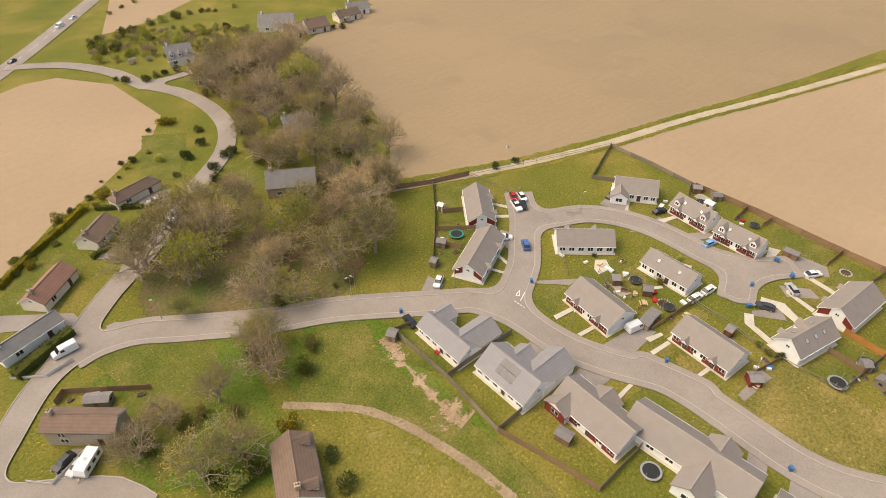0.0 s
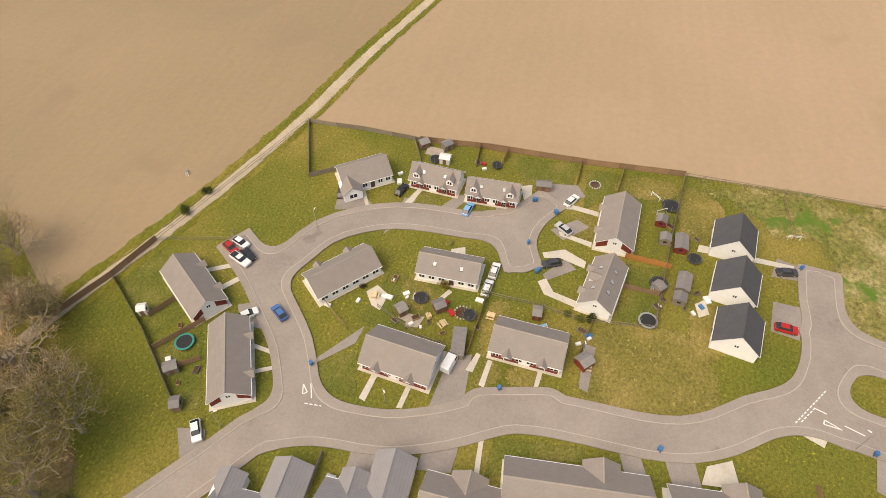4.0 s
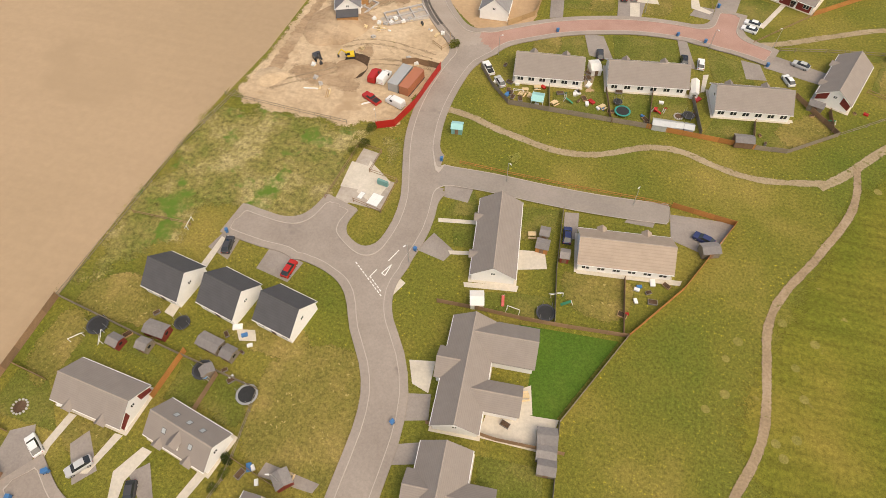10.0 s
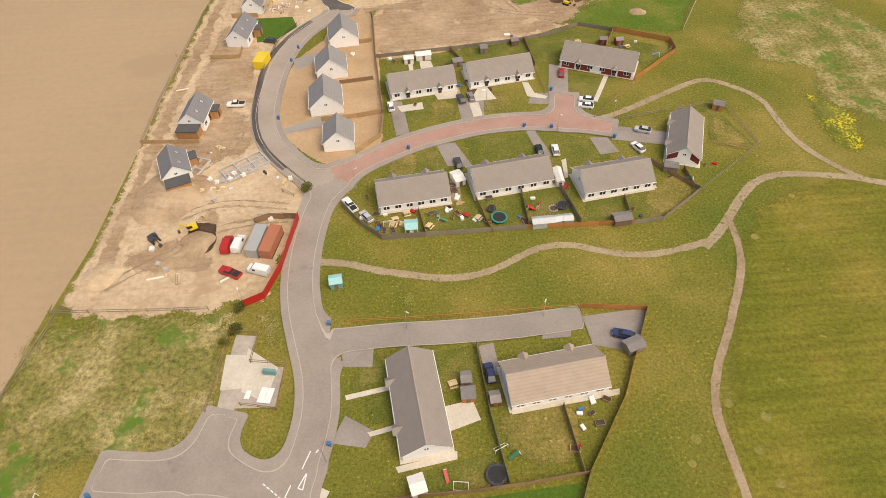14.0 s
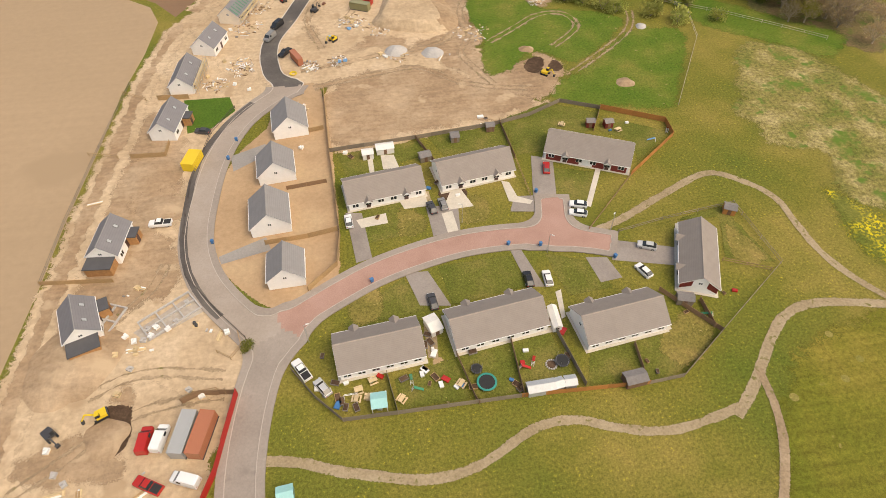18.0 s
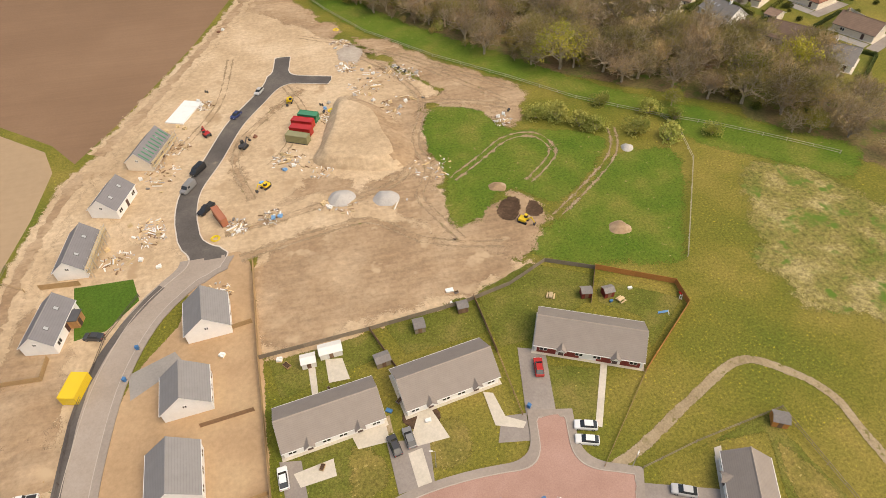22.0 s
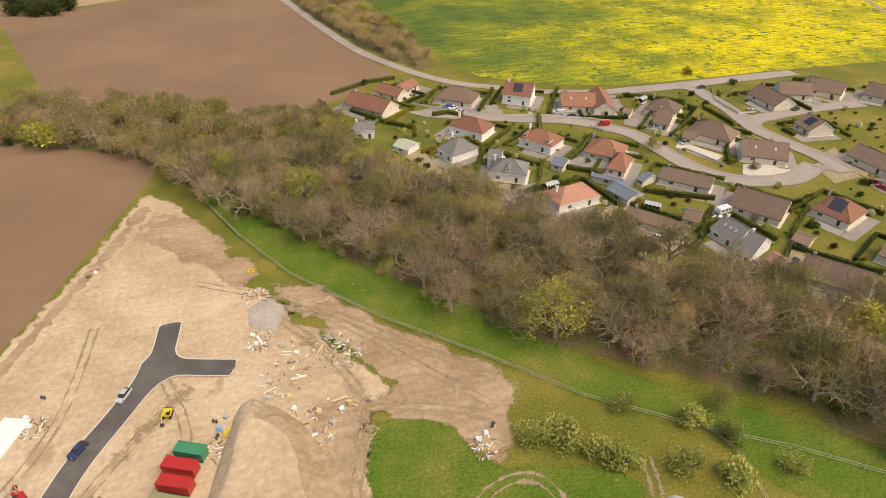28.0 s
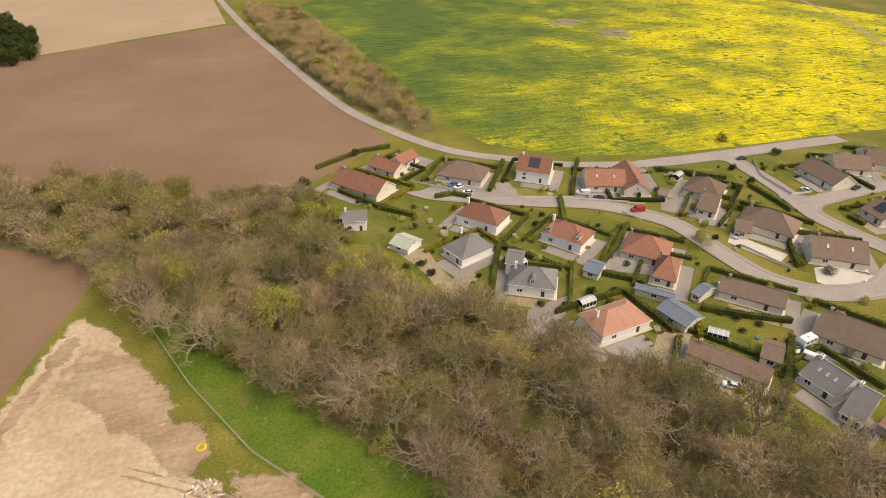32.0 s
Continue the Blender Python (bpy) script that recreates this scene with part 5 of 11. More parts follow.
patch([(79.1, 138.2), (83.2, 126.7), (76.0, 127.2)], 'worn')
patch([(60.4, 116.8), (64.5, 111.3), (55.5, 103.7), (51.3, 108.7)], 'worn')
patch([(7.8, 112.0), (9.8, 112.1), (10.1, 103.7), (9.0, 103.1)], 'garden_soil')
patch([(15.4, 159.6), (20.8, 160.0), (21.3, 155.1), (16.1, 155.0)], 'yard')
patch([(-66.7, 119.6), (-61.8, 122.0), (-55.5, 123.2), (-54.4, 121.4), (-58.0, 118.8), (-63.3, 117.5), (-65.9, 116.9)], 'yard')
patch([(-52.4, 111.4), (-50.0, 113.0), (-47.7, 111.7), (-47.0, 107.6), (-49.6, 107.2)], 'earth')
patch([(124.4, 329.9), (134.2, 330.1), (131.9, 321.7), (124.1, 321.2)], 'earth')
apron(75.2, 436.0, -50.8, 32.1, 24.7, 'lawn')
apron(88.1, 449.1, -54.3, 23.3, 21.2, 'lawn')
apron(96.2, 454.7, 36.8, 20.5, 19.8, 'lawn')
apron(115.9, 434.9, -37.1, 28.1, 25.5, 'lawn')
apron(144.2, 427.6, -34.7, 22.7, 25.5, 'lawn')
apron(166.6, 412.3, -20.5, 24.7, 25.5, 'lawn')
apron(177.3, 409.5, 71.2, 30.6, 22.4, 'lawn')
apron(200.6, 394.3, -51.8, 22.8, 25.5, 'lawn')
apron(192.8, 382.5, -46.2, 15.9, 25.3, 'lawn')
apron(204.5, 365.2, -56.9, 27.4, 25.5, 'lawn')
apron(210.8, 343.8, -34.3, 25.3, 25.5, 'lawn')
apron(255.4, 389.5, -92.4, 28.0, 24.1, 'lawn')
apron(273.1, 395.5, -27.9, 23.3, 24.8, 'lawn')
apron(290.9, 400.2, -29.1, 17.3, 22.2, 'lawn')
apron(249.1, 357.7, -97.5, 19.1, 24.1, 'lawn')
apron(110.4, 398.1, -48.0, 25.1, 23.6, 'lawn')
apron(98.2, 380.0, -69.4, 18.9, 25.5, 'lawn')
apron(133.0, 378.2, -54.1, 23.9, 23.4, 'lawn')
apron(110.6, 357.8, -29.7, 23.1, 22.9, 'lawn')
apron(123.8, 334.3, 7.8, 25.8, 22.8, 'lawn')
apron(153.6, 363.3, -44.5, 23.7, 25.5, 'lawn')
apron(152.2, 350.9, -43.0, 16.2, 25.5, 'lawn')
apron(168.5, 333.0, -46.7, 26.7, 20.8, 'lawn')
apron(142.1, 311.2, -53.2, 28.3, 19.0, 'lawn')
apron(180.6, 310.2, -55.9, 25.4, 25.5, 'lawn')
apron(161.4, 299.1, -78.6, 18.4, 22.6, 'lawn')
apron(201.1, 271.9, -63.9, 24.1, 22.4, 'lawn')
apron(203.4, 300.1, -69.9, 21.5, 25.5, 'lawn')
apron(173.4, 272.4, -51.5, 26.0, 24.1, 'lawn')
apron(246.0, 324.3, -83.5, 26.9, 22.8, 'lawn')
apron(241.5, 305.9, -88.5, 22.6, 21.2, 'lawn')
apron(291.1, 393.0, -55.9, 24.2, 25.1, 'lawn')
apron(310.3, 379.5, -58.7, 22.7, 25.5, 'lawn')
apron(180.0, 254.0, -49.9, 18.3, 24.0, 'lawn')

# drives, paths and slabs

surface([(-54.4, -50.9), (-62.1, -52.0), (-63.3, -49.0), (-56.5, -41.5)], 'drive')
surface([(-49.4, -37.8), (-61.4, -36.0), (-61.3, -33.3), (-53.6, -34.5)], 'drive')
surface([(-42.0, -67.3), (-38.0, -62.6), (-35.5, -68.8), (-40.8, -71.3)], 'drive')
surface([(-25.1, -61.2), (-27.5, -55.1), (-20.5, -51.2), (-20.9, -58.6)], 'drive')
surface([(-16.4, -41.6), (-25.6, -34.5), (-21.4, -35.1), (-16.0, -40.8)], 'drive')
surface([(-11.8, -18.4), (-21.9, -17.0), (-23.6, -12.9), (-14.1, -12.6)], 'drive')
surface([(6.4, -56.8), (1.2, -60.2), (0.5, -55.2), (3.0, -54.2)], 'drive')
surface([(-59.9, -14.9), (-69.0, -13.8), (-68.2, -10.1), (-59.6, -12.1)], 'drive')
surface([(-72.7, -4.2), (-73.4, 3.1), (-69.9, 5.1), (-64.3, -3.8)], 'drive')
surface([(-58.1, -1.8), (-62.3, 3.8), (-60.5, 6.6), (-55.5, 1.2)], 'drive')
surface([(-45.2, -2.1), (-50.4, 2.2), (-47.9, 4.6), (-43.8, -1.2)], 'drive')
surface([(-20.8, 7.1), (-30.3, 7.3), (-29.8, 9.6), (-20.2, 8.7)], 'drive')
surface([(7.0, -29.4), (-2.9, -29.3), (-3.4, -25.0), (6.5, -25.3)], 'drive')
surface([(-0.5, -17.8), (-4.1, -17.6), (-5.6, -11.8), (-1.1, -12.2)], 'drive')
surface([(-57.6, -28.8), (-64.9, -24.0), (-64.5, -21.1), (-57.3, -25.2)], 'drive')
surface([(-59.4, 45.5), (-57.5, 51.4), (-54.0, 50.3), (-54.1, 43.7)], 'drive')
surface([(-47.7, 43.3), (-47.1, 49.1), (-39.2, 46.9), (-40.4, 41.9)], 'drive')
surface([(-17.9, 75.1), (-11.0, 78.0), (-11.5, 70.0), (-16.7, 70.3)], 'drive')
surface([(-18.5, 55.7), (-16.2, 60.6), (-11.1, 57.3), (-12.5, 54.4)], 'drive')
surface([(9.3, 66.0), (8.7, 72.7), (11.6, 73.2), (12.1, 66.4)], 'drive')
surface([(20.9, 73.2), (22.5, 76.7), (27.3, 75.9), (26.6, 73.3)], 'drive')
surface([(29.8, 77.7), (42.9, 78.7), (38.2, 68.7), (30.3, 71.1)], 'drive')
surface([(-11.3, 26.6), (-7.3, 27.5), (-6.5, 23.0), (-10.4, 21.9)], 'drive')
surface([(-13.2, 16.9), (-6.9, 19.1), (-5.9, 15.8), (-10.5, 14.4)], 'drive')
surface([(-7.6, 154.5), (-3.8, 153.9), (-2.2, 139.6), (-5.7, 138.7)], 'drive')
surface([(11.4, 154.0), (19.0, 152.8), (18.3, 144.7), (12.0, 144.1)], 'drive')
surface([(40.4, 168.2), (45.6, 166.3), (42.6, 150.8), (37.4, 153.4)], 'drive')
surface([(9.5, 134.1), (13.2, 124.3), (6.8, 125.3), (4.4, 134.3)], 'drive')
surface([(30.5, 138.1), (33.4, 126.3), (30.1, 126.8), (28.1, 138.5)], 'drive')
surface([(44.2, 132.9), (48.8, 132.2), (50.3, 126.3), (45.4, 125.7)], 'drive')
surface([(51.7, 137.0), (65.6, 132.5), (62.9, 127.8), (49.7, 131.3)], 'drive')
surface([(32.9, 154.1), (37.5, 153.7), (36.7, 148.3), (30.9, 149.2)], 'drive')
surface([(-35.9, 144.9), (-25.8, 149.4), (-24.4, 145.3), (-35.1, 142.6)], 'tarmac_pale')
surface([(-36.6, 179.7), (-28.0, 183.5), (-25.7, 180.0), (-35.3, 173.5)], 'tarmac_pale')
surface([(-31.9, -72.7), (-34.6, -67.5), (-33.7, -66.6), (-31.1, -71.9)], 'slab')
surface([(-28.2, -67.3), (-32.0, -64.0), (-31.3, -62.9), (-27.5, -66.2)], 'slab')
surface([(-17.4, -54.8), (-16.6, -49.6), (-15.7, -49.5), (-16.5, -54.6)], 'slab')
surface([(-11.7, -52.7), (-13.7, -48.3), (-13.0, -47.9), (-10.9, -52.2)], 'slab')
surface([(-63.8, -47.7), (-64.1, -46.9), (-56.7, -43.2), (-56.4, -43.9)], 'slab')
surface([(-10.7, -31.0), (-16.4, -30.0), (-16.2, -28.9), (-10.3, -29.8)], 'slab')
surface([(-10.3, -24.0), (-15.2, -23.2), (-15.1, -22.3), (-10.3, -23.0)], 'slab')
surface([(-17.6, -10.6), (-23.1, -9.8), (-22.9, -8.9), (-17.3, -9.6)], 'slab')
surface([(-18.9, -0.9), (-24.5, -0.2), (-24.3, 0.7), (-18.9, -0.1)], 'slab')
surface([(-1.5, -8.5), (-8.3, -8.7), (-8.3, -7.9), (-1.3, -7.6)], 'slab')
surface([(-48.1, -22.1), (-49.3, -19.2), (-44.9, -18.4), (-44.4, -20.9)], 'slab')
surface([(-43.2, -2.9), (-44.3, -1.3), (-41.2, 0.5), (-39.5, 6.1), (-38.0, 5.6), (-40.2, -1.3)], 'slab')
surface([(-51.1, -2.8), (-52.9, 1.8), (-50.4, 6.5), (-48.5, 6.2), (-50.3, 1.0), (-49.7, -2.3)], 'slab')
surface([(-57.9, 0.1), (-56.1, 7.3), (-54.6, 7.3), (-56.7, 0.4)], 'slab')
surface([(-64.9, -0.6), (-66.7, 2.3), (-65.6, 8.3), (-64.1, 8.3), (-65.2, 2.6)], 'slab')
surface([(-70.5, -10.0), (-71.5, -7.4), (-63.1, -6.9), (-62.7, -7.8)], 'slab')
surface([(-59.4, -12.0), (-65.0, -11.1), (-65.0, -10.0), (-59.3, -10.8)], 'slab')
surface([(-59.7, -35.7), (-65.9, -33.2), (-65.6, -32.2), (-59.4, -34.1)], 'slab')
surface([(-16.4, 64.5), (-8.1, 65.9), (-8.0, 64.9), (-16.1, 63.5)], 'slab')
surface([(-12.3, 57.1), (-7.2, 58.2), (-6.9, 57.3), (-11.7, 56.3)], 'slab')
surface([(-2.5, 60.2), (6.4, 61.7), (7.5, 57.8), (1.8, 56.1)], 'slab')
surface([(-7.5, 50.7), (2.9, 52.6), (2.8, 51.2), (-7.1, 49.7)], 'slab')
surface([(-60.1, 29.8), (-57.9, 48.6), (-56.8, 48.3), (-58.0, 29.3)], 'slab')
surface([(-25.1, 39.0), (-19.7, 48.4), (-18.2, 47.6), (-22.8, 38.0)], 'slab')
surface([(-12.8, 32.6), (-8.2, 33.5), (-7.8, 27.5), (-11.0, 28.5)], 'slab')
surface([(2.8, 28.6), (8.9, 33.5), (9.6, 28.2), (14.5, 28.7), (13.4, 22.6), (2.1, 22.4)], 'slab')
surface([(4.3, 30.4), (8.9, 33.5), (10.1, 28.4), (6.5, 26.9)], 'slab')
surface([(12.8, 59.3), (32.9, 61.7), (32.6, 60.5), (13.1, 58.3)], 'slab')
surface([(-31.7, 67.1), (-29.7, 66.5), (-30.0, 64.2), (-32.2, 64.6)], 'slab')
surface([(-35.3, 66.8), (-35.4, 76.1), (-29.1, 71.3), (-30.7, 64.4)], 'slab')
surface([(-38.2, 79.4), (-34.1, 78.7), (-34.7, 72.6), (-28.1, 71.3), (-28.8, 63.2), (-35.9, 63.6), (-36.6, 62.4), (-39.2, 63.2), (-39.0, 70.2)], 'concrete')
surface([(-37.9, 78.8), (-34.2, 78.4), (-34.6, 74.7), (-37.8, 75.7)], 'drive')
surface([(-39.4, 75.0), (-35.5, 74.5), (-34.9, 67.6), (-39.3, 67.4)], 'slab')
surface([(5.3, 156.8), (11.8, 157.5), (12.0, 153.9), (6.3, 153.7)], 'slab')
surface([(18.8, 160.0), (20.1, 159.8), (22.7, 152.2), (15.0, 151.8)], 'slab')
surface([(14.8, 150.9), (17.4, 151.4), (18.4, 138.5), (16.0, 138.2)], 'slab')
surface([(30.9, 159.9), (32.7, 159.2), (33.6, 154.0), (37.0, 152.0), (36.1, 150.9), (31.3, 152.6)], 'slab')
surface([(55.2, 160.8), (56.5, 160.5), (50.0, 147.8), (48.9, 148.4)], 'slab')
surface([(67.4, 139.7), (68.8, 139.8), (61.7, 122.9), (60.6, 123.0)], 'slab')
surface([(-5.2, 151.7), (1.8, 153.0), (2.1, 149.7), (-4.1, 149.0)], 'slab')
surface([(13.4, 121.7), (12.6, 113.1), (13.5, 112.7), (32.5, 115.1), (32.3, 116.3), (14.2, 113.7)], 'slab')
surface([(37.4, 111.5), (55.5, 113.3), (55.6, 112.3), (37.9, 110.0)], 'slab')
surface([(35.2, 124.6), (36.5, 125.1), (35.6, 118.2), (34.7, 117.8)], 'slab')
surface([(-1.5, 174.0), (-0.1, 173.7), (0.1, 166.8), (-1.1, 166.6)], 'slab')
surface([(2.0, 174.4), (5.4, 173.9), (6.4, 168.7), (2.3, 168.7)], 'slab')
surface([(-50.7, 127.0), (-40.2, 135.2), (-36.4, 130.8), (-47.6, 124.2)], 'concrete')
surface([(76.1, 387.9), (86.4, 387.2), (86.9, 376.6), (88.7, 368.0), (95.4, 371.3), (97.7, 367.4), (87.9, 357.9), (83.3, 359.3), (82.6, 368.4), (80.2, 378.7)], 'gravel')
surface([(104.7, 347.7), (119.5, 350.4), (113.2, 341.9), (101.6, 335.5), (92.4, 337.0), (90.8, 341.8), (100.4, 340.2)], 'drive')
surface([(134.1, 328.3), (142.3, 324.8), (130.5, 315.3), (119.6, 304.2), (116.4, 310.7), (125.2, 319.1)], 'gravel')
surface([(135.0, 360.1), (157.1, 380.2), (158.4, 377.4), (143.8, 365.2), (150.5, 356.3), (153.5, 348.9), (140.2, 356.2)], 'drive')
surface([(180.3, 393.6), (194.7, 393.5), (186.4, 384.2), (196.3, 375.0), (190.9, 371.5), (176.4, 387.3)], 'drive')
surface([(104.2, 431.8), (123.1, 423.0), (125.3, 415.7), (96.2, 428.1)], 'drive')
surface([(131.9, 426.7), (131.1, 413.9), (124.1, 415.6), (125.9, 425.8)], 'drive')
surface([(189.4, 366.2), (193.0, 357.4), (197.6, 348.7), (190.5, 345.3), (184.0, 360.9)], 'slab')
surface([(203.3, 337.4), (215.8, 330.3), (207.2, 326.8), (198.6, 331.0)], 'slab')
surface([(116.0, 328.2), (125.8, 330.4), (129.1, 321.2), (122.6, 317.8), (118.3, 321.3)], 'drive')
surface([(136.9, 312.3), (147.3, 301.0), (140.2, 295.0), (136.4, 303.5)], 'gravel')
surface([(160.8, 295.8), (162.9, 284.5), (154.1, 280.9), (152.0, 284.7)], 'drive')
surface([(56.5, -124.4), (48.9, -125.6), (48.7, -114.3), (55.9, -117.8), (60.1, -121.6)], 'drive')
surface([(81.7, -114.4), (69.1, -104.2), (68.3, -98.8), (73.2, -102.1), (82.9, -108.5)], 'drive')
surface([(41.5, -142.2), (32.4, -140.0), (35.4, -132.8), (41.8, -136.8)], 'drive')
surface([(83.4, -64.0), (79.7, -67.4), (77.0, -65.0), (80.2, -59.1), (84.3, -62.3)], 'drive')
surface([(143.3, 366.1), (157.5, 380.1), (159.0, 377.2), (149.6, 367.8), (153.8, 356.6), (148.7, 353.6), (140.6, 360.0)], 'tarmac_pale')
surface([(225.0, 333.1), (237.7, 331.4), (234.5, 319.5), (221.0, 318.0)], 'gravel')
surface([(199.5, 340.2), (209.4, 338.8), (210.8, 331.9), (196.9, 329.4), (194.1, 333.9)], 'slab')
surface([(126.0, 423.1), (132.5, 418.5), (129.7, 413.8), (122.7, 418.0)], 'gravel')
surface([(-37.5, -20.3), (-36.9, -19.5), (-33.9, -21.5), (-34.4, -22.2)], 'slab')
surface([(-30.7, -28.6), (-29.8, -25.4), (-27.7, -25.8), (-28.7, -28.7)], 'concrete')
surface([(-80.5, -34.9), (-79.9, -30.5), (-76.8, -30.7), (-77.4, -35.0)], 'concrete')
surface([(-24.1, -12.1), (-23.8, -11.3), (-19.9, -12.1), (-20.1, -13.5)], 'slab')
surface([(-33.5, -36.7), (-35.6, -34.9), (-33.6, -32.0), (-29.6, -32.7), (-30.5, -34.7)], 'slab')
surface([(-29.3, -27.1), (-30.0, -23.5), (-27.2, -24.4), (-27.0, -26.8)], 'concrete')
surface([(-43.8, 28.1), (-45.3, 30.1), (-41.9, 30.8), (-40.7, 28.8)], 'slab')
surface([(7.7, 158.1), (12.7, 159.1), (12.9, 155.5), (7.0, 154.8)], 'gravel')
surface([(7.0, 122.1), (9.6, 121.7), (8.9, 112.1), (7.0, 112.9)], 'gravel')
surface([(230.3, 337.2), (245.3, 342.5), (244.1, 336.1), (234.4, 327.7), (226.3, 329.0)], 'gravel')
surface([(177.1, 291.8), (180.0, 287.2), (165.2, 277.2), (163.6, 279.8)], 'gravel')
apron(-26.4, -70.9, -128.0, 16.1, 8.1, 'slab')
apron(-12.3, -56.2, -154.4, 17.5, 8.2, 'slab')
apron(-66.0, -47.3, 125.1, 12.5, 9.0, 'slab')
apron(-67.7, -29.7, 83.1, 12.5, 7.2, 'slab')
apron(-65.8, -15.9, 88.6, 12.7, 6.7, 'slab')
apron(-61.0, 12.4, -5.9, 14.9, 8.6, 'slab')
apron(-43.2, 9.9, -13.1, 13.3, 7.4, 'slab')
apron(-36.1, -42.5, -43.4, 15.1, 8.2, 'slab')
apron(-41.9, -21.0, 87.8, 13.5, 7.6, 'slab')
apron(-19.6, -25.3, 81.6, 14.2, 9.3, 'slab')
apron(-27.0, -2.8, 84.7, 14.1, 8.6, 'slab')
apron(-3.3, 61.2, -82.9, 19.3, 9.3, 'slab')
apron(21.3, 64.3, -173.1, 18.6, 9.4, 'slab')
apron(-2.4, 32.1, -86.3, 21.1, 8.6, 'slab')
apron(-1.4, 7.7, -86.2, 23.4, 9.1, 'slab')
apron(12.3, -40.7, 89.1, 14.1, 6.9, 'slab')
apron(9.1, -24.7, 89.6, 13.8, 9.8, 'slab')
apron(4.6, -8.0, 87.4, 16.2, 9.1, 'slab')
apron(1.9, 160.7, 8.5, 19.5, 10.1, 'slab')
apron(24.4, 164.2, 9.6, 19.6, 10.4, 'slab')
apron(54.9, 166.5, -24.9, 22.0, 10.7, 'slab')
apron(-2.2, 115.6, -173.5, 17.2, 10.0, 'slab')
apron(21.2, 118.6, -171.4, 19.7, 10.0, 'slab')
apron(45.4, 115.5, -172.0, 17.9, 10.0, 'slab')
apron(67.3, 128.2, -111.9, 18.3, 8.7, 'slab')
apron(75.2, 436.0, -50.8, 24.0, 13.8, 'slab')
apron(75.2, 436.0, -50.8, 4.0, 18.7, 'drive', -13.8, -2.0)
apron(75.2, 436.0, -50.8, 17.3, 4.2, 'drive', -1.5, -9.6)
apron(88.1, 449.1, -54.3, 15.2, 10.3, 'slab')
apron(88.1, 449.1, -54.3, 4.0, 15.2, 'drive', -9.4, -2.0)
apron(88.1, 449.1, -54.3, 10.7, 4.2, 'gravel', -1.5, -7.8)
apron(96.2, 454.7, 36.8, 12.4, 8.9, 'slab')
apron(96.2, 454.7, 36.8, 4.0, 13.8, 'drive', 8.0, -2.0)
apron(96.2, 454.7, 36.8, 8.6, 4.2, 'drive', 1.5, -7.1)
apron(115.9, 434.9, -37.1, 20.0, 14.6, 'slab')
apron(115.9, 434.9, -37.1, 4.0, 19.5, 'drive', 11.8, -2.0)
apron(115.9, 434.9, -37.1, 14.3, 4.2, 'drive', 1.5, -9.9)
apron(144.2, 427.6, -34.7, 14.6, 14.6, 'slab')
apron(144.2, 427.6, -34.7, 4.0, 19.5, 'drive', 9.1, -2.0)
apron(144.2, 427.6, -34.7, 10.3, 4.2, 'drive', 1.5, -9.9)
apron(166.6, 412.3, -20.5, 16.6, 14.6, 'slab')
apron(166.6, 412.3, -20.5, 4.0, 19.5, 'drive', -10.1, -2.0)
apron(166.6, 412.3, -20.5, 11.8, 4.2, 'tarmac_pale', -1.5, -9.9)
apron(177.3, 409.5, 71.2, 22.5, 11.5, 'slab')
apron(177.3, 409.5, 71.2, 4.0, 16.4, 'drive', 13.0, -2.0)
apron(177.3, 409.5, 71.2, 16.2, 4.2, 'drive', 1.5, -8.4)
apron(200.6, 394.3, -51.8, 14.7, 14.6, 'slab')
apron(200.6, 394.3, -51.8, 4.0, 19.5, 'drive', -9.1, -2.0)
apron(200.6, 394.3, -51.8, 10.4, 4.2, 'gravel', -1.5, -9.9)
apron(192.8, 382.5, -46.2, 7.8, 14.4, 'slab')
apron(192.8, 382.5, -46.2, 4.0, 19.3, 'drive', 5.7, -2.0)
apron(192.8, 382.5, -46.2, 5.2, 4.2, 'tarmac_pale', 1.5, -9.9)
apron(204.5, 365.2, -56.9, 19.3, 14.6, 'slab')
apron(204.5, 365.2, -56.9, 4.0, 19.5, 'drive', 11.4, -2.0)
apron(204.5, 365.2, -56.9, 13.8, 4.2, 'tarmac_pale', 1.5, -9.9)
apron(210.8, 343.8, -34.3, 17.2, 14.6, 'slab')
apron(210.8, 343.8, -34.3, 4.0, 19.5, 'drive', 10.4, -2.0)
apron(210.8, 343.8, -34.3, 12.2, 4.2, 'tarmac_pale', 1.5, -9.9)
apron(255.4, 389.5, -92.4, 19.9, 13.2, 'slab')
apron(255.4, 389.5, -92.4, 4.0, 18.1, 'drive', 11.7, -2.0)
apron(255.4, 389.5, -92.4, 14.2, 4.2, 'tarmac_pale', 1.5, -9.2)
apron(273.1, 395.5, -27.9, 15.2, 13.9, 'slab')
apron(273.1, 395.5, -27.9, 4.0, 18.8, 'drive', 9.4, -2.0)
apron(273.1, 395.5, -27.9, 10.7, 4.2, 'tarmac_pale', 1.5, -9.6)
apron(290.9, 400.2, -29.1, 9.2, 11.3, 'slab')
apron(290.9, 400.2, -29.1, 4.0, 16.2, 'drive', -6.4, -2.0)
apron(290.9, 400.2, -29.1, 6.2, 4.2, 'drive', -1.5, -8.3)
apron(249.1, 357.7, -97.5, 11.0, 13.2, 'slab')
apron(249.1, 357.7, -97.5, 4.0, 18.1, 'drive', 7.2, -2.0)
apron(249.1, 357.7, -97.5, 7.6, 4.2, 'gravel', 1.5, -9.2)
apron(110.4, 398.1, -48.0, 17.0, 12.7, 'slab')
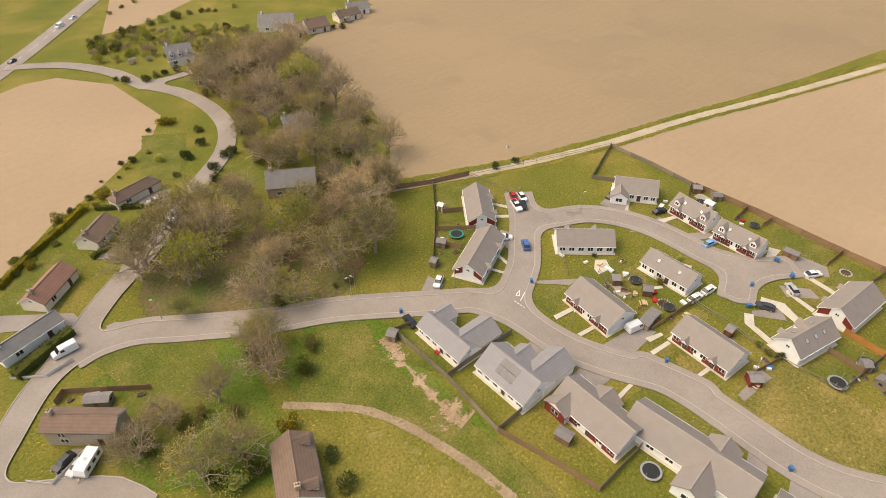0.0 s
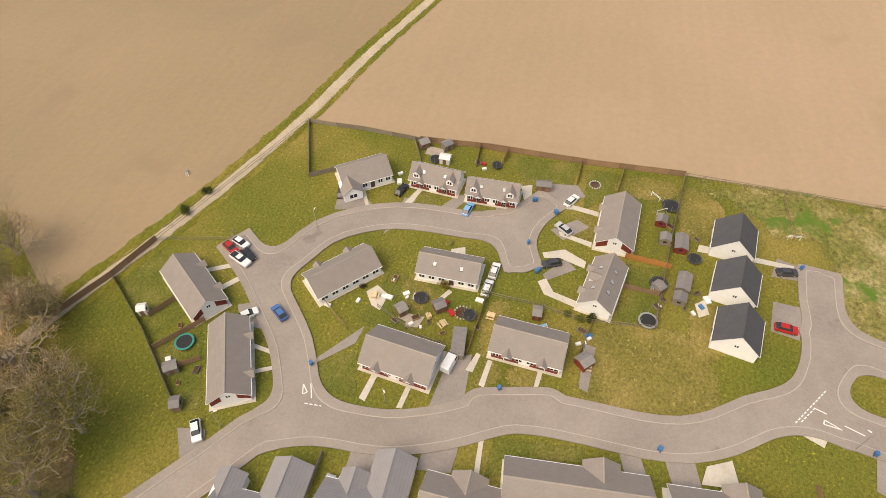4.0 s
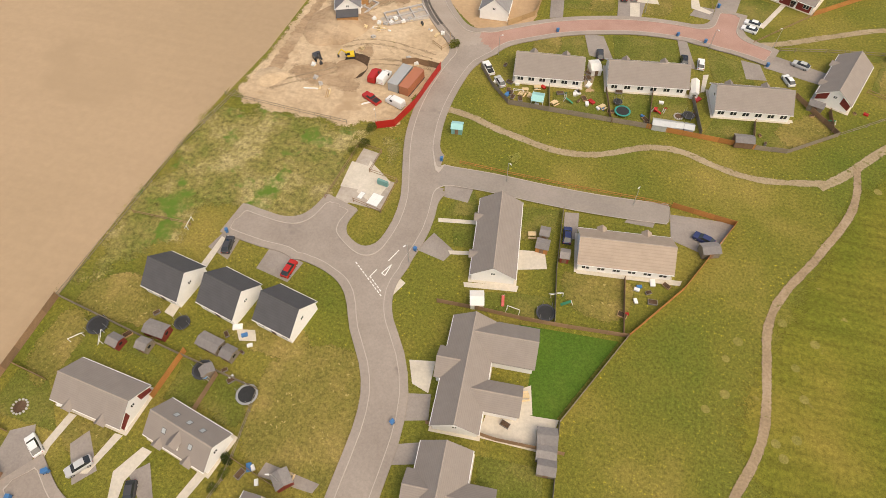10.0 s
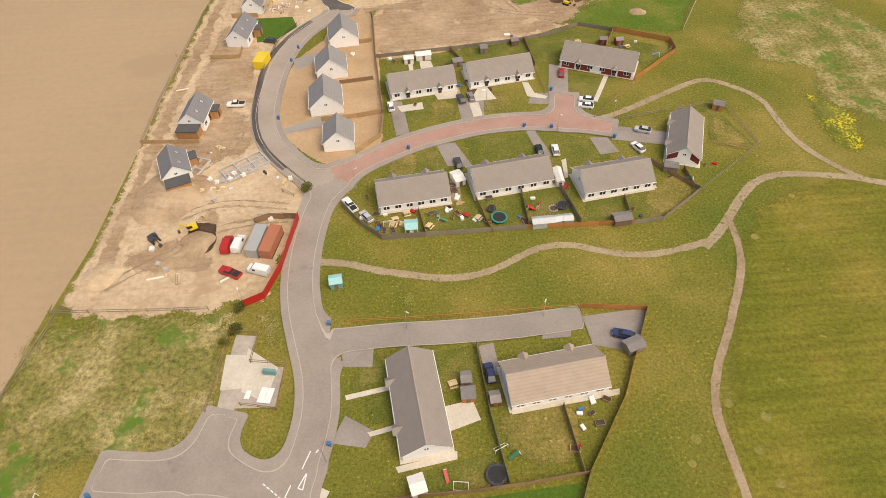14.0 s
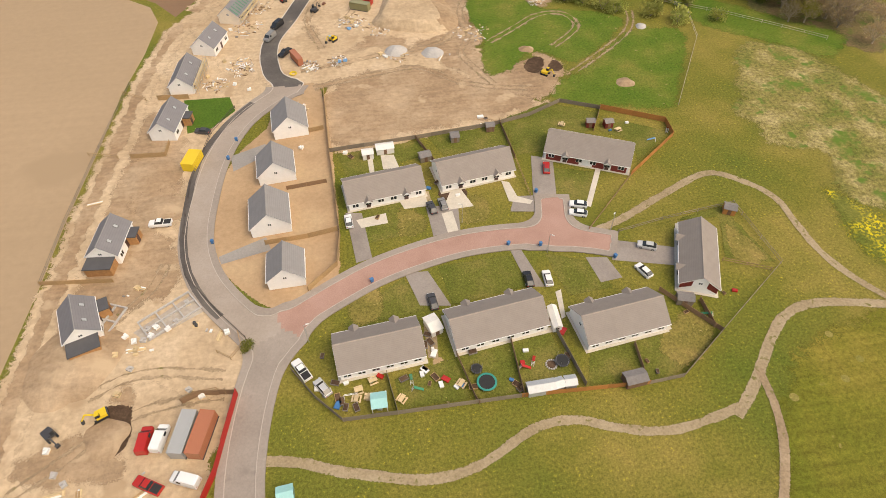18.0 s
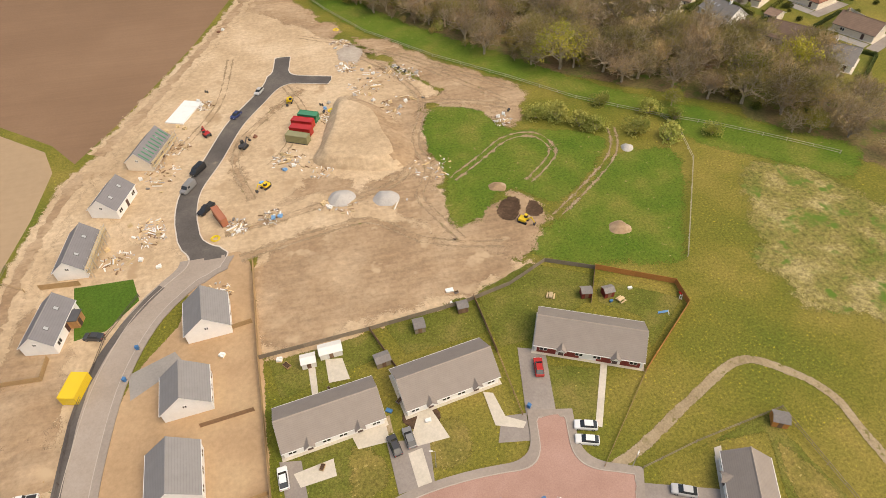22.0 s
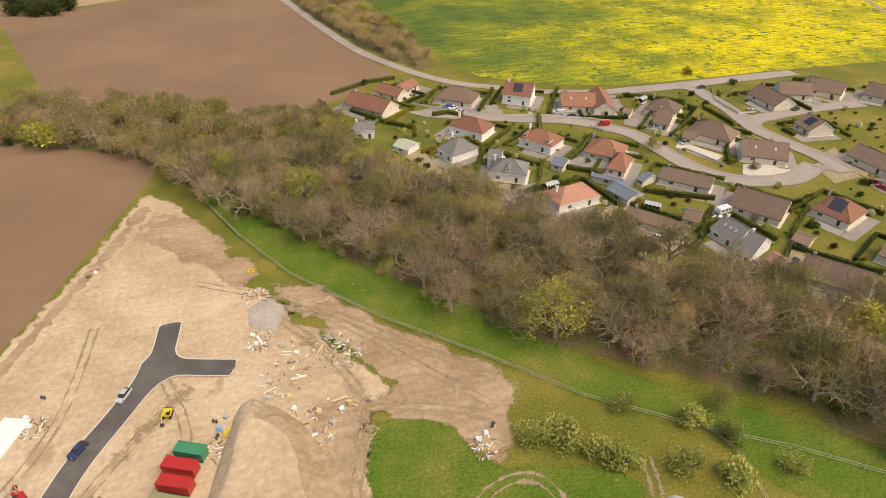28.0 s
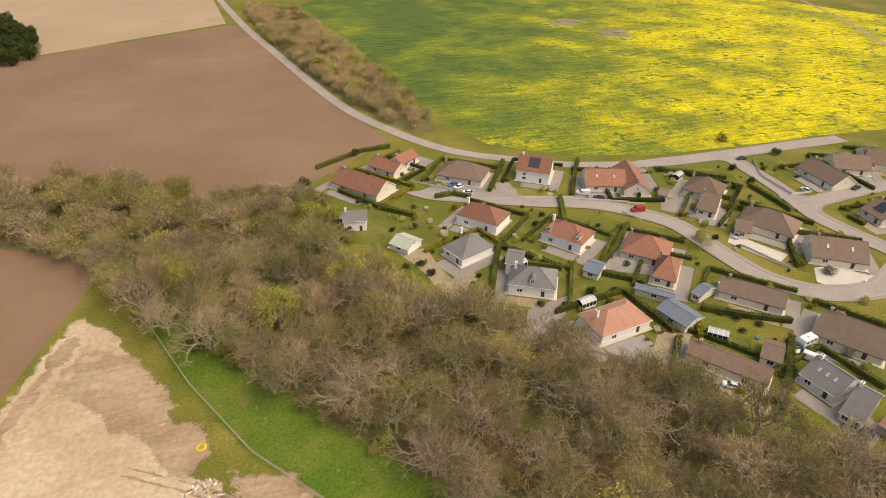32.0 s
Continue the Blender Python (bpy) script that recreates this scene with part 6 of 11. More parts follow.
apron(110.4, 398.1, -48.0, 4.0, 17.6, 'drive', -10.2, -2.0)
apron(110.4, 398.1, -48.0, 12.1, 4.2, 'drive', -1.5, -9.0)
apron(98.2, 380.0, -69.4, 10.8, 14.6, 'slab')
apron(98.2, 380.0, -69.4, 4.0, 19.5, 'drive', 7.2, -2.0)
apron(98.2, 380.0, -69.4, 7.4, 4.2, 'drive', 1.5, -9.9)
apron(133.0, 378.2, -54.1, 15.8, 12.5, 'slab')
apron(133.0, 378.2, -54.1, 4.0, 17.4, 'drive', 9.7, -2.0)
apron(133.0, 378.2, -54.1, 11.2, 4.2, 'drive', 1.5, -8.9)
apron(110.6, 357.8, -29.7, 15.0, 12.0, 'slab')
apron(110.6, 357.8, -29.7, 4.0, 16.9, 'drive', -9.2, -2.0)
apron(110.6, 357.8, -29.7, 10.6, 4.2, 'gravel', -1.5, -8.7)
apron(123.8, 334.3, 7.8, 17.7, 11.9, 'slab')
apron(123.8, 334.3, 7.8, 4.0, 16.8, 'drive', -10.6, -2.0)
apron(123.8, 334.3, 7.8, 12.6, 4.2, 'tarmac_pale', -1.5, -8.6)
apron(153.6, 363.3, -44.5, 15.6, 14.6, 'slab')
apron(153.6, 363.3, -44.5, 4.0, 19.5, 'drive', 9.6, -2.0)
apron(153.6, 363.3, -44.5, 11.0, 4.2, 'gravel', 1.5, -9.9)
apron(152.2, 350.9, -43.0, 8.1, 14.6, 'slab')
apron(152.2, 350.9, -43.0, 4.0, 19.5, 'drive', 5.8, -2.0)
apron(152.2, 350.9, -43.0, 5.4, 4.2, 'tarmac_pale', 1.5, -9.9)
apron(168.5, 333.0, -46.7, 18.6, 9.9, 'slab')
apron(168.5, 333.0, -46.7, 4.0, 14.8, 'drive', 11.1, -2.0)
apron(168.5, 333.0, -46.7, 13.3, 4.2, 'gravel', 1.5, -7.6)
apron(142.1, 311.2, -53.2, 20.2, 8.1, 'slab')
apron(142.1, 311.2, -53.2, 4.0, 13.0, 'drive', -11.9, -2.0)
apron(142.1, 311.2, -53.2, 14.5, 4.2, 'gravel', -1.5, -6.7)
apron(180.6, 310.2, -55.9, 17.3, 14.6, 'slab')
apron(180.6, 310.2, -55.9, 4.0, 19.5, 'drive', -10.4, -2.0)
apron(180.6, 310.2, -55.9, 12.3, 4.2, 'drive', -1.5, -9.9)
apron(161.4, 299.1, -78.6, 10.3, 11.7, 'slab')
apron(161.4, 299.1, -78.6, 4.0, 16.6, 'drive', 6.9, -2.0)
apron(161.4, 299.1, -78.6, 7.1, 4.2, 'drive', 1.5, -8.5)
apron(201.1, 271.9, -63.9, 16.0, 11.5, 'slab')
apron(201.1, 271.9, -63.9, 4.0, 16.4, 'drive', 9.8, -2.0)
apron(201.1, 271.9, -63.9, 11.3, 4.2, 'tarmac_pale', 1.5, -8.4)
apron(203.4, 300.1, -69.9, 13.4, 14.6, 'slab')
apron(203.4, 300.1, -69.9, 4.0, 19.5, 'drive', 8.4, -2.0)
apron(203.4, 300.1, -69.9, 9.4, 4.2, 'tarmac_pale', 1.5, -9.9)
apron(173.4, 272.4, -51.5, 17.9, 13.2, 'slab')
apron(173.4, 272.4, -51.5, 4.0, 18.1, 'drive', 10.7, -2.0)
apron(173.4, 272.4, -51.5, 12.8, 4.2, 'drive', 1.5, -9.2)
apron(246.0, 324.3, -83.5, 18.8, 11.9, 'slab')
apron(246.0, 324.3, -83.5, 4.0, 16.8, 'drive', -11.1, -2.0)
apron(246.0, 324.3, -83.5, 13.4, 4.2, 'gravel', -1.5, -8.6)
apron(241.5, 305.9, -88.5, 14.5, 10.3, 'slab')
apron(241.5, 305.9, -88.5, 4.0, 15.2, 'drive', -9.0, -2.0)
apron(241.5, 305.9, -88.5, 10.2, 4.2, 'drive', -1.5, -7.8)
apron(291.1, 393.0, -55.9, 16.1, 14.2, 'slab')
apron(291.1, 393.0, -55.9, 4.0, 19.1, 'drive', 9.8, -2.0)
apron(291.1, 393.0, -55.9, 11.4, 4.2, 'gravel', 1.5, -9.8)
apron(310.3, 379.5, -58.7, 14.6, 14.6, 'slab')
apron(310.3, 379.5, -58.7, 4.0, 19.5, 'drive', -9.1, -2.0)
apron(310.3, 379.5, -58.7, 10.3, 4.2, 'tarmac_pale', -1.5, -9.9)
apron(180.0, 254.0, -49.9, 10.2, 13.1, 'slab')
apron(180.0, 254.0, -49.9, 4.0, 18.0, 'drive', -6.9, -2.0)
apron(180.0, 254.0, -49.9, 7.0, 4.2, 'tarmac_pale', -1.5, -9.2)
footpath([(-4.0, -100.8), (-13.6, -96.8), (-22.8, -93.2), (-38.0, -86.6), (-59.3, -78.4), (-86.5, -70.0), (-122.8, -61.2), (-172.4, -46.7), (-301.2, -11.9)], 3.4, 'lane')
footpath([(-23.2, 96.8), (-17.1, 95.7), (-10.8, 93.3), (-4.9, 91.8), (2.2, 90.0), (8.7, 89.9), (14.6, 91.5), (23.7, 95.9), (30.9, 96.6), (38.4, 94.0), (45.5, 92.4), (52.1, 92.7), (61.7, 94.8)], 2.0, 'gravel')
footpath([(60.0, 93.1), (65.4, 98.0), (70.4, 103.6), (74.8, 108.5), (79.9, 112.5), (86.8, 114.2), (97.7, 112.6), (105.5, 110.2), (118.0, 104.5)], 2.2, 'gravel')
footpath([(49.2, 140.5), (56.6, 143.4), (68.2, 149.3), (81.8, 155.1), (89.6, 150.8), (94.3, 144.2), (94.8, 135.7), (95.7, 126.2), (99.5, 117.6), (104.5, 110.9)], 2.0, 'gravel')
footpath([(68.3, 101.6), (67.4, 93.2), (64.6, 85.2), (57.9, 73.7), (51.4, 63.5), (48.4, 55.4), (47.8, 41.4), (46.5, 32.8), (42.5, 23.7), (40.1, 17.5)], 1.7, 'earth')
footpath([(46.7, -50.4), (40.4, -44.3), (35.3, -38.4), (31.8, -30.7), (29.5, -22.2), (28.1, -15.0), (27.5, -7.5)], 2.0, 'earth')
footpath([(-5.2, -103.7), (-14.8, -99.7), (-24.0, -96.1), (-39.2, -89.5), (-60.3, -81.3), (-87.3, -73.0), (-123.6, -64.2), (-173.2, -49.7), (-302.0, -14.9)], 2.4, 'verge', 0.5)
footpath([(-3.0, -98.3), (-12.6, -94.3), (-21.8, -90.7), (-37.0, -84.1), (-58.4, -75.8), (-85.8, -67.4), (-122.1, -58.6), (-171.7, -44.1), (-300.5, -9.3)], 1.6, 'verge', 0.5)
footpath([(-69.6, 95.0), (-69.4, 119.9), (-68.8, 142.3), (-67.9, 164.9), (-66.6, 188.3), (-65.8, 212.5), (-63.0, 234.5), (-59.3, 253.4)], 7.5, 'sand', 0.3)
footpath([(-56.4, 260.6), (-49.4, 275.7), (-40.8, 296.8), (-30.3, 324.8), (-23.3, 342.9), (-14.3, 372.0)], 8.0, 'sand', 0.3)
footpath([(-70.0, 95.0), (-69.8, 120.0), (-69.2, 142.3), (-68.3, 164.9), (-67.0, 188.3), (-66.2, 212.5), (-63.4, 234.6), (-59.7, 253.5)], 3.0, 'soil', 0.9)
footpath([(-56.8, 260.7), (-49.7, 275.8), (-41.2, 296.9), (-30.7, 324.9), (-23.7, 343.0), (-14.6, 372.1)], 3.2, 'soil', 0.9)
footpath([(21.8, -51.3), (22.4, -44.9), (23.3, -37.4), (23.9, -29.2), (23.1, -23.8)], 3.4, 'soil', 1.2)
footpath([(590.1, 755.0), (540.0, 648.3), (493.3, 564.5), (458.9, 502.9)], 4.5, 'gravel')


def track(pts, width=0.55):
    """A pair of wheel ruts."""
    c = curve_through(pts, 3.0)
    for side in (-1, 1):
        line = []
        for i in range(0, len(c), 2):
            d = (c[min(i + 1, len(c) - 1)] - c[max(i - 1, 0)]).normalized()
            line.append((c[i].x - d.y * side * 0.95, c[i].y + d.x * side * 0.95))
        if len(line) > 1:
            footpath(line, width, "earth", 1.2)


for line in ([(37.3, 201.5), (30.2, 220.4), (35.1, 230.7), (33.6, 244.4), (39.6, 266.3), (33.0, 287.2), (20.7, 305.5)], [(-15.4, 207.9), (-1.9, 211.3), (16.3, 213.9), (27.0, 204.5), (41.4, 198.8), (49.7, 197.9)], [(39.6, 266.3), (55.2, 261.5), (66.7, 255.1)], [(20.7, 305.5), (35.2, 300.9), (53.7, 282.5), (70.4, 265.9)], [(-12.8, 229.3), (-17.5, 246.2), (-15.3, 259.1), (-5.0, 274.2), (3.3, 283.4)], [(-19.4, 217.8), (-5.3, 220.2), (7.2, 223.4), (23.2, 226.2), (31.9, 235.9)]):
    footpath(line, 2.8, 'soil', 1.2)
    track(line)
track([(40.2, 225.1), (49.1, 231.8), (60.1, 240.1), (69.0, 238.6), (70.7, 231.0), (63.5, 222.3), (56.7, 217.3)], 0.8)
track([(61.8, 204.1), (73.5, 213.3), (85.5, 224.3), (90.1, 233.5), (91.0, 237.5)], 0.8)
track([(-47.2, 144.6), (-50.7, 134.3), (-57.8, 129.3)])
track([(-31.1, 110.6), (-45.8, 109.1), (-59.6, 100.1), (-69.1, 93.4)])
track([(-31.6, 114.7), (-47.4, 117.2), (-56.4, 113.4)])
track([(-3.2, 288.6), (2.7, 269.0), (-2.3, 252.8), (-7.9, 243.4)])
track([(10.0, 261.5), (22.7, 263.0)])
track([(-21.0, 311.1), (-24.0, 279.9), (-35.6, 253.7)])
track([(2.9, 323.1), (21.3, 311.1), (38.1, 296.2), (55.1, 273.8), (67.6, 257.7)])

# roads

road_line([(73.8, -91.7), (61.3, -89.0), (52.0, -82.5), (37.0, -72.1), (23.8, -65.0), (5.9, -51.6), (-1.9, -45.4), (-4.8, -36.2), (-5.5, -24.8), (-8.6, -15.0), (-13.3, -5.8), (-15.6, 2.0), (-13.2, -9.0), (-14.5, 0.4), (-14.5, 9.5), (-14.2, 18.3), (-15.0, 25.4), (-17.6, 31.6), (-21.6, 37.5), (-23.5, 42.3), (-24.0, 48.1), (-22.4, 54.7), (-21.3, 61.1), (-21.7, 68.7), (-23.7, 76.2), (-26.0, 85.2), (-26.9, 94.2), (-26.4, 104.1), (-24.7, 113.9), (-21.4, 123.5)], 2.50, 'estate')
road_line([(-5.2, -39.4), (-11.4, -43.1), (-18.8, -47.2), (-26.3, -53.7), (-33.1, -59.8), (-37.2, -64.5), (-40.7, -68.9)], 2.50, 'estate')
road_line([(-34.4, -59.1), (-38.7, -55.5), (-47.2, -50.9), (-52.3, -44.3), (-55.3, -36.6), (-56.1, -28.3), (-55.9, -19.8), (-57.0, -12.0), (-60.7, -7.6), (-66.7, -3.0)], 2.50, 'estate')
road_line([(-58.8, -9.9), (-51.6, -8.4), (-46.9, -6.6)], 2.60, 'estate')
road_line([(-25.2, 46.8), (-33.2, 50.2), (-39.5, 52.3), (-49.0, 52.4), (-56.6, 53.4)], 2.60, 'estate')
road_line([(-38.1, 52.1), (-39.3, 55.7), (-37.7, 62.0)], 2.60, 'estate')
road_line([(-21.4, 123.5), (-25.2, 123.0), (-32.1, 130.1), (-38.0, 138.9), (-41.4, 149.5), (-41.8, 162.6), (-40.1, 180.2), (-34.6, 195.4), (-24.9, 206.6), (-21.0, 208.7)], 2.40, 'newroad')
road_line([(-22.5, 122.0), (-19.0, 125.4), (-11.6, 130.1), (-2.4, 135.1), (7.1, 138.4), (17.0, 140.7), (26.9, 141.3), (36.6, 140.5), (44.7, 138.4), (50.8, 136.1)], 2.40, 'brick')
road_line([(39.5, 139.7), (40.2, 144.4), (41.6, 151.8)], 2.60, 'brick')
road_line([(-18.6, 76.2), (-8.0, 76.6), (4.7, 76.3), (16.7, 76.5), (29.3, 77.5)], 2.60, 'access')
road_line([(-21.0, 208.7), (-26.8, 215.1), (-28.5, 221.0), (-29.4, 227.7), (-28.7, 237.1), (-23.9, 249.7), (-18.2, 267.0), (-10.9, 280.5), (-4.6, 293.0), (-2.7, 307.2)], 2.60, 'site')
road_line([(-6.9, 290.9), (-0.7, 290.9), (5.5, 288.9), (12.4, 286.8)], 2.50, 'site')
road_line([(96.4, -67.5), (89.7, -75.6), (81.8, -85.3), (75.2, -90.8), (63.4, -102.8), (52.5, -111.7), (39.7, -122.3), (25.6, -135.9), (11.0, -149.5), (2.4, -165.2), (-0.0, -183.8), (2.6, -202.6), (10.8, -220.7), (15.2, -239.7), (24.9, -258.1), (37.1, -269.3), (53.8, -278.8)], 2.80, 'west')
road_line([(59.6, -258.0), (31.4, -292.8), (0.4, -334.1), (-30.3, -375.9)], 4.20, 'trunk')
road_line([(11.2, -219.6), (0.5, -218.6), (-9.1, -219.1)], 2.00, 'west')
road_line([(91.8, -65.4), (84.4, -60.4), (77.1, -54.2), (74.0, -47.3)], 2.40, 'west')
road_line([(18.8, 908.5), (40.8, 752.4), (62.0, 639.1), (82.6, 538.6), (101.5, 490.4), (120.1, 461.4), (140.7, 446.2), (161.4, 433.8), (184.5, 426.8), (210.2, 423.3), (239.4, 422.8), (270.9, 422.8), (303.7, 422.3), (344.0, 420.1)], 2.60, 'village')
road_line([(233.8, 416.2), (231.8, 388.4), (227.8, 368.0), (229.3, 354.8), (232.9, 338.5), (232.7, 325.1)], 2.60, 'village')
road_line([(232.2, 374.9), (251.3, 377.3), (272.9, 378.5), (295.4, 377.0)], 2.40, 'village')
road_line([(91.9, 433.5), (98.3, 423.9), (115.8, 415.1), (135.2, 406.4), (154.7, 398.5), (166.9, 387.5), (175.1, 375.5), (177.7, 355.5), (180.6, 341.2), (188.1, 331.2), (198.2, 326.6), (210.5, 325.8), (223.7, 331.1)], 2.60, 'village')
NEW_WALK = [(-32.6, 202.8), (-39.3, 193.1), (-44.5, 178.9), (-45.1, 163.1), (-44.5, 151.6), (-41.9, 140.9), (-37.1, 132.2), (-33.7, 128.2)]

road_net(-75, 112, -98, 312, 0.8, ("estate", "newroad", "brick", "access", "site", "west"))
road_net(88, 300, 318, 428, 1.0, ("village",))
road_net(-22, 112, -286, -98, 0.8, ("west",))
for line, half, kind in ROAD_LINES:
    if kind == "trunk":
        ribbon_road(line[::3] + line[-1:], half * 2, kind)
for pts_ in (NEW_WALK,):
    ribbon_road(pts_, 1.7, "site", 0.325, "pavement")
ribbon_road([(18.8, 908.5), (40.8, 752.4), (62.0, 639.1), (82.6, 538.6), (101.5, 490.4), (120.1, 461.4), (140.7, 446.2), (161.4, 433.8), (184.5, 426.8)], 6.0, "village")

MARKING = plain("white_road_paint", (0.72, 0.70, 0.66), 0.8, 0.08, 3.0)


def dashes(ax, ay, bx, by, dash, gap, width):
    """A broken white line on the road."""
    d = math.hypot(bx - ax, by - ay)
    ux, uy, s, e = (bx - ax) / d, (by - ay) / d, Shape(), 0.0
    while e < d:
        f = min(e + dash, d)
        c = [(ax + ux * g - uy * k * width / 2, ay + uy * g + ux * k * width / 2) for g, k in ((e, -1), (f, -1), (f, 1), (e, 1))]
        s.hexa([(*p, 0.216) for p in c], [(*p, 0.227) for p in c])
        e += dash + gap
    tagged(new("road_marking", s.mesh("road_marking", MARKING)), kind="structure")


dashes(-29.2, 49.7, -21.8, 43.6, 0.6, 0.3, 0.2)
dashes(-25.4, 47.3, -22.2, 44.6, 0.6, 0.3, 0.2)
dashes(-22.1, 51.1, -23.4, 48.5, 9, 1, 0.2)
dashes(-22.1, 51.1, -22.6, 48.2, 9, 1, 0.2)
dashes(-23.4, 48.5, -22.6, 48.2, 9, 1, 0.2)
dashes(-24.6, 49.1, -25.4, 47.1, 9, 1, 0.2)
dashes(-21.8, 54.6, -23.0, 51.6, 9, 1, 0.2)
dashes(-7.7, -40.1, -7.8, -37.0, 0.6, 0.3, 0.2)
dashes(-9.3, -41.1, -11.2, -41.7, 9, 1, 0.2)
dashes(-9.3, -41.1, -9.8, -40.4, 9, 1, 0.2)
dashes(-9.8, -40.4, -11.2, -41.7, 9, 1, 0.2)
dashes(-8.8, -39.2, -11.6, -40.4, 9, 1, 0.2)
dashes(59.6, -258.0, 31.4, -292.8, 4, 6, 0.2)
dashes(31.4, -292.8, 0.4, -334.1, 4, 6, 0.2)

# ---- things on the ground

GROUND_TREE = BVHTree.FromPolygons(TOP_V, TOP_F)


def ground_at(x, y):
    hit = GROUND_TREE.ray_cast(Vector((x, y, 5)), Vector((0, 0, -1)))
    return hit[0].z if hit[0] else 0.0


PANELS = {}


def fence_meshes(kind, height):
    key = (kind, height)
    if key not in PANELS:
        material = WOODS_[kind]
        p, q = Shape(), Shape()
        if kind in ("wire", "black") or height < 1.3 and kind not in ("red", "wall"):
            # a ring of rails with an open middle
            o = [(0, height * 0.35), (1, height * 0.35), (1, height), (0, height)]
            i_ = [(0.015, height * 0.35 + 0.12), (0.985, height * 0.35 + 0.12), (0.985, height - 0.12), (0.015, height - 0.12)]
            p.v = [(a, e, z) for e in (-0.03, 0.03) for ring in (o, i_) for a, z in ring]
            for k in range(4):
                j = (k + 1) % 4
                p.f += [(k, j, 4 + j, 4 + k), (8 + j, 8 + k, 12 + k, 12 + j), (j, k, 8 + k, 8 + j), (4 + k, 4 + j, 12 + j, 12 + k)]
        else:
            # one panel of overlapping boards
            edge = [(0.004, -0.025)]
            for k in range(6):
                edge += [((k + 1) / 6 - 0.004, -0.025), ((k + 1) / 6 - 0.004, 0.0), ((k + 1) / 6 + 0.004, 0.0), ((k + 1) / 6 + 0.004, -0.025)] if k < 5 else [(0.996, -0.025)]
            edge += [(0.996, 0.025), (0.004, 0.025)]
            p.hexa([(a, b, 0.05) for a, b in edge], [(a, b, height) for a, b in edge])
        q.box(-0.06, 0.06, -0.06, 0.06, -0.05, height + 0.08)
        PANELS[key] = (p.mesh("panel", material), q.mesh("post", material))
    return PANELS[key]


def fence(pts, kind, height):
    panel, post = fence_meshes(kind, height)
    tone = {"brown": "brown timber panel", "orange": "orange-stained timber", "grey": "weathered grey timber", "timber": "pale new timber", "wire": "pale post and wire", "black": "dark post and rail", "red": "solid red site hoarding", "wall": "low white masonry"}[kind]
    word = "garden_wall" if kind == "wall" else "fence"
    f = thing(word, pts[0][0], pts[0][1], 0, f"{tone} {word.replace('_', ' ')} along plot edge", word.split("_")[-1], word + "s", ground_at(*pts[0]))
    ox, oy, oz = f.matrix_basis.translation
    step = 6.0 if kind in ("wire", "black", "wall") else 4.2
    for (ax, ay), (bx, by) in zip(pts, pts[1:]):
        d = math.hypot(bx - ax, by - ay)
        n = max(1, round(d / step))
        turn = math.degrees(math.atan2(by - ay, bx - ax))
        for k in range(n):
            x, y = ax + (bx - ax) * k / n, ay + (by - ay) * k / n
            m = pose(x - ox, y - oy, ground_at(x, y) - oz, 0, 0, turn)
            if k % 2 == 0:
                linked("post", post, f, m)
            linked("rail" if kind in ("wire", "black") else "panel", panel, f, m @ Matrix.Diagonal((d / n, 1, 1, 1)))
    linked("post", post, f, pose(pts[-1][0] - ox, pts[-1][1] - oy, ground_at(*pts[-1]) - oz))


CARS = {}


def car_body(s, rows):
    """A body from cross-sections: (x, half width low, half width high, bottom, shoulder, top)."""
    ring = lambda x, wl, wh, b, m, t: [(x, -wl, b), (x, -wl * 1.02, m), (x, -wh, t), (x, wh, t), (x, wl * 1.02, m), (x, wl, b)]
    k = len(s.v)
    for r in rows:
        s.v += ring(*r)
    n = len(rows)
    for i in range(n - 1):
        for j in range(6):
            s.f.append((k + i * 6 + j, k + i * 6 + (j + 1) % 6, k + (i + 1) * 6 + (j + 1) % 6, k + (i + 1) * 6 + j))
    s.f += [tuple(k + j for j in range(6)), tuple(k + (n - 1) * 6 + 5 - j for j in range(6))]


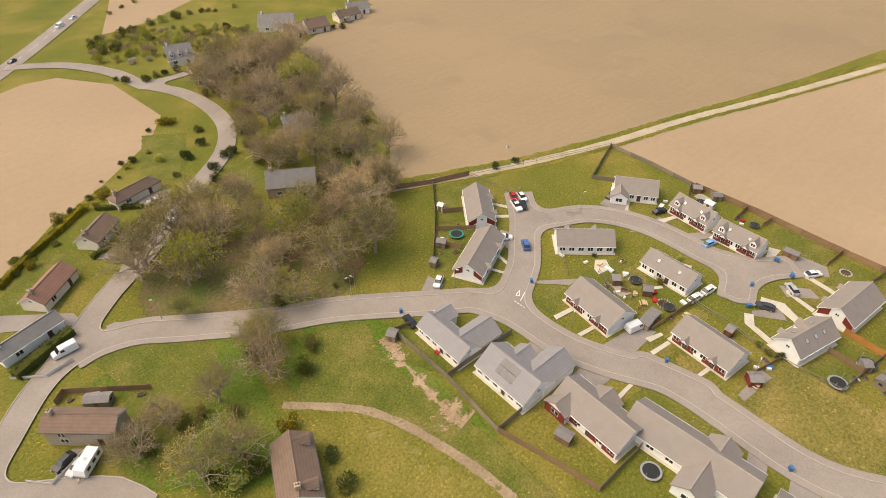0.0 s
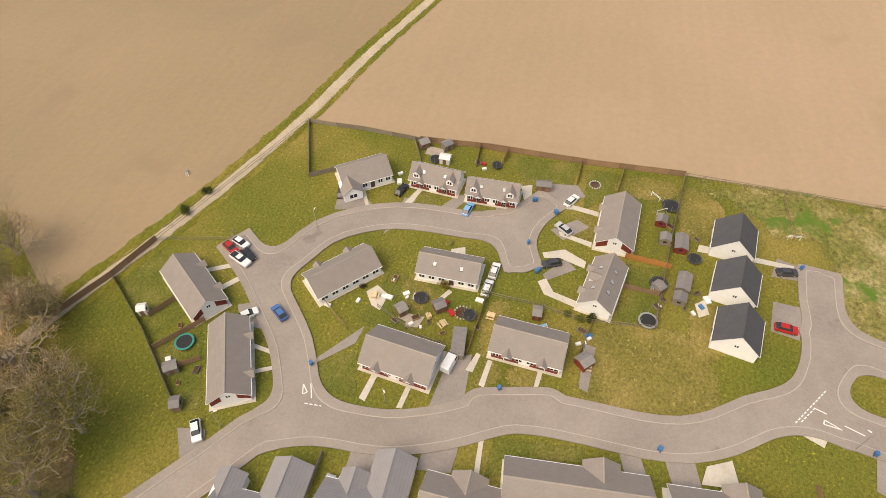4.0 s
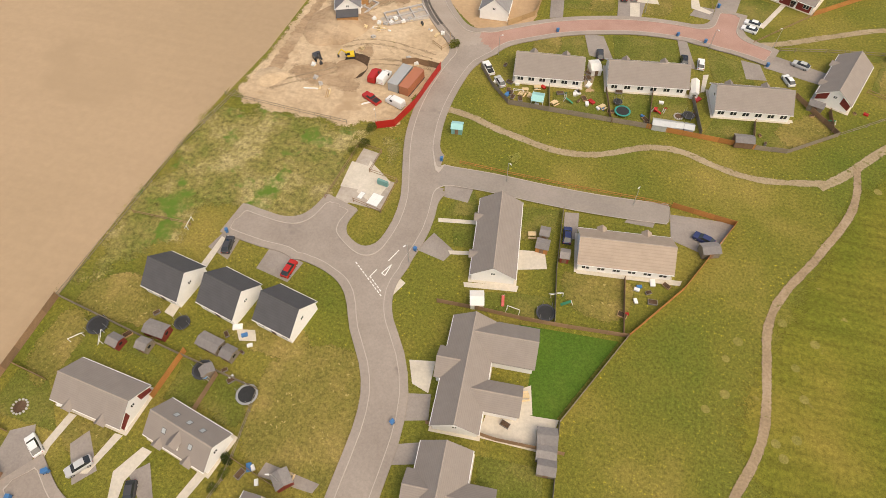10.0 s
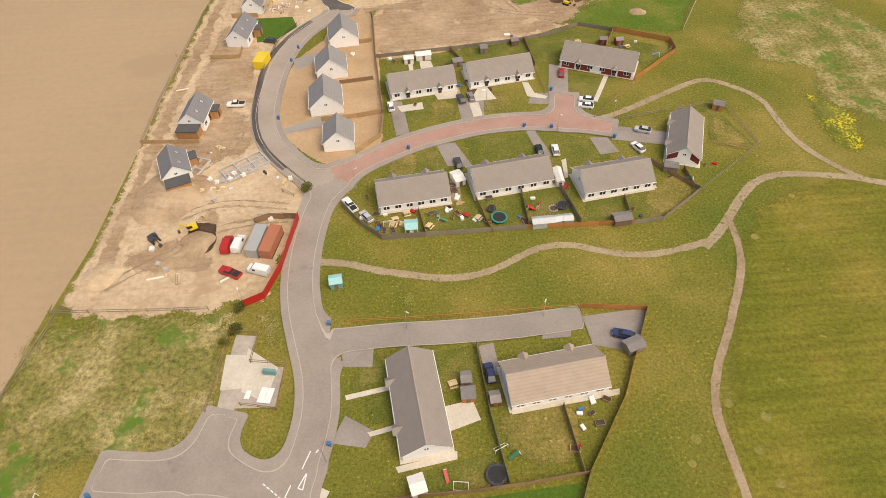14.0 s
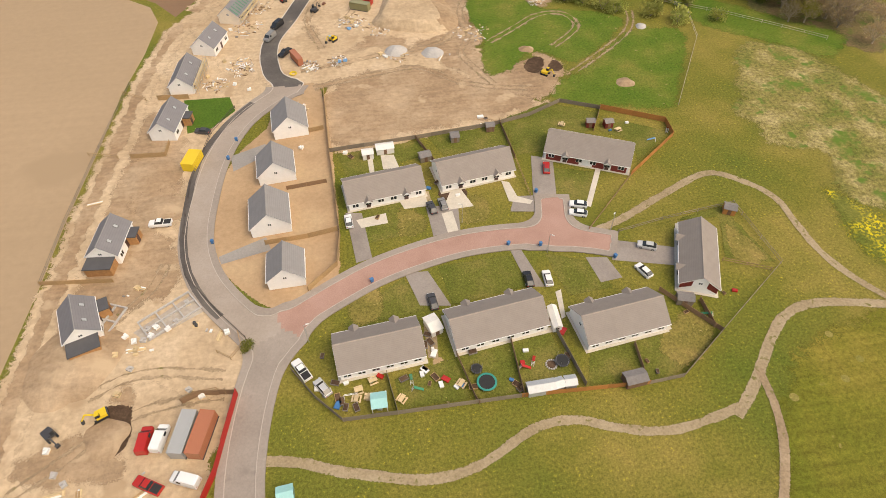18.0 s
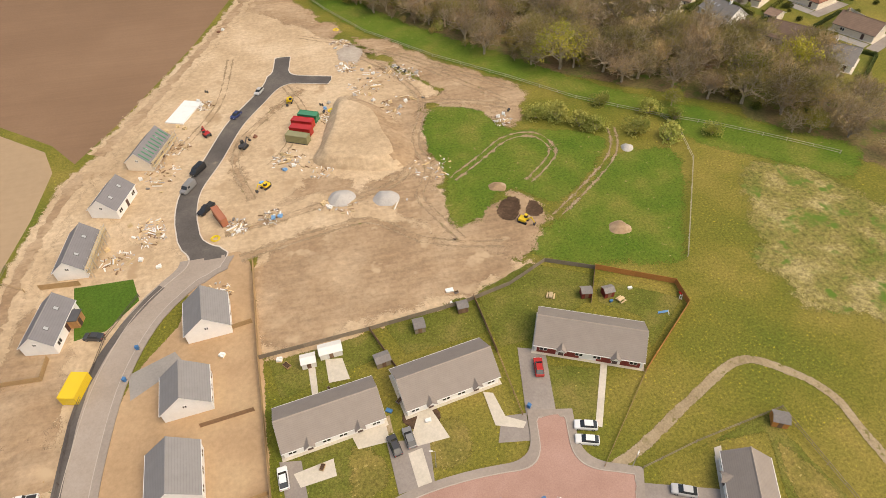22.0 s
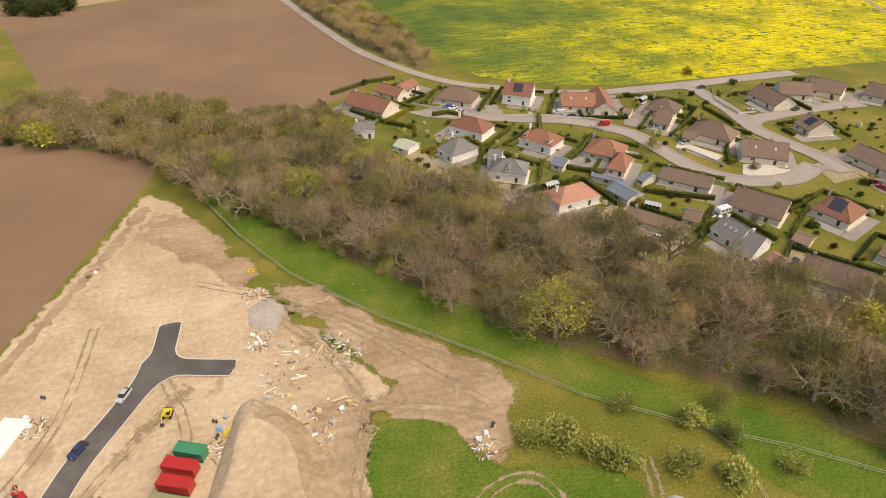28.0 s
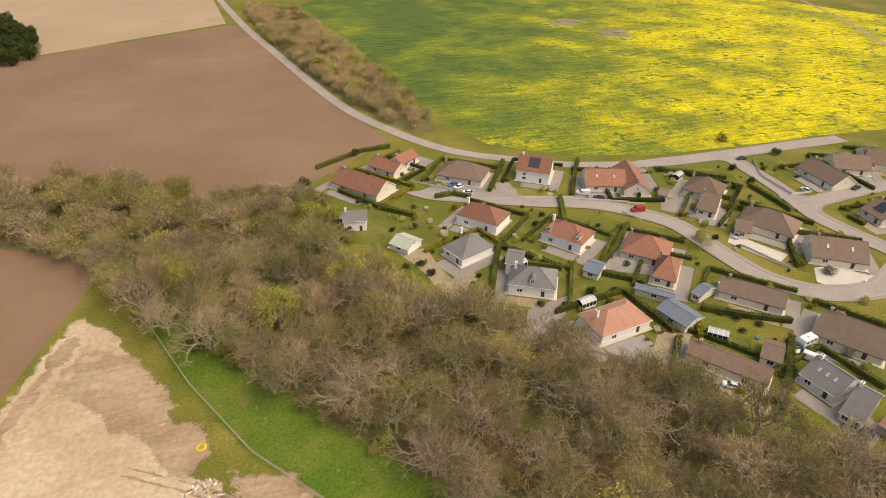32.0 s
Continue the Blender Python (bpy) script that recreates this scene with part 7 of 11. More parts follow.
def car(x, y, yaw, colour, body="car"):
    key = (colour, body)
    word = {"dark": "dark grey", "navy": "dark blue", "sky": "light blue"}.get(colour, colour)
    m = pose(x, y, ground_at(x, y), 0, 0, yaw)
    if key in CARS:
        return copy_thing(CARS[key], m)
    name = {"car": "car", "van": "van", "pickup": "pickup_truck"}[body]
    c = thing(name, 0, 0, 0, f"parked {word} {name.replace('_', ' ')} with dark windows", name.split("_")[0], "parked vehicles")
    c.matrix_basis = m
    paint = PAINT[colour]
    b, g = Shape(), Shape()
    if body == "car":
        L = 2.1
        car_body(b, [(-L, 0.72, 0.68, 0.35, 0.55, 0.72), (-L + 0.15, 0.86, 0.8, 0.25, 0.6, 0.84), (-1.0, 0.88, 0.82, 0.22, 0.62, 0.93), (0.0, 0.88, 0.83, 0.22, 0.62, 0.95), (1.2, 0.88, 0.83, 0.22, 0.62, 0.97), (L - 0.12, 0.86, 0.78, 0.25, 0.62, 0.95), (L, 0.74, 0.7, 0.35, 0.6, 0.86)])
        car_body(g, [(-1.05, 0.72, 0.70, 0.90, 0.91, 0.93), (-0.35, 0.75, 0.60, 0.9, 1.0, 1.40), (1.2, 0.75, 0.60, 0.9, 1.0, 1.42), (1.95, 0.72, 0.66, 0.9, 0.92, 0.97)])
        roof = Shape().slab([(-0.35, -0.58, 1.43), (1.2, -0.58, 1.45), (1.2, 0.58, 1.45), (-0.35, 0.58, 1.43)], 0.05)
        wheels, r = (-1.3, 1.3), 0.31
    elif body == "van":
        L = 2.5
        car_body(b, [(-L, 0.8, 0.75, 0.4, 0.7, 0.95), (-L + 0.2, 0.95, 0.88, 0.3, 0.75, 1.1), (-1.55, 0.97, 0.9, 0.28, 0.8, 1.2), (-0.9, 0.97, 0.84, 0.28, 1.2, 1.95), (2.3, 0.97, 0.86, 0.28, 1.2, 2.05), (L, 0.95, 0.82, 0.35, 1.1, 1.95)])
        car_body(g, [(-1.6, 0.88, 0.86, 1.1, 1.15, 1.24), (-1.0, 0.9, 0.8, 1.2, 1.4, 1.92), (-0.85, 0.985, 0.86, 1.2, 1.4, 1.8), (-0.1, 0.985, 0.86, 1.2, 1.4, 1.8)])
        roof = Shape().slab([(-0.8, -0.7, 2.03), (2.3, -0.7, 2.09), (2.3, 0.7, 2.09), (-0.8, 0.7, 2.03)], 0.05)
        wheels, r = (-1.6, 1.5), 0.34
    else:
        L = 2.6
        car_body(b, [(-L, 0.8, 0.75, 0.45, 0.7, 0.9), (-L + 0.2, 0.92, 0.85, 0.35, 0.75, 1.02), (-1.2, 0.94, 0.88, 0.33, 0.8, 1.1), (0.6, 0.94, 0.9, 0.33, 0.8, 1.1), (L, 0.92, 0.88, 0.4, 0.8, 1.08)])
        car_body(g, [(-1.2, 0.78, 0.76, 1.05, 1.08, 1.12), (-0.6, 0.8, 0.66, 1.05, 1.2, 1.68), (0.5, 0.8, 0.66, 1.05, 1.2, 1.7), (0.75, 0.78, 0.72, 1.05, 1.1, 1.15)])
        roof = Shape().slab([(-0.6, -0.64, 1.71), (0.5, -0.64, 1.73), (0.5, 0.64, 1.73), (-0.6, 0.64, 1.71)], 0.05)
        Shape().box(0.9, L - 0.1, -0.74, 0.74, 1.0, 1.13).part("load_bed", RUBBER, c, "black load bed")
        wheels, r = (-1.65, 1.6), 0.37
    b.part("body", paint, c, smooth=False)
    g.part("cabin_glass", GLASS, c, "dark tinted window glass")
    roof.part("roof", paint, c)
    for u in wheels:
        for side in (-1, 1):
            w = Shape().tube((u, side * 0.68, r), (u, side * 0.9, r), r, r, 12).part("wheel", RUBBER, c)
            Shape().tube((u, side * 0.86, r), (u, side * 0.915, r), r * 0.6, r * 0.55, 8).part("rim", STEEL, w)
    for side in (-1, 1):
        Shape().box(-L - 0.02, -L + 0.2, *sorted((side * 0.45, side * 0.72)), 0.6, 0.75).part("headlight", LAMPGLASS, c)
        Shape().box(L - 0.1, L + 0.02, *sorted((side * 0.5, side * 0.74)), 0.7, 0.85).part("tail_light", WOODS_["red"], c)
    CARS[key] = c
    return c


def shed(x, y, yaw, L, D, kind):
    L = min(max(L, 1.6), 6.5)
    D = min(D, 6)
    tone = {"wood": "brown boarded", "grey": "weathered grey", "red": "dark red boarded", "white": "white boarded", "orange": "orange-stained", "teal": "teal painted", "pool": "turquoise-topped", "greenhouse": "glazed aluminium"}[kind]
    word = "greenhouse" if kind == "greenhouse" else "gazebo" if kind == "pool" else "shed"
    s = thing(f"garden_{word}" if word == "shed" else word, x, y, yaw, f"{tone} {word} with pitched roof in a garden", word, "garden sheds", ground_at(x, y))
    wall = {"greenhouse": SKYLIGHT, "pool": TRIM, "red": REDWOOD}.get(kind) or WOODS_[kind]
    top = {"greenhouse": SKYLIGHT, "pool": PLASTIC_TEAL, "teal": PLASTIC_TEAL, "white": WOODS_["white"]}.get(kind, FELT)
    if kind == "pool":
        for a in (-1, 1):
            for b in (-1, 1):
                Shape().box(a * L / 2 - 0.06, a * L / 2 + 0.06, b * D / 2 - 0.06, b * D / 2 + 0.06, 0, 2.0).part("leg", wall, s)
    else:
        w = Shape()
        gable_walls(w, -L / 2, L / 2, -D / 2, D / 2, 1.75, 2.2)
        w.part("wall", wall, s)
        Shape().box(-0.4, 0.4, -D / 2 - 0.04, -D / 2 + 0.02, 0.05, 1.65).part("door", WOODS_["wood"] if kind != "greenhouse" else SKYLIGHT, s)
        Shape().box(L / 2 - 0.03, L / 2 + 0.03, -0.35, 0.35, 0.9, 1.4).part("window", GLASS, s)
    for side in (-1, 1):
        Shape().slab([(-L / 2 - 0.15, side * (D / 2 + 0.15), 1.72), (L / 2 + 0.15, side * (D / 2 + 0.15), 1.72), (L / 2 + 0.15, 0, 2.3), (-L / 2 - 0.15, 0, 2.3)][::-side], 0.06).part("roof_slope", top, s)
    if kind == "greenhouse":
        for k in range(6):
            u = -L / 2 + k * L / 5
            Shape().box(u - 0.03, u + 0.03, -D / 2 - 0.03, D / 2 + 0.03, 1.68, 1.76).part("glazing_bar", TRIM, s)
    return s


PLASTIC_TEAL = plain("turquoise_sheet", (0.30, 0.55, 0.53), 0.5, 0.06)
TEAL_PAD = plain("teal_padding", (0.03, 0.25, 0.20), 0.6, 0.1)


def trampoline(x, y, r, tone):
    t = thing("trampoline", x, y, 0, {"teal": "round trampoline with teal edge pad on a lawn", "dark": "round black trampoline on a garden lawn", "grey": "round trampoline with grey edge pad on grass"}[tone], "trampoline", "trampolines", ground_at(x, y))
    ring = lambda rr, n=20: [(rr * math.cos(2 * math.pi * i / n), rr * math.sin(2 * math.pi * i / n)) for i in range(n)]
    Shape().hexa([(a, b, 0.68) for a, b in ring(r * 0.82)], [(a, b, 0.71) for a, b in ring(r * 0.82)]).part("mat", RUBBER, t, "black jumping mat")
    s = Shape()
    o, i_ = ring(r), ring(r * 0.8)
    for k in range(20):
        j = (k + 1) % 20
        s.hexa([(*i_[k], 0.7), (*o[k], 0.68), (*o[j], 0.68), (*i_[j], 0.7)], [(*i_[k], 0.77), (*o[k], 0.75), (*o[j], 0.75), (*i_[j], 0.77)])
    s.part("edge_pad", {"teal": TEAL_PAD, "dark": PAINT["dark"], "grey": STEEL}[tone], t)
    for k in range(6):
        a, b = math.cos(k * math.pi / 3) * r * 0.95, math.sin(k * math.pi / 3) * r * 0.95
        Shape().tube((a, b, 0), (a, b, 0.7), 0.03, 0.03, 5).part("leg", STEEL, t)
        if tone != "teal":
            Shape().tube((a, b, 0.7), (a, b, 2.2), 0.025, 0.025, 5).part("net_pole", STEEL, t)


PROTO = {}


def street_lamp(x, y):
    m = pose(x, y, ground_at(x, y), 0, 0, (x * 37 + y * 11) % 360)
    if "lamp" in PROTO:
        return copy_thing(PROTO["lamp"], m)
    t = PROTO["lamp"] = thing("street_lamp", 0, 0, 0, "slim galvanised street lamp beside the road", "street lamp", "street lamps")
    t.matrix_basis = m
    Shape().tube((0, 0, 0), (0, 0, 1.2), 0.09, 0.09, 8).tube((0, 0, 1.2), (0, 0, 5.8), 0.06, 0.045, 8).part("pole", STEEL, t)
    Shape().tube((0, 0, 5.75), (0.5, 0, 5.9), 0.035, 0.035, 6).part("arm", STEEL, t)
    h = Shape().hexa([(0.4, -0.12, 5.86), (1.0, -0.1, 5.9), (1.0, 0.1, 5.9), (0.4, 0.12, 5.86)], [(0.4, -0.12, 5.98), (1.0, -0.07, 5.98), (1.0, 0.07, 5.98), (0.4, 0.12, 5.98)]).part("lamp_head", PLASTIC_WHITE, t)
    Shape().box(0.5, 0.9, -0.08, 0.08, 5.84, 5.88).part("lens", LAMPGLASS, h)


def wheelie_bin(x, y):
    m = pose(x, y, ground_at(x, y), 0, 0, (x * 53 + y * 29) % 360)
    if "bin" in PROTO:
        return copy_thing(PROTO["bin"], m)
    t = PROTO["bin"] = thing("wheelie_bin", 0, 0, 0, "blue plastic wheelie bin standing at the kerb", "bin", "wheelie bins")
    t.matrix_basis = m
    Shape().hexa([(-0.23, -0.26, 0.05), (0.23, -0.26, 0.05), (0.23, 0.26, 0.05), (-0.23, 0.26, 0.05)], [(-0.29, -0.34, 1.0), (0.29, -0.34, 1.0), (0.29, 0.34, 1.0), (-0.29, 0.34, 1.0)]).part("body", BLUEBIN, t)
    Shape().slab([(-0.31, -0.37, 1.05), (0.31, -0.37, 1.05), (0.31, 0.38, 1.1), (-0.31, 0.38, 1.1)], 0.05).part("lid", BLUEBIN, t)
    for k in (-1, 1):
        Shape().tube((k * 0.22, 0.3, 0.1), (k * 0.28, 0.3, 0.1), 0.1, 0.1, 8).part("wheel", RUBBER, t)


def goal_frame(x, y):
    m = pose(x, y, ground_at(x, y), 0, 0, (x * 91 + y * 17) % 180)
    if "goal" in PROTO:
        return copy_thing(PROTO["goal"], m)
    t = PROTO["goal"] = thing("goal_frame", 0, 0, 0, "small white football goal frame on a lawn", "goal", "goals")
    t.matrix_basis = m
    for k in (-1, 1):
        Shape().tube((k * 1.2, 0, 0), (k * 1.2, 0, 1.3), 0.06, 0.06, 6).part("post", PLASTIC_WHITE, t)
        Shape().tube((k * 1.2, 0, 1.3), (k * 1.2, 0.9, 0.05), 0.045, 0.045, 6).part("stay", PLASTIC_WHITE, t)
    Shape().tube((-1.2, 0, 1.3), (1.2, 0, 1.3), 0.06, 0.06, 6).part("crossbar", PLASTIC_WHITE, t)
    Shape().tube((-1.2, 0.9, 0.05), (1.2, 0.9, 0.05), 0.05, 0.05, 6).part("ground_bar", PLASTIC_WHITE, t)


def excavator(x, y, tone):
    paint = PAINT[tone]
    t = thing("excavator", x, y, (x * 71 + y * 13) % 360, f"{tone} tracked digger standing on the building ground", "excavator", "site machines", ground_at(x, y))
    t.scale = (0.72, 0.72, 0.72)
    for k in (-1, 1):
        Shape().hexa([(-1.5, k * 1.05 - 0.25, 0), (1.5, k * 1.05 - 0.25, 0), (1.5, k * 1.05 + 0.25, 0), (-1.5, k * 1.05 + 0.25, 0)], [(-1.8, k * 1.05 - 0.25, 0.75), (1.8, k * 1.05 - 0.25, 0.75), (1.8, k * 1.05 + 0.25, 0.75), (-1.8, k * 1.05 + 0.25, 0.75)]).part("track", RUBBER, t)
    Shape().box(-1.5, 1.1, -1.2, 1.2, 0.85, 1.7).part("engine_deck", paint, t)
    cab = Shape().hexa([(0.0, 0.25, 1.7), (1.2, 0.25, 1.7), (1.2, 1.2, 1.7), (0.0, 1.2, 1.7)], [(0.1, 0.3, 2.8), (1.0, 0.3, 2.8), (1.0, 1.15, 2.8), (0.1, 1.15, 2.8)]).part("cab", GLASS, t)
    Shape().box(0.0, 1.1, 0.22, 1.22, 2.8, 2.9).part("cab_roof", paint, cab)
    Shape().box(-1.9, -1.4, -1.1, 1.1, 0.9, 1.6).part("counterweight", PAINT["dark"], t)
    Shape().tube((1.0, -0.3, 1.5), (2.8, -0.3, 3.4), 0.26, 0.2, 6).part("boom", paint, t)
    Shape().tube((2.8, -0.3, 3.4), (4.2, -0.3, 1.6), 0.2, 0.15, 6).part("dipper", paint, t)
    Shape().hexa([(3.8, -0.8, 0.7), (4.5, -0.8, 0.5), (4.5, 0.2, 0.5), (3.8, 0.2, 0.7)], [(3.9, -0.8, 1.5), (4.5, -0.8, 1.4), (4.5, 0.2, 1.4), (3.9, 0.2, 1.5)]).part("bucket", PAINT["dark"], t)


def heap(x, y, r, h, kind, flat=0.0):
    n, rings = 26, 7
    s = Shape()
    for i in range(rings + 1):
        u = i / rings
        for k in range(n):
            a = 2 * math.pi * k / n
            w = 1 + 0.3 * noise.noise((x + math.cos(a) * 1.3, y + math.sin(a) * 1.3, r))
            rr = r * w * (1 - u * (1 - flat))
            bump_ = 0.18 * h * noise.noise((x + rr * math.cos(a) * 0.7, y + rr * math.sin(a) * 0.7, 5.0)) if 0 < i else 0
            s.v.append((rr * math.cos(a), rr * math.sin(a), h * (1 - (1 - u) ** 1.6) + bump_ - (0.05 if i == 0 else 0)))
    for i in range(rings):
        for k in range(n):
            s.f.append((i * n + k, i * n + (k + 1) % n, (i + 1) * n + (k + 1) % n, (i + 1) * n + k))
    if flat:
        s.f.append(tuple(rings * n + k for k in range(n)))
    material = {"gravel": GREY_CHIPS, "sand": LAND["sand"], "earth": LAND["earth"]}[kind]
    ob = new({"gravel": "gravel_mound", "sand": "sand_mound", "earth": "soil_mound"}[kind], s.mesh("mound", material, True))
    ob.location = (x, y, ground_at(x, y))
    tagged(ob, {"gravel": "rounded heap of pale grey gravel chips", "sand": "broad heap of pale tipped sand", "earth": "low heap of dark dug earth"}[kind], "heap", "heaps")


GREY_CHIPS = plain("grey_chippings", (0.45, 0.42, 0.39), 0.95, 0.15, 3.0)


def container(x, y, yaw, L, W, tone):
    L = min(L, 8)
    word = {"steel": "grey steel", "rust": "rusty red-brown"}.get(tone, tone)
    t = thing("site_cabin", x, y, yaw, f"{word} steel storage container on the building site", "container", "site containers", ground_at(x, y))
    k = int(L / 0.35)
    rib = [(-L / 2 + (i + o) * L / k, e) for i in range(k) for o, e in ((0.0, 0.0), (0.3, 0.06), (0.7, 0.06))]
    ring = [(u, -W / 2 + e) for u, e in rib] + [(L / 2, -W / 2), (L / 2, W / 2)] + [(u, W / 2 - e) for u, e in reversed(rib)]
    Shape().hexa([(*q, 0.1) for q in ring], [(*q, 2.5) for q in ring]).part("body", PAINT[tone], t)
    for side in (-1, 1):
        Shape().box(L / 2 - 0.02, L / 2 + 0.05, *sorted((side * 0.05, side * (W / 2 - 0.08))), 0.2, 2.4).part("door", PAINT[tone], t)
        Shape().box(-L / 2, L / 2, side * W / 2 - 0.08, side * W / 2 + 0.06, 2.46, 2.56).part("top_rail", PAINT[tone], t)
        Shape().box(-L / 2, L / 2, side * W / 2 - 0.1, side * W / 2 + 0.06, 0, 0.14).part("base_rail", PAINT["dark"], t)


def foundation(x, y, yaw, L, W):
    t = thing("foundation", x, y, yaw, "white membrane-covered house foundation slab on sand", "foundation", z=ground_at(x, y))
    Shape().box(-L / 2, L / 2, -W / 2, W / 2, -0.02, 0.35).part("slab", PLASTIC_WHITE, t)
    for k in range(4):
        Shape().box(-L / 2 + k * L / 4 + 0.05, -L / 2 + (k + 1) * L / 4 - 0.05, -W / 2 + 0.3, W / 2 - 0.3, 0.35, 0.38).part("sheet", PLASTIC_WHITE, t)


def timber_stack(x, y):
    rnd = random.Random(round(x * 31 + y * 17))
    t = thing("timber_stack", x, y, rnd.uniform(0, 180), "stack of pale sawn timber and building blocks", "building material", "building materials", ground_at(x, y))
    L = rnd.uniform(1.6, 3.6)
    for k in range(rnd.randint(4, 6)):
        z = 0.02 + 0.14 * (k // 3)
        u = (k % 3 - 1) * 0.34 + rnd.uniform(-0.06, 0.06)
        o = rnd.uniform(-0.3, 0.3)
        Shape().box(-L / 2 + o, L / 2 + o, u - 0.13, u + 0.13, z, z + 0.13).part("board", rnd.choice([PALE_TIMBER, PALE_TIMBER, PLASTIC_WHITE, WOODS_["timber"]]), t)
    for k in range(rnd.randint(1, 4)):
        a, b, w = rnd.uniform(-3, 3), rnd.uniform(-3, 3), rnd.uniform(0.2, 0.5)
        if abs(b) > 0.8:
            Shape().box(a, a + w * 2, b, b + w, 0.0, w * 0.7).part("block", rnd.choice([PLASTIC_WHITE, GREY_CHIPS, PALE_TIMBER, FELT]), t)


def pipe_coil(x, y):
    t = thing("pipe_coil", x, y, 0, "coil of yellow plastic pipe lying on the ground", "pipe", z=ground_at(x, y))
    for j, r in enumerate((0.7, 0.9, 1.1)):
        s = Shape()
        for k in range(16):
            for e in range(5):
                a, b = 2 * math.pi * k / 16, 2 * math.pi * e / 5
                rr = r + 0.09 * math.cos(b)
                s.v.append((rr * math.cos(a), rr * math.sin(a), 0.12 + 0.05 * j + 0.09 * math.sin(b)))
        s.f = [(k * 5 + e, (k + 1) % 16 * 5 + e, (k + 1) % 16 * 5 + (e + 1) % 5, k * 5 + (e + 1) % 5) for k in range(16) for e in range(5)]
        s.part("loop", YELLOW, t)


def pallet(x, y, tone):
    m = pose(x, y, ground_at(x, y), 0, 0, (x * 41 + y * 23) % 180)
    key = "pallet" + tone
    if key in PROTO:
        return copy_thing(PROTO[key], m)
    words = {"white": "white wrapped blocks", "grey": "grey concrete blocks", "timber": "short sawn timber", "blue": "blue plastic covers", "dark": "dark steel mesh", "red": "red clay bricks"}[tone]
    material = {"white": PLASTIC_WHITE, "grey": GREY_CHIPS, "timber": PALE_TIMBER, "blue": PAINT["sky"], "dark": PAINT["dark"], "red": ROOF["terracotta"]}[tone]
    t = PROTO[key] = thing("loaded_pallet", 0, 0, 0, f"wooden pallet loaded with {words} on bare ground", "pallet", "building materials")
    t.matrix_basis = m
    s = Shape().box(-0.62, 0.62, -0.52, 0.52, 0.1, 0.14)
    for k in (-1, 0, 1):
        s.box(-0.6, 0.6, k * 0.42 - 0.08, k * 0.42 + 0.08, 0, 0.099)
    s.part("deck", PALE_TIMBER, t)
    s = Shape()
    for i in range(2):
        for j in range(2):
            if tone != "dark" or i == j:
                s.box(-0.55 + i * 0.56, -0.02 + i * 0.56, -0.48 + j * 0.49, -0.02 + j * 0.49, 0.14, 0.75 - 0.12 * ((i + 2 * j) % 3))
    s.part("load", material, t)


def footings(x, y, yaw, L, W):
    t = thing("house_footings", x, y, yaw, "low grey block footings of an unbuilt house", "foundation", z=ground_at(x, y))
    for y0 in (-W / 2, 0, W / 2):
        Shape().box(-L / 2, L / 2, y0 - 0.15, y0 + 0.15, 0, 0.45).part("block_wall", GREY_CHIPS, t)
    for k in range(4):
        u = -L / 2 + 0.15 + k * (L - 0.3) / 3
        for a, b in ((-W / 2 + 0.15, -0.15), (0.15, W / 2 - 0.15)):
            Shape().box(u - 0.15, u + 0.15, a, b, 0, 0.45).part("block_wall", GREY_CHIPS, t)


def ring_bed(x, y, r):
    t = thing("stone_ring", x, y, 0, "round bed edged with rough stones on a lawn", "garden bed", "garden clutter", ground_at(x, y))
    n = 14
    for k in range(n):
        a = 2 * math.pi * k / n
        c, q = r * math.cos(a), r * math.sin(a)
        Shape().tube((c, q, 0), (c, q, 0.22), 0.22, 0.16, 6).part("stone", GREY_CHIPS, t)
    Shape().hexa([(r * 0.85 * math.cos(k * 0.5236), r * 0.85 * math.sin(k * 0.5236), 0) for k in range(12)], [(r * 0.85 * math.cos(k * 0.5236), r * 0.85 * math.sin(k * 0.5236), 0.08) for k in range(12)]).part("soil", LAND["yard"], t)


def caravan(x, y, yaw):
    t = thing("caravan", x, y, yaw, "white touring caravan parked beside the house", "caravan", z=ground_at(x, y))
    prof = [(-2.6, 0.5), (-2.75, 1.3), (-2.4, 2.3), (-2.0, 2.5), (2.2, 2.5), (2.55, 2.2), (2.7, 1.2), (2.5, 0.5)]
    Shape().hexa([(a, 1.1, z) for a, z in prof], [(a, -1.1, z) for a, z in prof]).part("body", PLASTIC_WHITE, t)
    for a in (-1.4, 0.2, 1.6):
        for k in (-1, 1):
            Shape().box(a - 0.45, a + 0.45, *sorted((k * 1.09, k * 1.13)), 1.3, 1.95).part("window", GLASS, t)
    Shape().box(-0.5, 0.1, -0.3, 0.3, 2.5, 2.58).part("roof_vent", STEEL, t)
    for k in (-1, 1):
        Shape().tube((0.2, k * 0.85, 0.32), (0.2, k * 1.08, 0.32), 0.32, 0.32, 12).part("wheel", RUBBER, t)
    Shape().tube((-2.6, 0.5, 0.5), (-3.7, 0, 0.45), 0.05, 0.05, 6).tube((-2.6, -0.5, 0.5), (-3.7, 0, 0.45), 0.05, 0.05, 6).part("drawbar", STEEL, t)


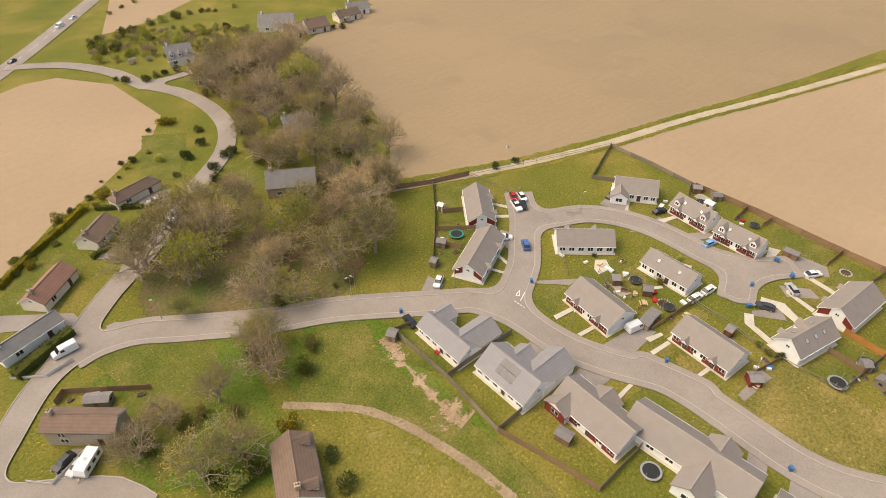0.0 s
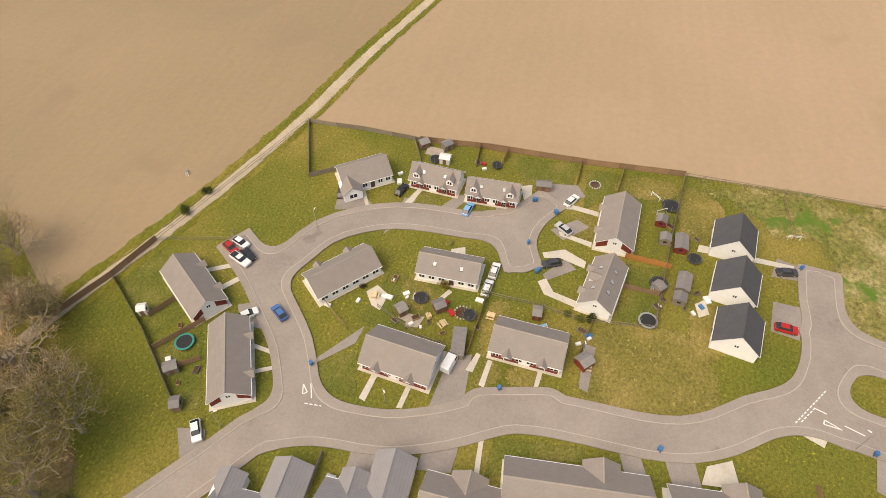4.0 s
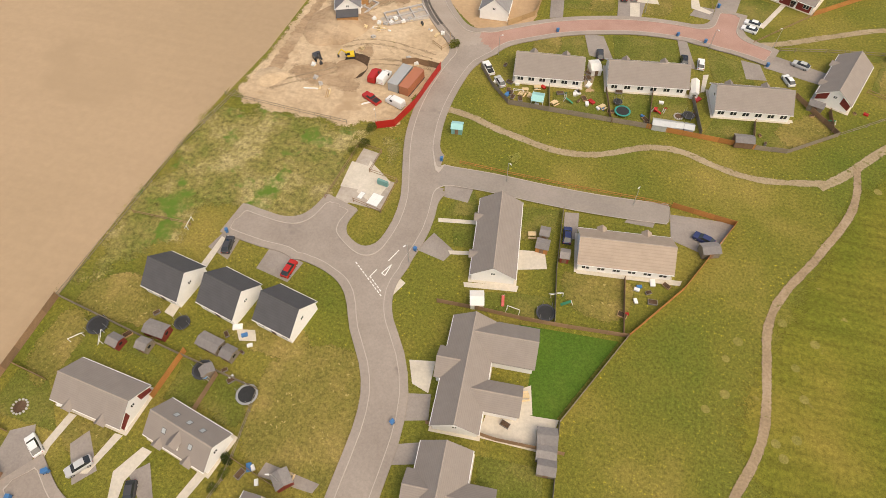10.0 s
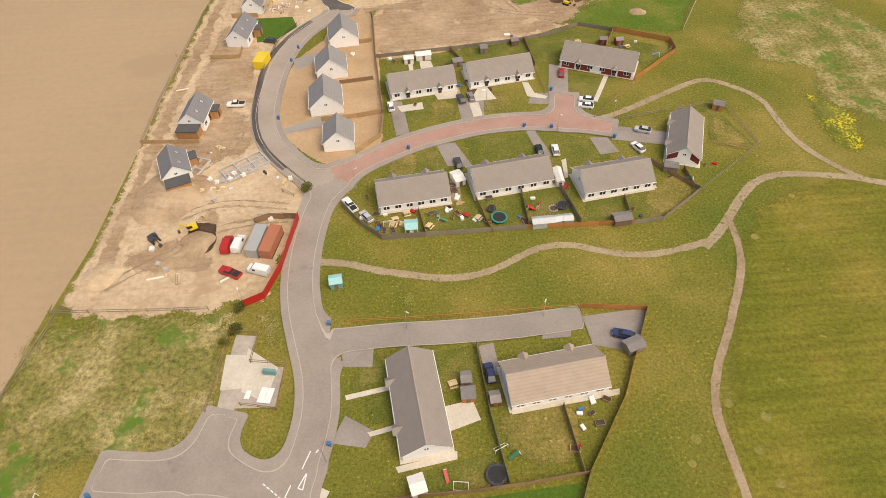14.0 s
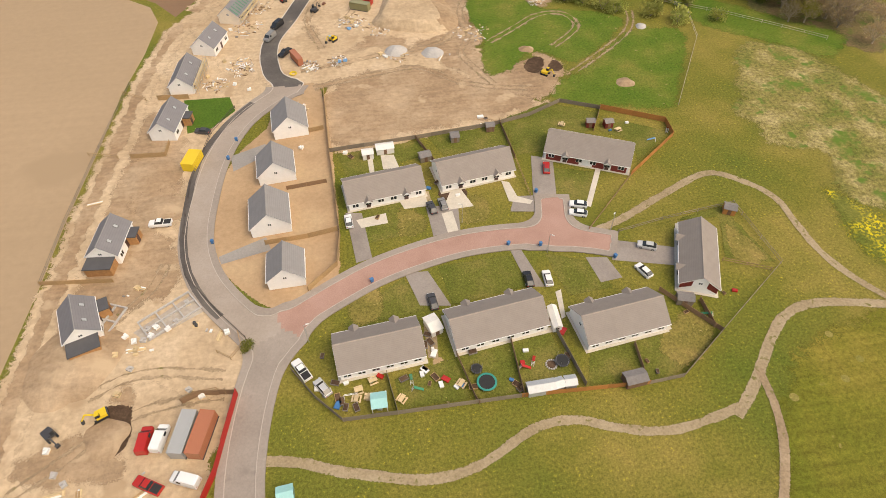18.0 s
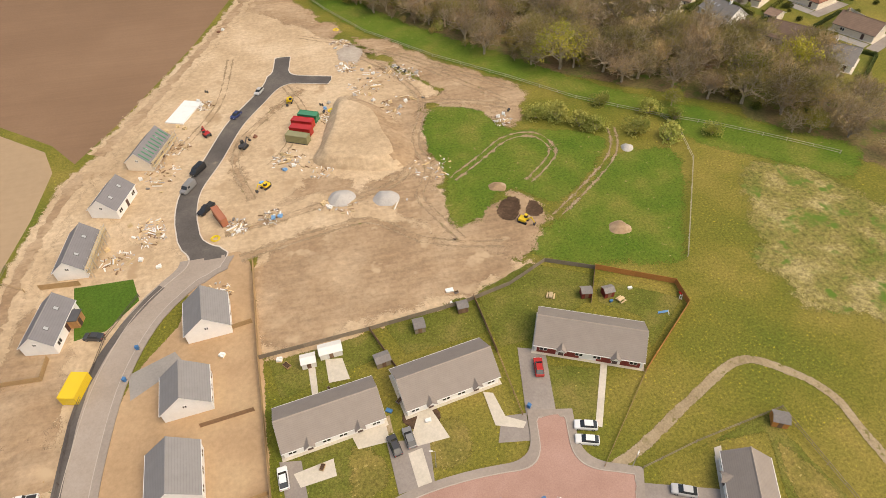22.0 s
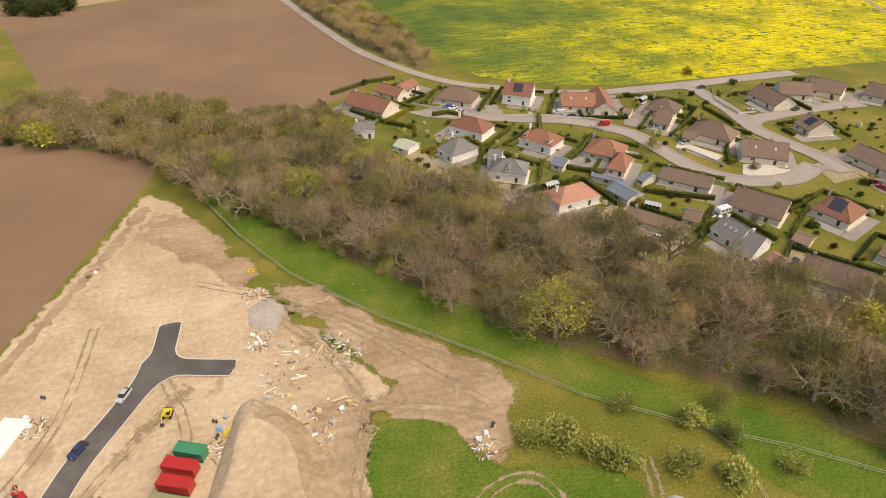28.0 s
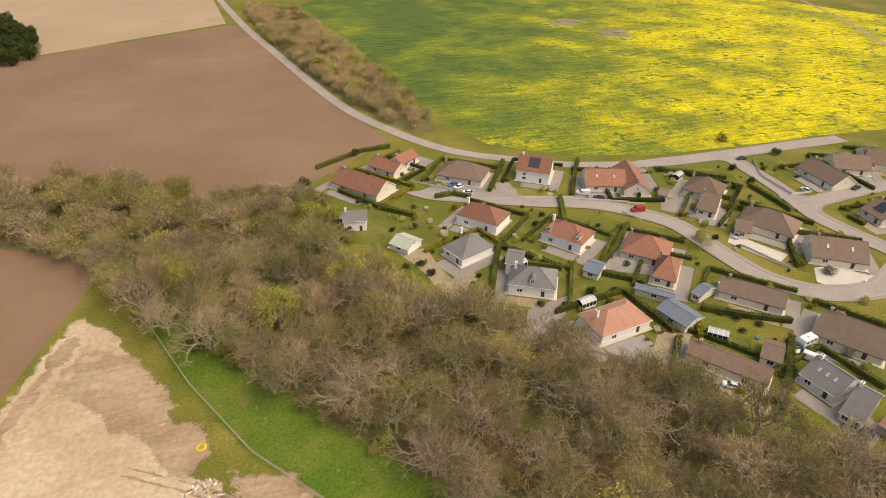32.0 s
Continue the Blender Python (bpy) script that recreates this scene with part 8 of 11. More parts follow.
def conservatory(x, y, yaw, L):
    t = thing("conservatory", x, y, yaw, "white framed glass conservatory beside a village house", "conservatory", "conservatories", ground_at(x, y))
    L = min(max(L, 3.0), 5.0)
    Shape().box(-L / 2, L / 2, -1.4, 1.4, 0, 0.6).part("base_wall", WHITE, t)
    Shape().box(-L / 2 + 0.05, L / 2 - 0.05, -1.35, 1.35, 0.6, 2.1).part("glazing", GLASS, t)
    for k in range(5):
        u = -L / 2 + 0.04 + k * (L - 0.08) / 4
        for v in (-1.38, 1.38):
            Shape().box(u - 0.05, u + 0.05, v - 0.05, v + 0.05, 0.6, 2.15).part("mullion", TRIM, t)
    for k in (-1, 1):
        Shape().slab([(-L / 2 - 0.1, k * 1.5, 2.15), (L / 2 + 0.1, k * 1.5, 2.15), (L / 2 + 0.1, 0, 2.8), (-L / 2 - 0.1, 0, 2.8)][::-k], 0.05).part("roof_slope", SKYLIGHT, t)
        for j in range(5):
            u = -L / 2 + 0.04 + j * (L - 0.08) / 4
            Shape().slab([(u - 0.04, k * 1.5, 2.18), (u + 0.04, k * 1.5, 2.18), (u + 0.04, 0, 2.83), (u - 0.04, 0, 2.83)][::-k], 0.05).part("glazing_bar", TRIM, t)


# ---- trees

TREES = {}


DEEPEST = [4]


def limb(s, a, b, r0, r1, n):
    """An open tapered tube: its ends sit inside the limbs that it joins."""
    d = (b - a).normalized()
    u = d.orthogonal().normalized()
    v = d.cross(u)
    k = len(s.v)
    for p, r in ((a, r0), (b, r1)):
        s.v += [tuple(p + (u * math.cos(2 * math.pi * i / n) + v * math.sin(2 * math.pi * i / n)) * r) for i in range(n)]
    s.f += [(k + i, k + (i + 1) % n, k + n + (i + 1) % n, k + n + i) for i in range(n)]


def grow(s, rnd, start, way, length, radius, level, tips):
    bend = Vector((rnd.gauss(0, 0.13), rnd.gauss(0, 0.13), rnd.gauss(0.03, 0.08))) * (level > 0)
    middle = start + (way - bend).normalized() * length * 0.5
    end = middle + (way + bend).normalized() * length * 0.5
    n = (7, 5, 4, 3, 3)[level]
    limb(s, start, middle, radius, radius * 0.8, n)
    limb(s, middle, end, radius * 0.8, radius * 0.6, n)
    if level > 1:
        tips += [(middle, way, level), (end, way, level)]
    if level == DEEPEST[0]:
        return
    count = (7, 4, 3, 2)[level]
    side, turn = way.orthogonal().normalized(), rnd.uniform(0, 6.28)
    for k in range(count):
        out = side.copy()
        out.rotate(Matrix.Rotation(turn + 6.283 * k / count + rnd.uniform(-0.5, 0.5), 3, way))
        w = (way * rnd.uniform(0.45, 1.0) + out * rnd.uniform(0.6, 1.0) + Vector((0, 0, 0.18))).normalized()
        w.z = max(w.z, -0.12)
        at = end if k == 0 else middle.lerp(end, rnd.uniform(-0.3 if level == 0 else 0.1, 1.0))
        grow(s, rnd, at, w.normalized(), length * (rnd.uniform(0.75, 1.1) if level == 0 else rnd.uniform(0.55, 0.85)), radius * (0.62 if level else 0.5), level + 1, tips)


def tree_model(kind, seed, far=False):
    """A trunk with crooked limbs, and a crown of many thin twigs, buds or small leaves; fewer and larger ones for woods that stay far off."""
    rnd = random.Random(seed)
    limbs, tips = Shape(), []
    DEEPEST[0] = 2 if far else 4
    h = rnd.uniform(2.4, 3.2)
    grow(limbs, rnd, Vector((0, 0, -0.2)), Vector((rnd.uniform(-0.08, 0.08), rnd.uniform(-0.08, 0.08), 1)).normalized(), h, 0.34, 0, tips)
    crown = Shape()
    twigs, leaves = {"bare": (2200, 0), "bud": (1500, 1100), "leaf": (500, 1900)}[kind]
    if far:
        twigs, leaves = twigs // 2, leaves // 3
    size_up = 2.0 if far else 1.0
    weight = [rnd.uniform(0.25, 1.0) * (0.4, 0.8, 1.3)[level - 2] for _, _, level in tips]
    picks = rnd.choices(tips, weight, k=twigs + leaves)
    for p, way, _ in picks[:twigs]:
        o = Vector((rnd.gauss(0, 0.28), rnd.gauss(0, 0.28), rnd.gauss(0.05, 0.22))) * (2.6 if far else 1.0)
        d = (way * 0.8 + Vector((rnd.gauss(0, 0.65), rnd.gauss(0, 0.65), rnd.gauss(0.2, 0.5)))).normalized()
        side = d.orthogonal().normalized() * rnd.uniform(0.022, 0.042) * size_up
        side.rotate(Matrix.Rotation(rnd.uniform(0, 6.28), 3, d))
        a, b = p + o, p + o + d * rnd.uniform(0.5, 1.25)
        k = len(crown.v)
        crown.v += [a - side, a + side, b]
        crown.f.append((k, k + 1, k + 2))
    for p, way, _ in picks[twigs:]:
        c = p + way * 0.3 + Vector((rnd.gauss(0, 0.42), rnd.gauss(0, 0.42), rnd.gauss(0.1, 0.35))) * (1.9 if far else 1.0)
        u = Vector((rnd.gauss(0, 1), rnd.gauss(0, 1), rnd.gauss(0, 0.7))).normalized()
        v = u.orthogonal().normalized()
        size = rnd.uniform(0.05, 0.10) if kind == "bud" else rnd.uniform(0.07, 0.16)
        size *= size_up
        k = len(crown.v)
        crown.v += [c - u * size * 1.5, c + v * size, c + u * size * 1.5, c - v * size]
        crown.f.append((k, k + 1, k + 2, k + 3))
    return limbs.mesh("trunk", BARK), crown.mesh("crown", {"bare": TWIGS, "bud": BUDS, "leaf": LEAVES}[kind])


def models(kind):
    if kind not in TREES:
        TREES["far_" + kind] = [tree_model(kind, 100 + k, True) for k in range(3)]
        TREES[kind] = [tree_model(kind, {"bare": 10, "bud": 40, "leaf": 70}[kind] + k) for k in range(5 if kind == "bare" else 3)]


def tree(x, y, kind, size, turn, group="woodland trees"):
    models(kind)
    trunk, crown = TREES[kind][int(abs(x * 7 + y * 3)) % len(TREES[kind])]
    label = {"bare": "bare brown deciduous tree with fine twigs", "bud": "budding olive-brown deciduous tree in early spring", "leaf": "deciduous tree with fresh yellow-green spring leaves"}[kind]
    t = thing("tree", x, y, turn, label, "tree", group, ground_at(x, y))
    t.scale = (size, size, size * (0.85 + 0.4 * (abs(x * 5.3) % 1)))
    linked("trunk", trunk, t, Matrix())
    linked("crown", crown, t, Matrix())


def inside(pts, x, y):
    odd = False
    for (ax, ay), (bx, by) in zip(pts, pts[1:] + pts[:1]):
        if (ay > y) != (by > y) and x < (bx - ax) * (y - ay) / (by - ay) + ax:
            odd = not odd
    return odd


HOUSE_SPOTS = []


def wood(pts, spacing, mix, sizes, seed, keep=11.0, joined=False, beyond=None):
    """Fills an outline with trees at uneven spacing, clear of the houses."""
    rnd = random.Random(seed)
    xs, ys = [p[0] for p in pts], [p[1] for p in pts]
    y, row, far = min(ys), 0, []
    while y < max(ys):
        x = min(xs) + (spacing / 2 if row % 2 else 0)
        while x < max(xs):
            px, py = x + rnd.uniform(-0.4, 0.4) * spacing, y + rnd.uniform(-0.4, 0.4) * spacing
            x += spacing
            if not inside(pts, px, py) or any((px - a) ** 2 + (py - b) ** 2 < keep * keep for a, b in HOUSE_SPOTS):
                continue
            if ground_at(px, py) > 0.2:
                continue
            kind = rnd.choices(("bare", "bud", "leaf"), mix)[0]
            size, turn = rnd.uniform(*sizes), rnd.uniform(0, 360)
            if joined or beyond and py > beyond:
                far.append((px, py, kind, size, turn))
            else:
                tree(px, py, kind, size, turn)
        y += spacing * 0.87
        row += 1
    for kind in ("bare", "bud", "leaf"):
        some = [f for f in far if f[2] == kind]
        if some:
            models(kind)
            for which, name in ((0, "far_trunks"), (1, "far_woodland")):
                vs, fs, k = [], [], 0
                for px, py, _, size, turn in some:
                    me = TREES["far_" + kind][int(abs(px * 7 + py * 3)) % len(TREES["far_" + kind])][which]
                    co = np.empty(len(me.vertices) * 3)
                    me.vertices.foreach_get("co", co)
                    c, q = math.cos(radians(turn)) * size, math.sin(radians(turn)) * size
                    co = co.reshape(-1, 3) @ np.array([[c, q, 0], [-q, c, 0], [0, 0, size]]) + (px, py, 0)
                    vs.append(co)
                    fs += [tuple(k + i for i in f.vertices) for f in me.polygons]
                    k += len(co)
                me2 = bpy.data.meshes.new(name)
                me2.from_pydata(np.concatenate(vs).tolist(), [], fs)
                me2.materials.append(TREES[kind][0][which].materials[0])
                tagged(new(name, me2), "brown leafless woodland seen from far off", "woodland", kind="stuff")


SHRUBS = {}


def strewn_shrubs(spots, name="garden_growth", label="small mixed garden shrubs between the houses"):
    """Many small garden shrubs, one mesh a tone."""
    for tone in sorted({s[3] for s in spots}):
        vs, fs, k = [], [], 0
        for x, y, size, t in spots:
            if t == tone:
                me = shrub_mesh(tone)
                co = np.empty(len(me.vertices) * 3)
                me.vertices.foreach_get("co", co)
                vs.append(co.reshape(-1, 3) * size + (x, y, ground_at(x, y)))
                fs += [tuple(k + i for i in f.vertices) for f in me.polygons]
                k += len(me.vertices)
        me2 = bpy.data.meshes.new(name)
        me2.from_pydata(np.concatenate(vs).tolist(), [], fs)
        me2.materials.append(SHRUBS[tone].materials[0])
        tagged(new(name, me2), label, "shrubs", kind="stuff")


def shrub_mesh(tone):
    if tone not in SHRUBS:
        material = {"green": HEDGE, "dark": EVERGREEN, "gorse": GORSE, "blossom": BLOSSOM, "fresh": PALE_LEAVES, "bramble": BUDS}[tone]
        rnd = random.Random(len(SHRUBS) + 5)
        leaf, stem = Shape(), Shape()
        for k in range(7):
            a = k * 0.9
            stem.tube((0, 0, -0.05), (0.45 * math.cos(a), 0.45 * math.sin(a), 0.9), 0.05, 0.02, 4)
        lobes = [(Vector((rnd.uniform(-0.55, 0.55), rnd.uniform(-0.55, 0.55), rnd.uniform(0.4, 1.1))), rnd.uniform(0.35, 0.65)) for _ in range(7)]
        for _ in range(800):
            d = Vector((rnd.gauss(0, 1), rnd.gauss(0, 1), rnd.gauss(0, 1))).normalized()
            middle, reach = rnd.choice(lobes)
            c = middle + d * reach * rnd.uniform(0.6, 1.1)
            c.z = max(c.z, 0.05)
            u = Vector((rnd.gauss(0, 1), rnd.gauss(0, 1), rnd.gauss(0, 1))).normalized()
            v = u.orthogonal().normalized()
            q = rnd.uniform(0.045, 0.095)
            k = len(leaf.v)
            leaf.v += [c - u * q, c + v * q, c + u * q, c - v * q]
            leaf.f.append((k, k + 1, k + 2, k + 3))
        k = len(leaf.v)
        leaf.v += stem.v
        n_leaf = len(leaf.f)
        leaf.f += [tuple(k + i for i in f) for f in stem.f]
        me = leaf.mesh("shrub", material)
        me.materials.append(BARK)
        for i in range(n_leaf, len(leaf.f)):
            me.polygons[i].material_index = 1
        SHRUBS[tone] = me
    return SHRUBS[tone]


def shrub(x, y, size, tone):
    t = new("shrub", shrub_mesh(tone))
    t.matrix_basis = pose(x, y, ground_at(x, y), 0, 0, (x * 17 + y * 5) % 360) @ Matrix.Diagonal((size, size, size * 0.9, 1))
    tagged(t, {"green": "rounded green garden shrub", "dark": "dark green evergreen shrub", "gorse": "yellow flowering gorse shrub", "blossom": "pale blossoming garden shrub", "fresh": "fresh yellow-green rounded shrub"}[tone] + " on open ground", "shrub", "shrubs")


def hedge(pts, width, height, tone="green"):
    rnd = random.Random(round(pts[0][0] * 10))
    material = {"green": HEDGE, "gorse": GORSE, "dark": EVERGREEN}[tone]
    h = thing("hedge", pts[0][0], pts[0][1], 0, f"clipped {'yellow-green' if tone == 'gorse' else 'dark green' if tone == 'dark' else 'green'} garden hedge along a boundary", "hedge", "hedges", ground_at(*pts[0]))
    core, leaf = Shape(), Shape()
    ox, oy = pts[0]
    for (ax, ay), (bx, by) in zip(pts, pts[1:]):
        d = math.hypot(bx - ax, by - ay)
        ux, uy = (bx - ax) / d, (by - ay) / d
        c = [(ax - ox - uy * k * width * 0.4 + ux * e, ay - oy + ux * k * width * 0.4 + uy * e) for k, e in ((-1, 0), (-1, d), (1, d), (1, 0))]
        core.hexa([(*p, 0) for p in c], [(*p, height * 0.9) for p in c])
        for _ in range(min(int(d * 26), 1500)):
            e, k, z = rnd.uniform(0, d), rnd.uniform(-1, 1), rnd.uniform(0.1, 1)
            if rnd.random() < 0.5:
                z = 0.95
            else:
                k = rnd.choice((-1, 1))
            p = Vector((ax - ox + ux * e - uy * k * width / 2, ay - oy + uy * e + ux * k * width / 2, z * height + rnd.uniform(-0.12, 0.15)))
            u = Vector((rnd.gauss(0, 1), rnd.gauss(0, 1), rnd.gauss(0, 1))).normalized()
            v, q, n = u.orthogonal().normalized(), rnd.uniform(0.12, 0.26), len(leaf.v)
            leaf.v += [p - u * q, p + v * q, p + u * q, p - v * q]
            leaf.f.append((n, n + 1, n + 2, n + 3))
    core.part("twig_core", material, h)
    leaf.part("leaves", material, h)


def garden_table(x, y):
    m = pose(x, y, ground_at(x, y), 0, 0, (x * 31 + y * 7) % 90)
    if "table" in PROTO:
        return copy_thing(PROTO["table"], m)
    t = PROTO["table"] = thing("garden_table", 0, 0, 0, "pale wooden garden table with two benches outdoors", "table", "garden furniture")
    t.matrix_basis = m
    Shape().box(-0.8, 0.8, -0.4, 0.4, 0.7, 0.76).part("tabletop", PALE_TIMBER, t)
    for k in (-1, 1):
        Shape().box(-0.8, 0.8, k * 0.75 - 0.15, k * 0.75 + 0.15, 0.42, 0.47).part("bench", PALE_TIMBER, t)
        Shape().box(k * 0.6 - 0.05, k * 0.6 + 0.05, -0.85, 0.85, 0.34, 0.42).part("bearer", PALE_TIMBER, t)
        for j in (-1, 1):
            Shape().box(k * 0.6 - 0.05, k * 0.6 + 0.05, j * 0.3 - 0.05, j * 0.3 + 0.05, 0, 0.7).part("leg", PALE_TIMBER, t)


def slide(x, y, tone):
    t = thing("garden_slide", x, y, (x * 13 + y * 57) % 360, f"{tone} plastic children's slide standing on a lawn", "slide", "garden toys", ground_at(x, y))
    Shape().slab([(-0.2, -0.28, 1.2), (1.6, -0.28, 0.15), (1.6, 0.28, 0.15), (-0.2, 0.28, 1.2)], 0.08).part("chute", PAINT[tone], t)
    for k in (-1, 1):
        Shape().tube((-0.25, k * 0.25, 1.2), (-0.7, k * 0.25, 0), 0.04, 0.04, 6).part("ladder_side", PAINT["white"], t)
    for z in (0.3, 0.6, 0.9):
        Shape().tube((-0.25 - 0.45 * (1.2 - z) / 1.2, -0.25, z), (-0.25 - 0.45 * (1.2 - z) / 1.2, 0.25, z), 0.03, 0.03, 6).part("rung", PAINT["white"], t)


def planter(x, y, tone):
    t = thing("planter", x, y, (x * 19 + y * 23) % 180, f"{tone} garden box lying on grass or paving", "planter", "garden clutter", ground_at(x, y))
    material = {"white": PLASTIC_WHITE, "wooden": WOODS_["timber"], "grey": FELT, "blue": BLUEBIN, "red": PAINT["red"]}[tone]
    w = 0.35 + (abs(x * 7.3) % 1) * 0.5
    Shape().hexa([(-w, -w * 0.6, 0), (w, -w * 0.6, 0), (w, w * 0.6, 0), (-w, w * 0.6, 0)], [(-w * 1.08, -w * 0.66, 0.45), (w * 1.08, -w * 0.66, 0.45), (w * 1.08, w * 0.66, 0.45), (-w * 1.08, w * 0.66, 0.45)]).part("box", material, t)
    Shape().box(-w * 0.95, w * 0.95, -w * 0.56, w * 0.56, 0.44, 0.47).part("filling", LAND["yard"] if tone in ("wooden", "grey") else material, t)


def shrub_row(pts, size, tones, seed):
    """Uneven bushes along a line."""
    rnd = random.Random(seed)
    for (ax, ay), (bx, by) in zip(pts, pts[1:]):
        n = max(1, int(math.hypot(bx - ax, by - ay) / (size * 2.2)))
        for k in range(n):
            u = (k + rnd.uniform(0.1, 0.9)) / n
            shrub(ax + (bx - ax) * u + rnd.uniform(-2.5, 2.5), ay + (by - ay) * u + rnd.uniform(-2.5, 2.5), size * rnd.uniform(0.45, 1.3), rnd.choice(tones))


def rubble(spots, seed, n=60):
    """Small building debris strewn on the site, too small to count."""
    rnd = random.Random(seed)
    for material in (PALE_TIMBER, PLASTIC_WHITE, GREY_CHIPS, WOODS_["brown"]):
        s = Shape()
        for x, y, r in spots:
            for _ in range(n // 4):
                a, d = rnd.uniform(0, 6.28), r * math.sqrt(rnd.random())
                px, py, w, l, h = x + d * math.cos(a), y + d * math.sin(a), rnd.uniform(0.08, 0.3), rnd.uniform(0.2, 1.5), rnd.uniform(0.05, 0.3)
                t, z = rnd.uniform(0, 3.14), ground_at(x, y)
                c, q = math.cos(t), math.sin(t)
                ring = [(px + c * i * l / 2 - q * j * w / 2, py + q * i * l / 2 + c * j * w / 2) for i, j in ((-1, -1), (1, -1), (1, 1), (-1, 1))]
                s.hexa([(*e, z) for e in ring], [(*e, z + h) for e in ring])
        tagged(new("building_debris", s.mesh("building_debris", material)), "strewn boards, blocks and rubble on the building site", "debris", kind="stuff")

# ---- the plan: houses

bungalow(-26.4, -70.9, -128.0, 15.7, 7.6, gablets=2, red_gable=True)
bungalow(-12.3, -56.2, -154.4, 17.1, 7.7, gablets=2, red_gable=True)
bungalow(-66.0, -47.3, 125.1, 12.1, 8.5, gablets=0, cross=[(-4.5, -1, 5.0, 2.5)])
bungalow(-67.7, -29.7, 83.1, 12.1, 6.7, dormers=2, skylights=4, red=True)
bungalow(-65.8, -15.9, 88.6, 12.3, 6.2, dormers=2, skylights=4, red=True)
bungalow(-61.0, 12.4, -5.9, 14.5, 8.1, gablets=2, red_gable=True)
bungalow(-43.2, 9.9, -13.1, 12.9, 6.9, skylights=6, dormers=1, ridge=6.4)
bungalow(-36.1, -42.5, -43.4, 14.7, 7.7, gablets=2)
bungalow(-41.9, -21.0, 87.8, 13.1, 7.1, skylights=4, gablets=0)
bungalow(-19.6, -25.3, 81.6, 13.8, 8.8, gablets=2, red=True)
bungalow(-27.0, -2.8, 84.7, 13.7, 8.1, gablets=2, red=True)
slate_house(-60.8, 36.3, -10.4, 8.6, 8.7)
slate_house(-48.8, 35.6, -12.7, 8.6, 8.7)
slate_house(-37.2, 34.9, -12.4, 8.4, 8.5)
bungalow(-3.3, 61.2, -82.9, 18.9, 8.8, gablets=2)
bungalow(21.3, 64.3, -173.1, 18.2, 8.9, gablets=2, tile='tan')
bungalow(-2.4, 32.1, -86.3, 20.7, 8.1, gablets=0, cross=[(-6.5, 1, 8.0, 7.5), (3.5, 1, 5.6, 6.0), (-1.0, -1, 6.0, 1.2)])
bungalow(-1.4, 7.7, -86.2, 23.0, 8.6, gablets=0, cross=[(-3.5, 1, 6.0, 4.5), (-4.0, -1, 6.0, 1.2)])
bungalow(12.3, -40.7, 89.1, 13.7, 6.4, gablets=0, tile='grey', cross=[(3.5, 1, 7.0, 6.0), (-5.5, 1, 5.0, 2.5)])
bungalow(9.1, -24.7, 89.6, 13.4, 9.3, gablets=0, tile='grey', cross=[(3.5, 1, 7.0, 6.0), (-2.0, 1, 5.0, 2.0)], solar=True)
bungalow(4.6, -8.0, 87.4, 15.8, 8.6, gablets=0, red=True, cross=[(-5.5, -1, 5.5, 1.5), (-1.0, 1, 6.0, 1.0)])
bungalow(1.9, 160.7, 8.5, 19.1, 9.6, gablets=2)
bungalow(24.4, 164.2, 9.6, 19.2, 9.9, gablets=2)
bungalow(54.9, 166.5, -24.9, 21.6, 10.2, gablets=2, red=True)
bungalow(-2.2, 115.6, -173.5, 16.8, 9.5, gablets=2)
bungalow(21.2, 118.6, -171.4, 19.3, 9.5, gablets=2)
bungalow(45.4, 115.5, -172.0, 17.5, 9.5, gablets=2)
bungalow(67.3, 128.2, -111.9, 17.9, 8.2, gablets=2, red_gable=True)
new_house(-21.4, 190.0, -84.2, 9.7, 9.4, porch=False, pale=True)
new_house(-24.2, 171.8, -84.1, 8.8, 9.3, porch=False, pale=True)
new_house(-24.8, 155.0, -84.6, 10.4, 9.3, porch=False, pale=True)
new_house(-20.5, 138.0, -87.8, 8.3, 8.1, porch=False, pale=True)
new_house(-54.0, 195.1, 81.7, 12.3, 6.3, porch=True)
new_house(-52.6, 216.9, 85.3, 13.6, 6.1, porch=False, scaffold=True)
new_house(-48.0, 236.1, 73.5, 10.8, 7.9, porch=False)
new_house(-41.3, 256.4, 72.0, 13.8, 7.8, porch=False, bare=True)
new_house(-59.8, 151.5, 84.9, 10.4, 5.8, porch=True, lean_to=True)
new_house(-60.7, 129.7, 111.0, 9.5, 5.9, porch=True, lean_to=True)
villa(75.2, 436.0, -50.8, 23.1, 12.7, 'terracotta')
villa(88.1, 449.1, -54.3, 14.3, 9.2, 'terracotta')
villa(96.2, 454.7, 36.8, 11.5, 7.8, 'terracotta')
villa(115.9, 434.9, -37.1, 19.1, 16.6, 'brown', hip=True)
villa(144.2, 427.6, -34.7, 13.7, 15.2, 'terracotta', wall=5.0, solar=True)
villa(166.6, 412.3, -20.5, 15.7, 14.5, 'terracotta', skylights=2)
villa(177.3, 409.5, 71.2, 21.6, 10.4, 'terracotta')
villa(182.9, 395.4, -45.2, 3.9, 6.8, 'brown')
villa(200.6, 394.3, -51.8, 13.8, 17.6, 'brown', hip=True)
villa(192.8, 382.5, -46.2, 6.9, 13.3, 'brown')
villa(204.5, 365.2, -56.9, 18.4, 23.9, 'brown', hip=True)
villa(193.3, 365.2, -42.2, 5.3, 9.2, 'brown')
villa(210.8, 343.8, -34.3, 16.3, 13.8, 'brown', skylights=2)
villa(255.4, 389.5, -92.4, 19.0, 12.1, 'brown')
villa(273.1, 395.5, -27.9, 14.3, 12.8, 'brown')
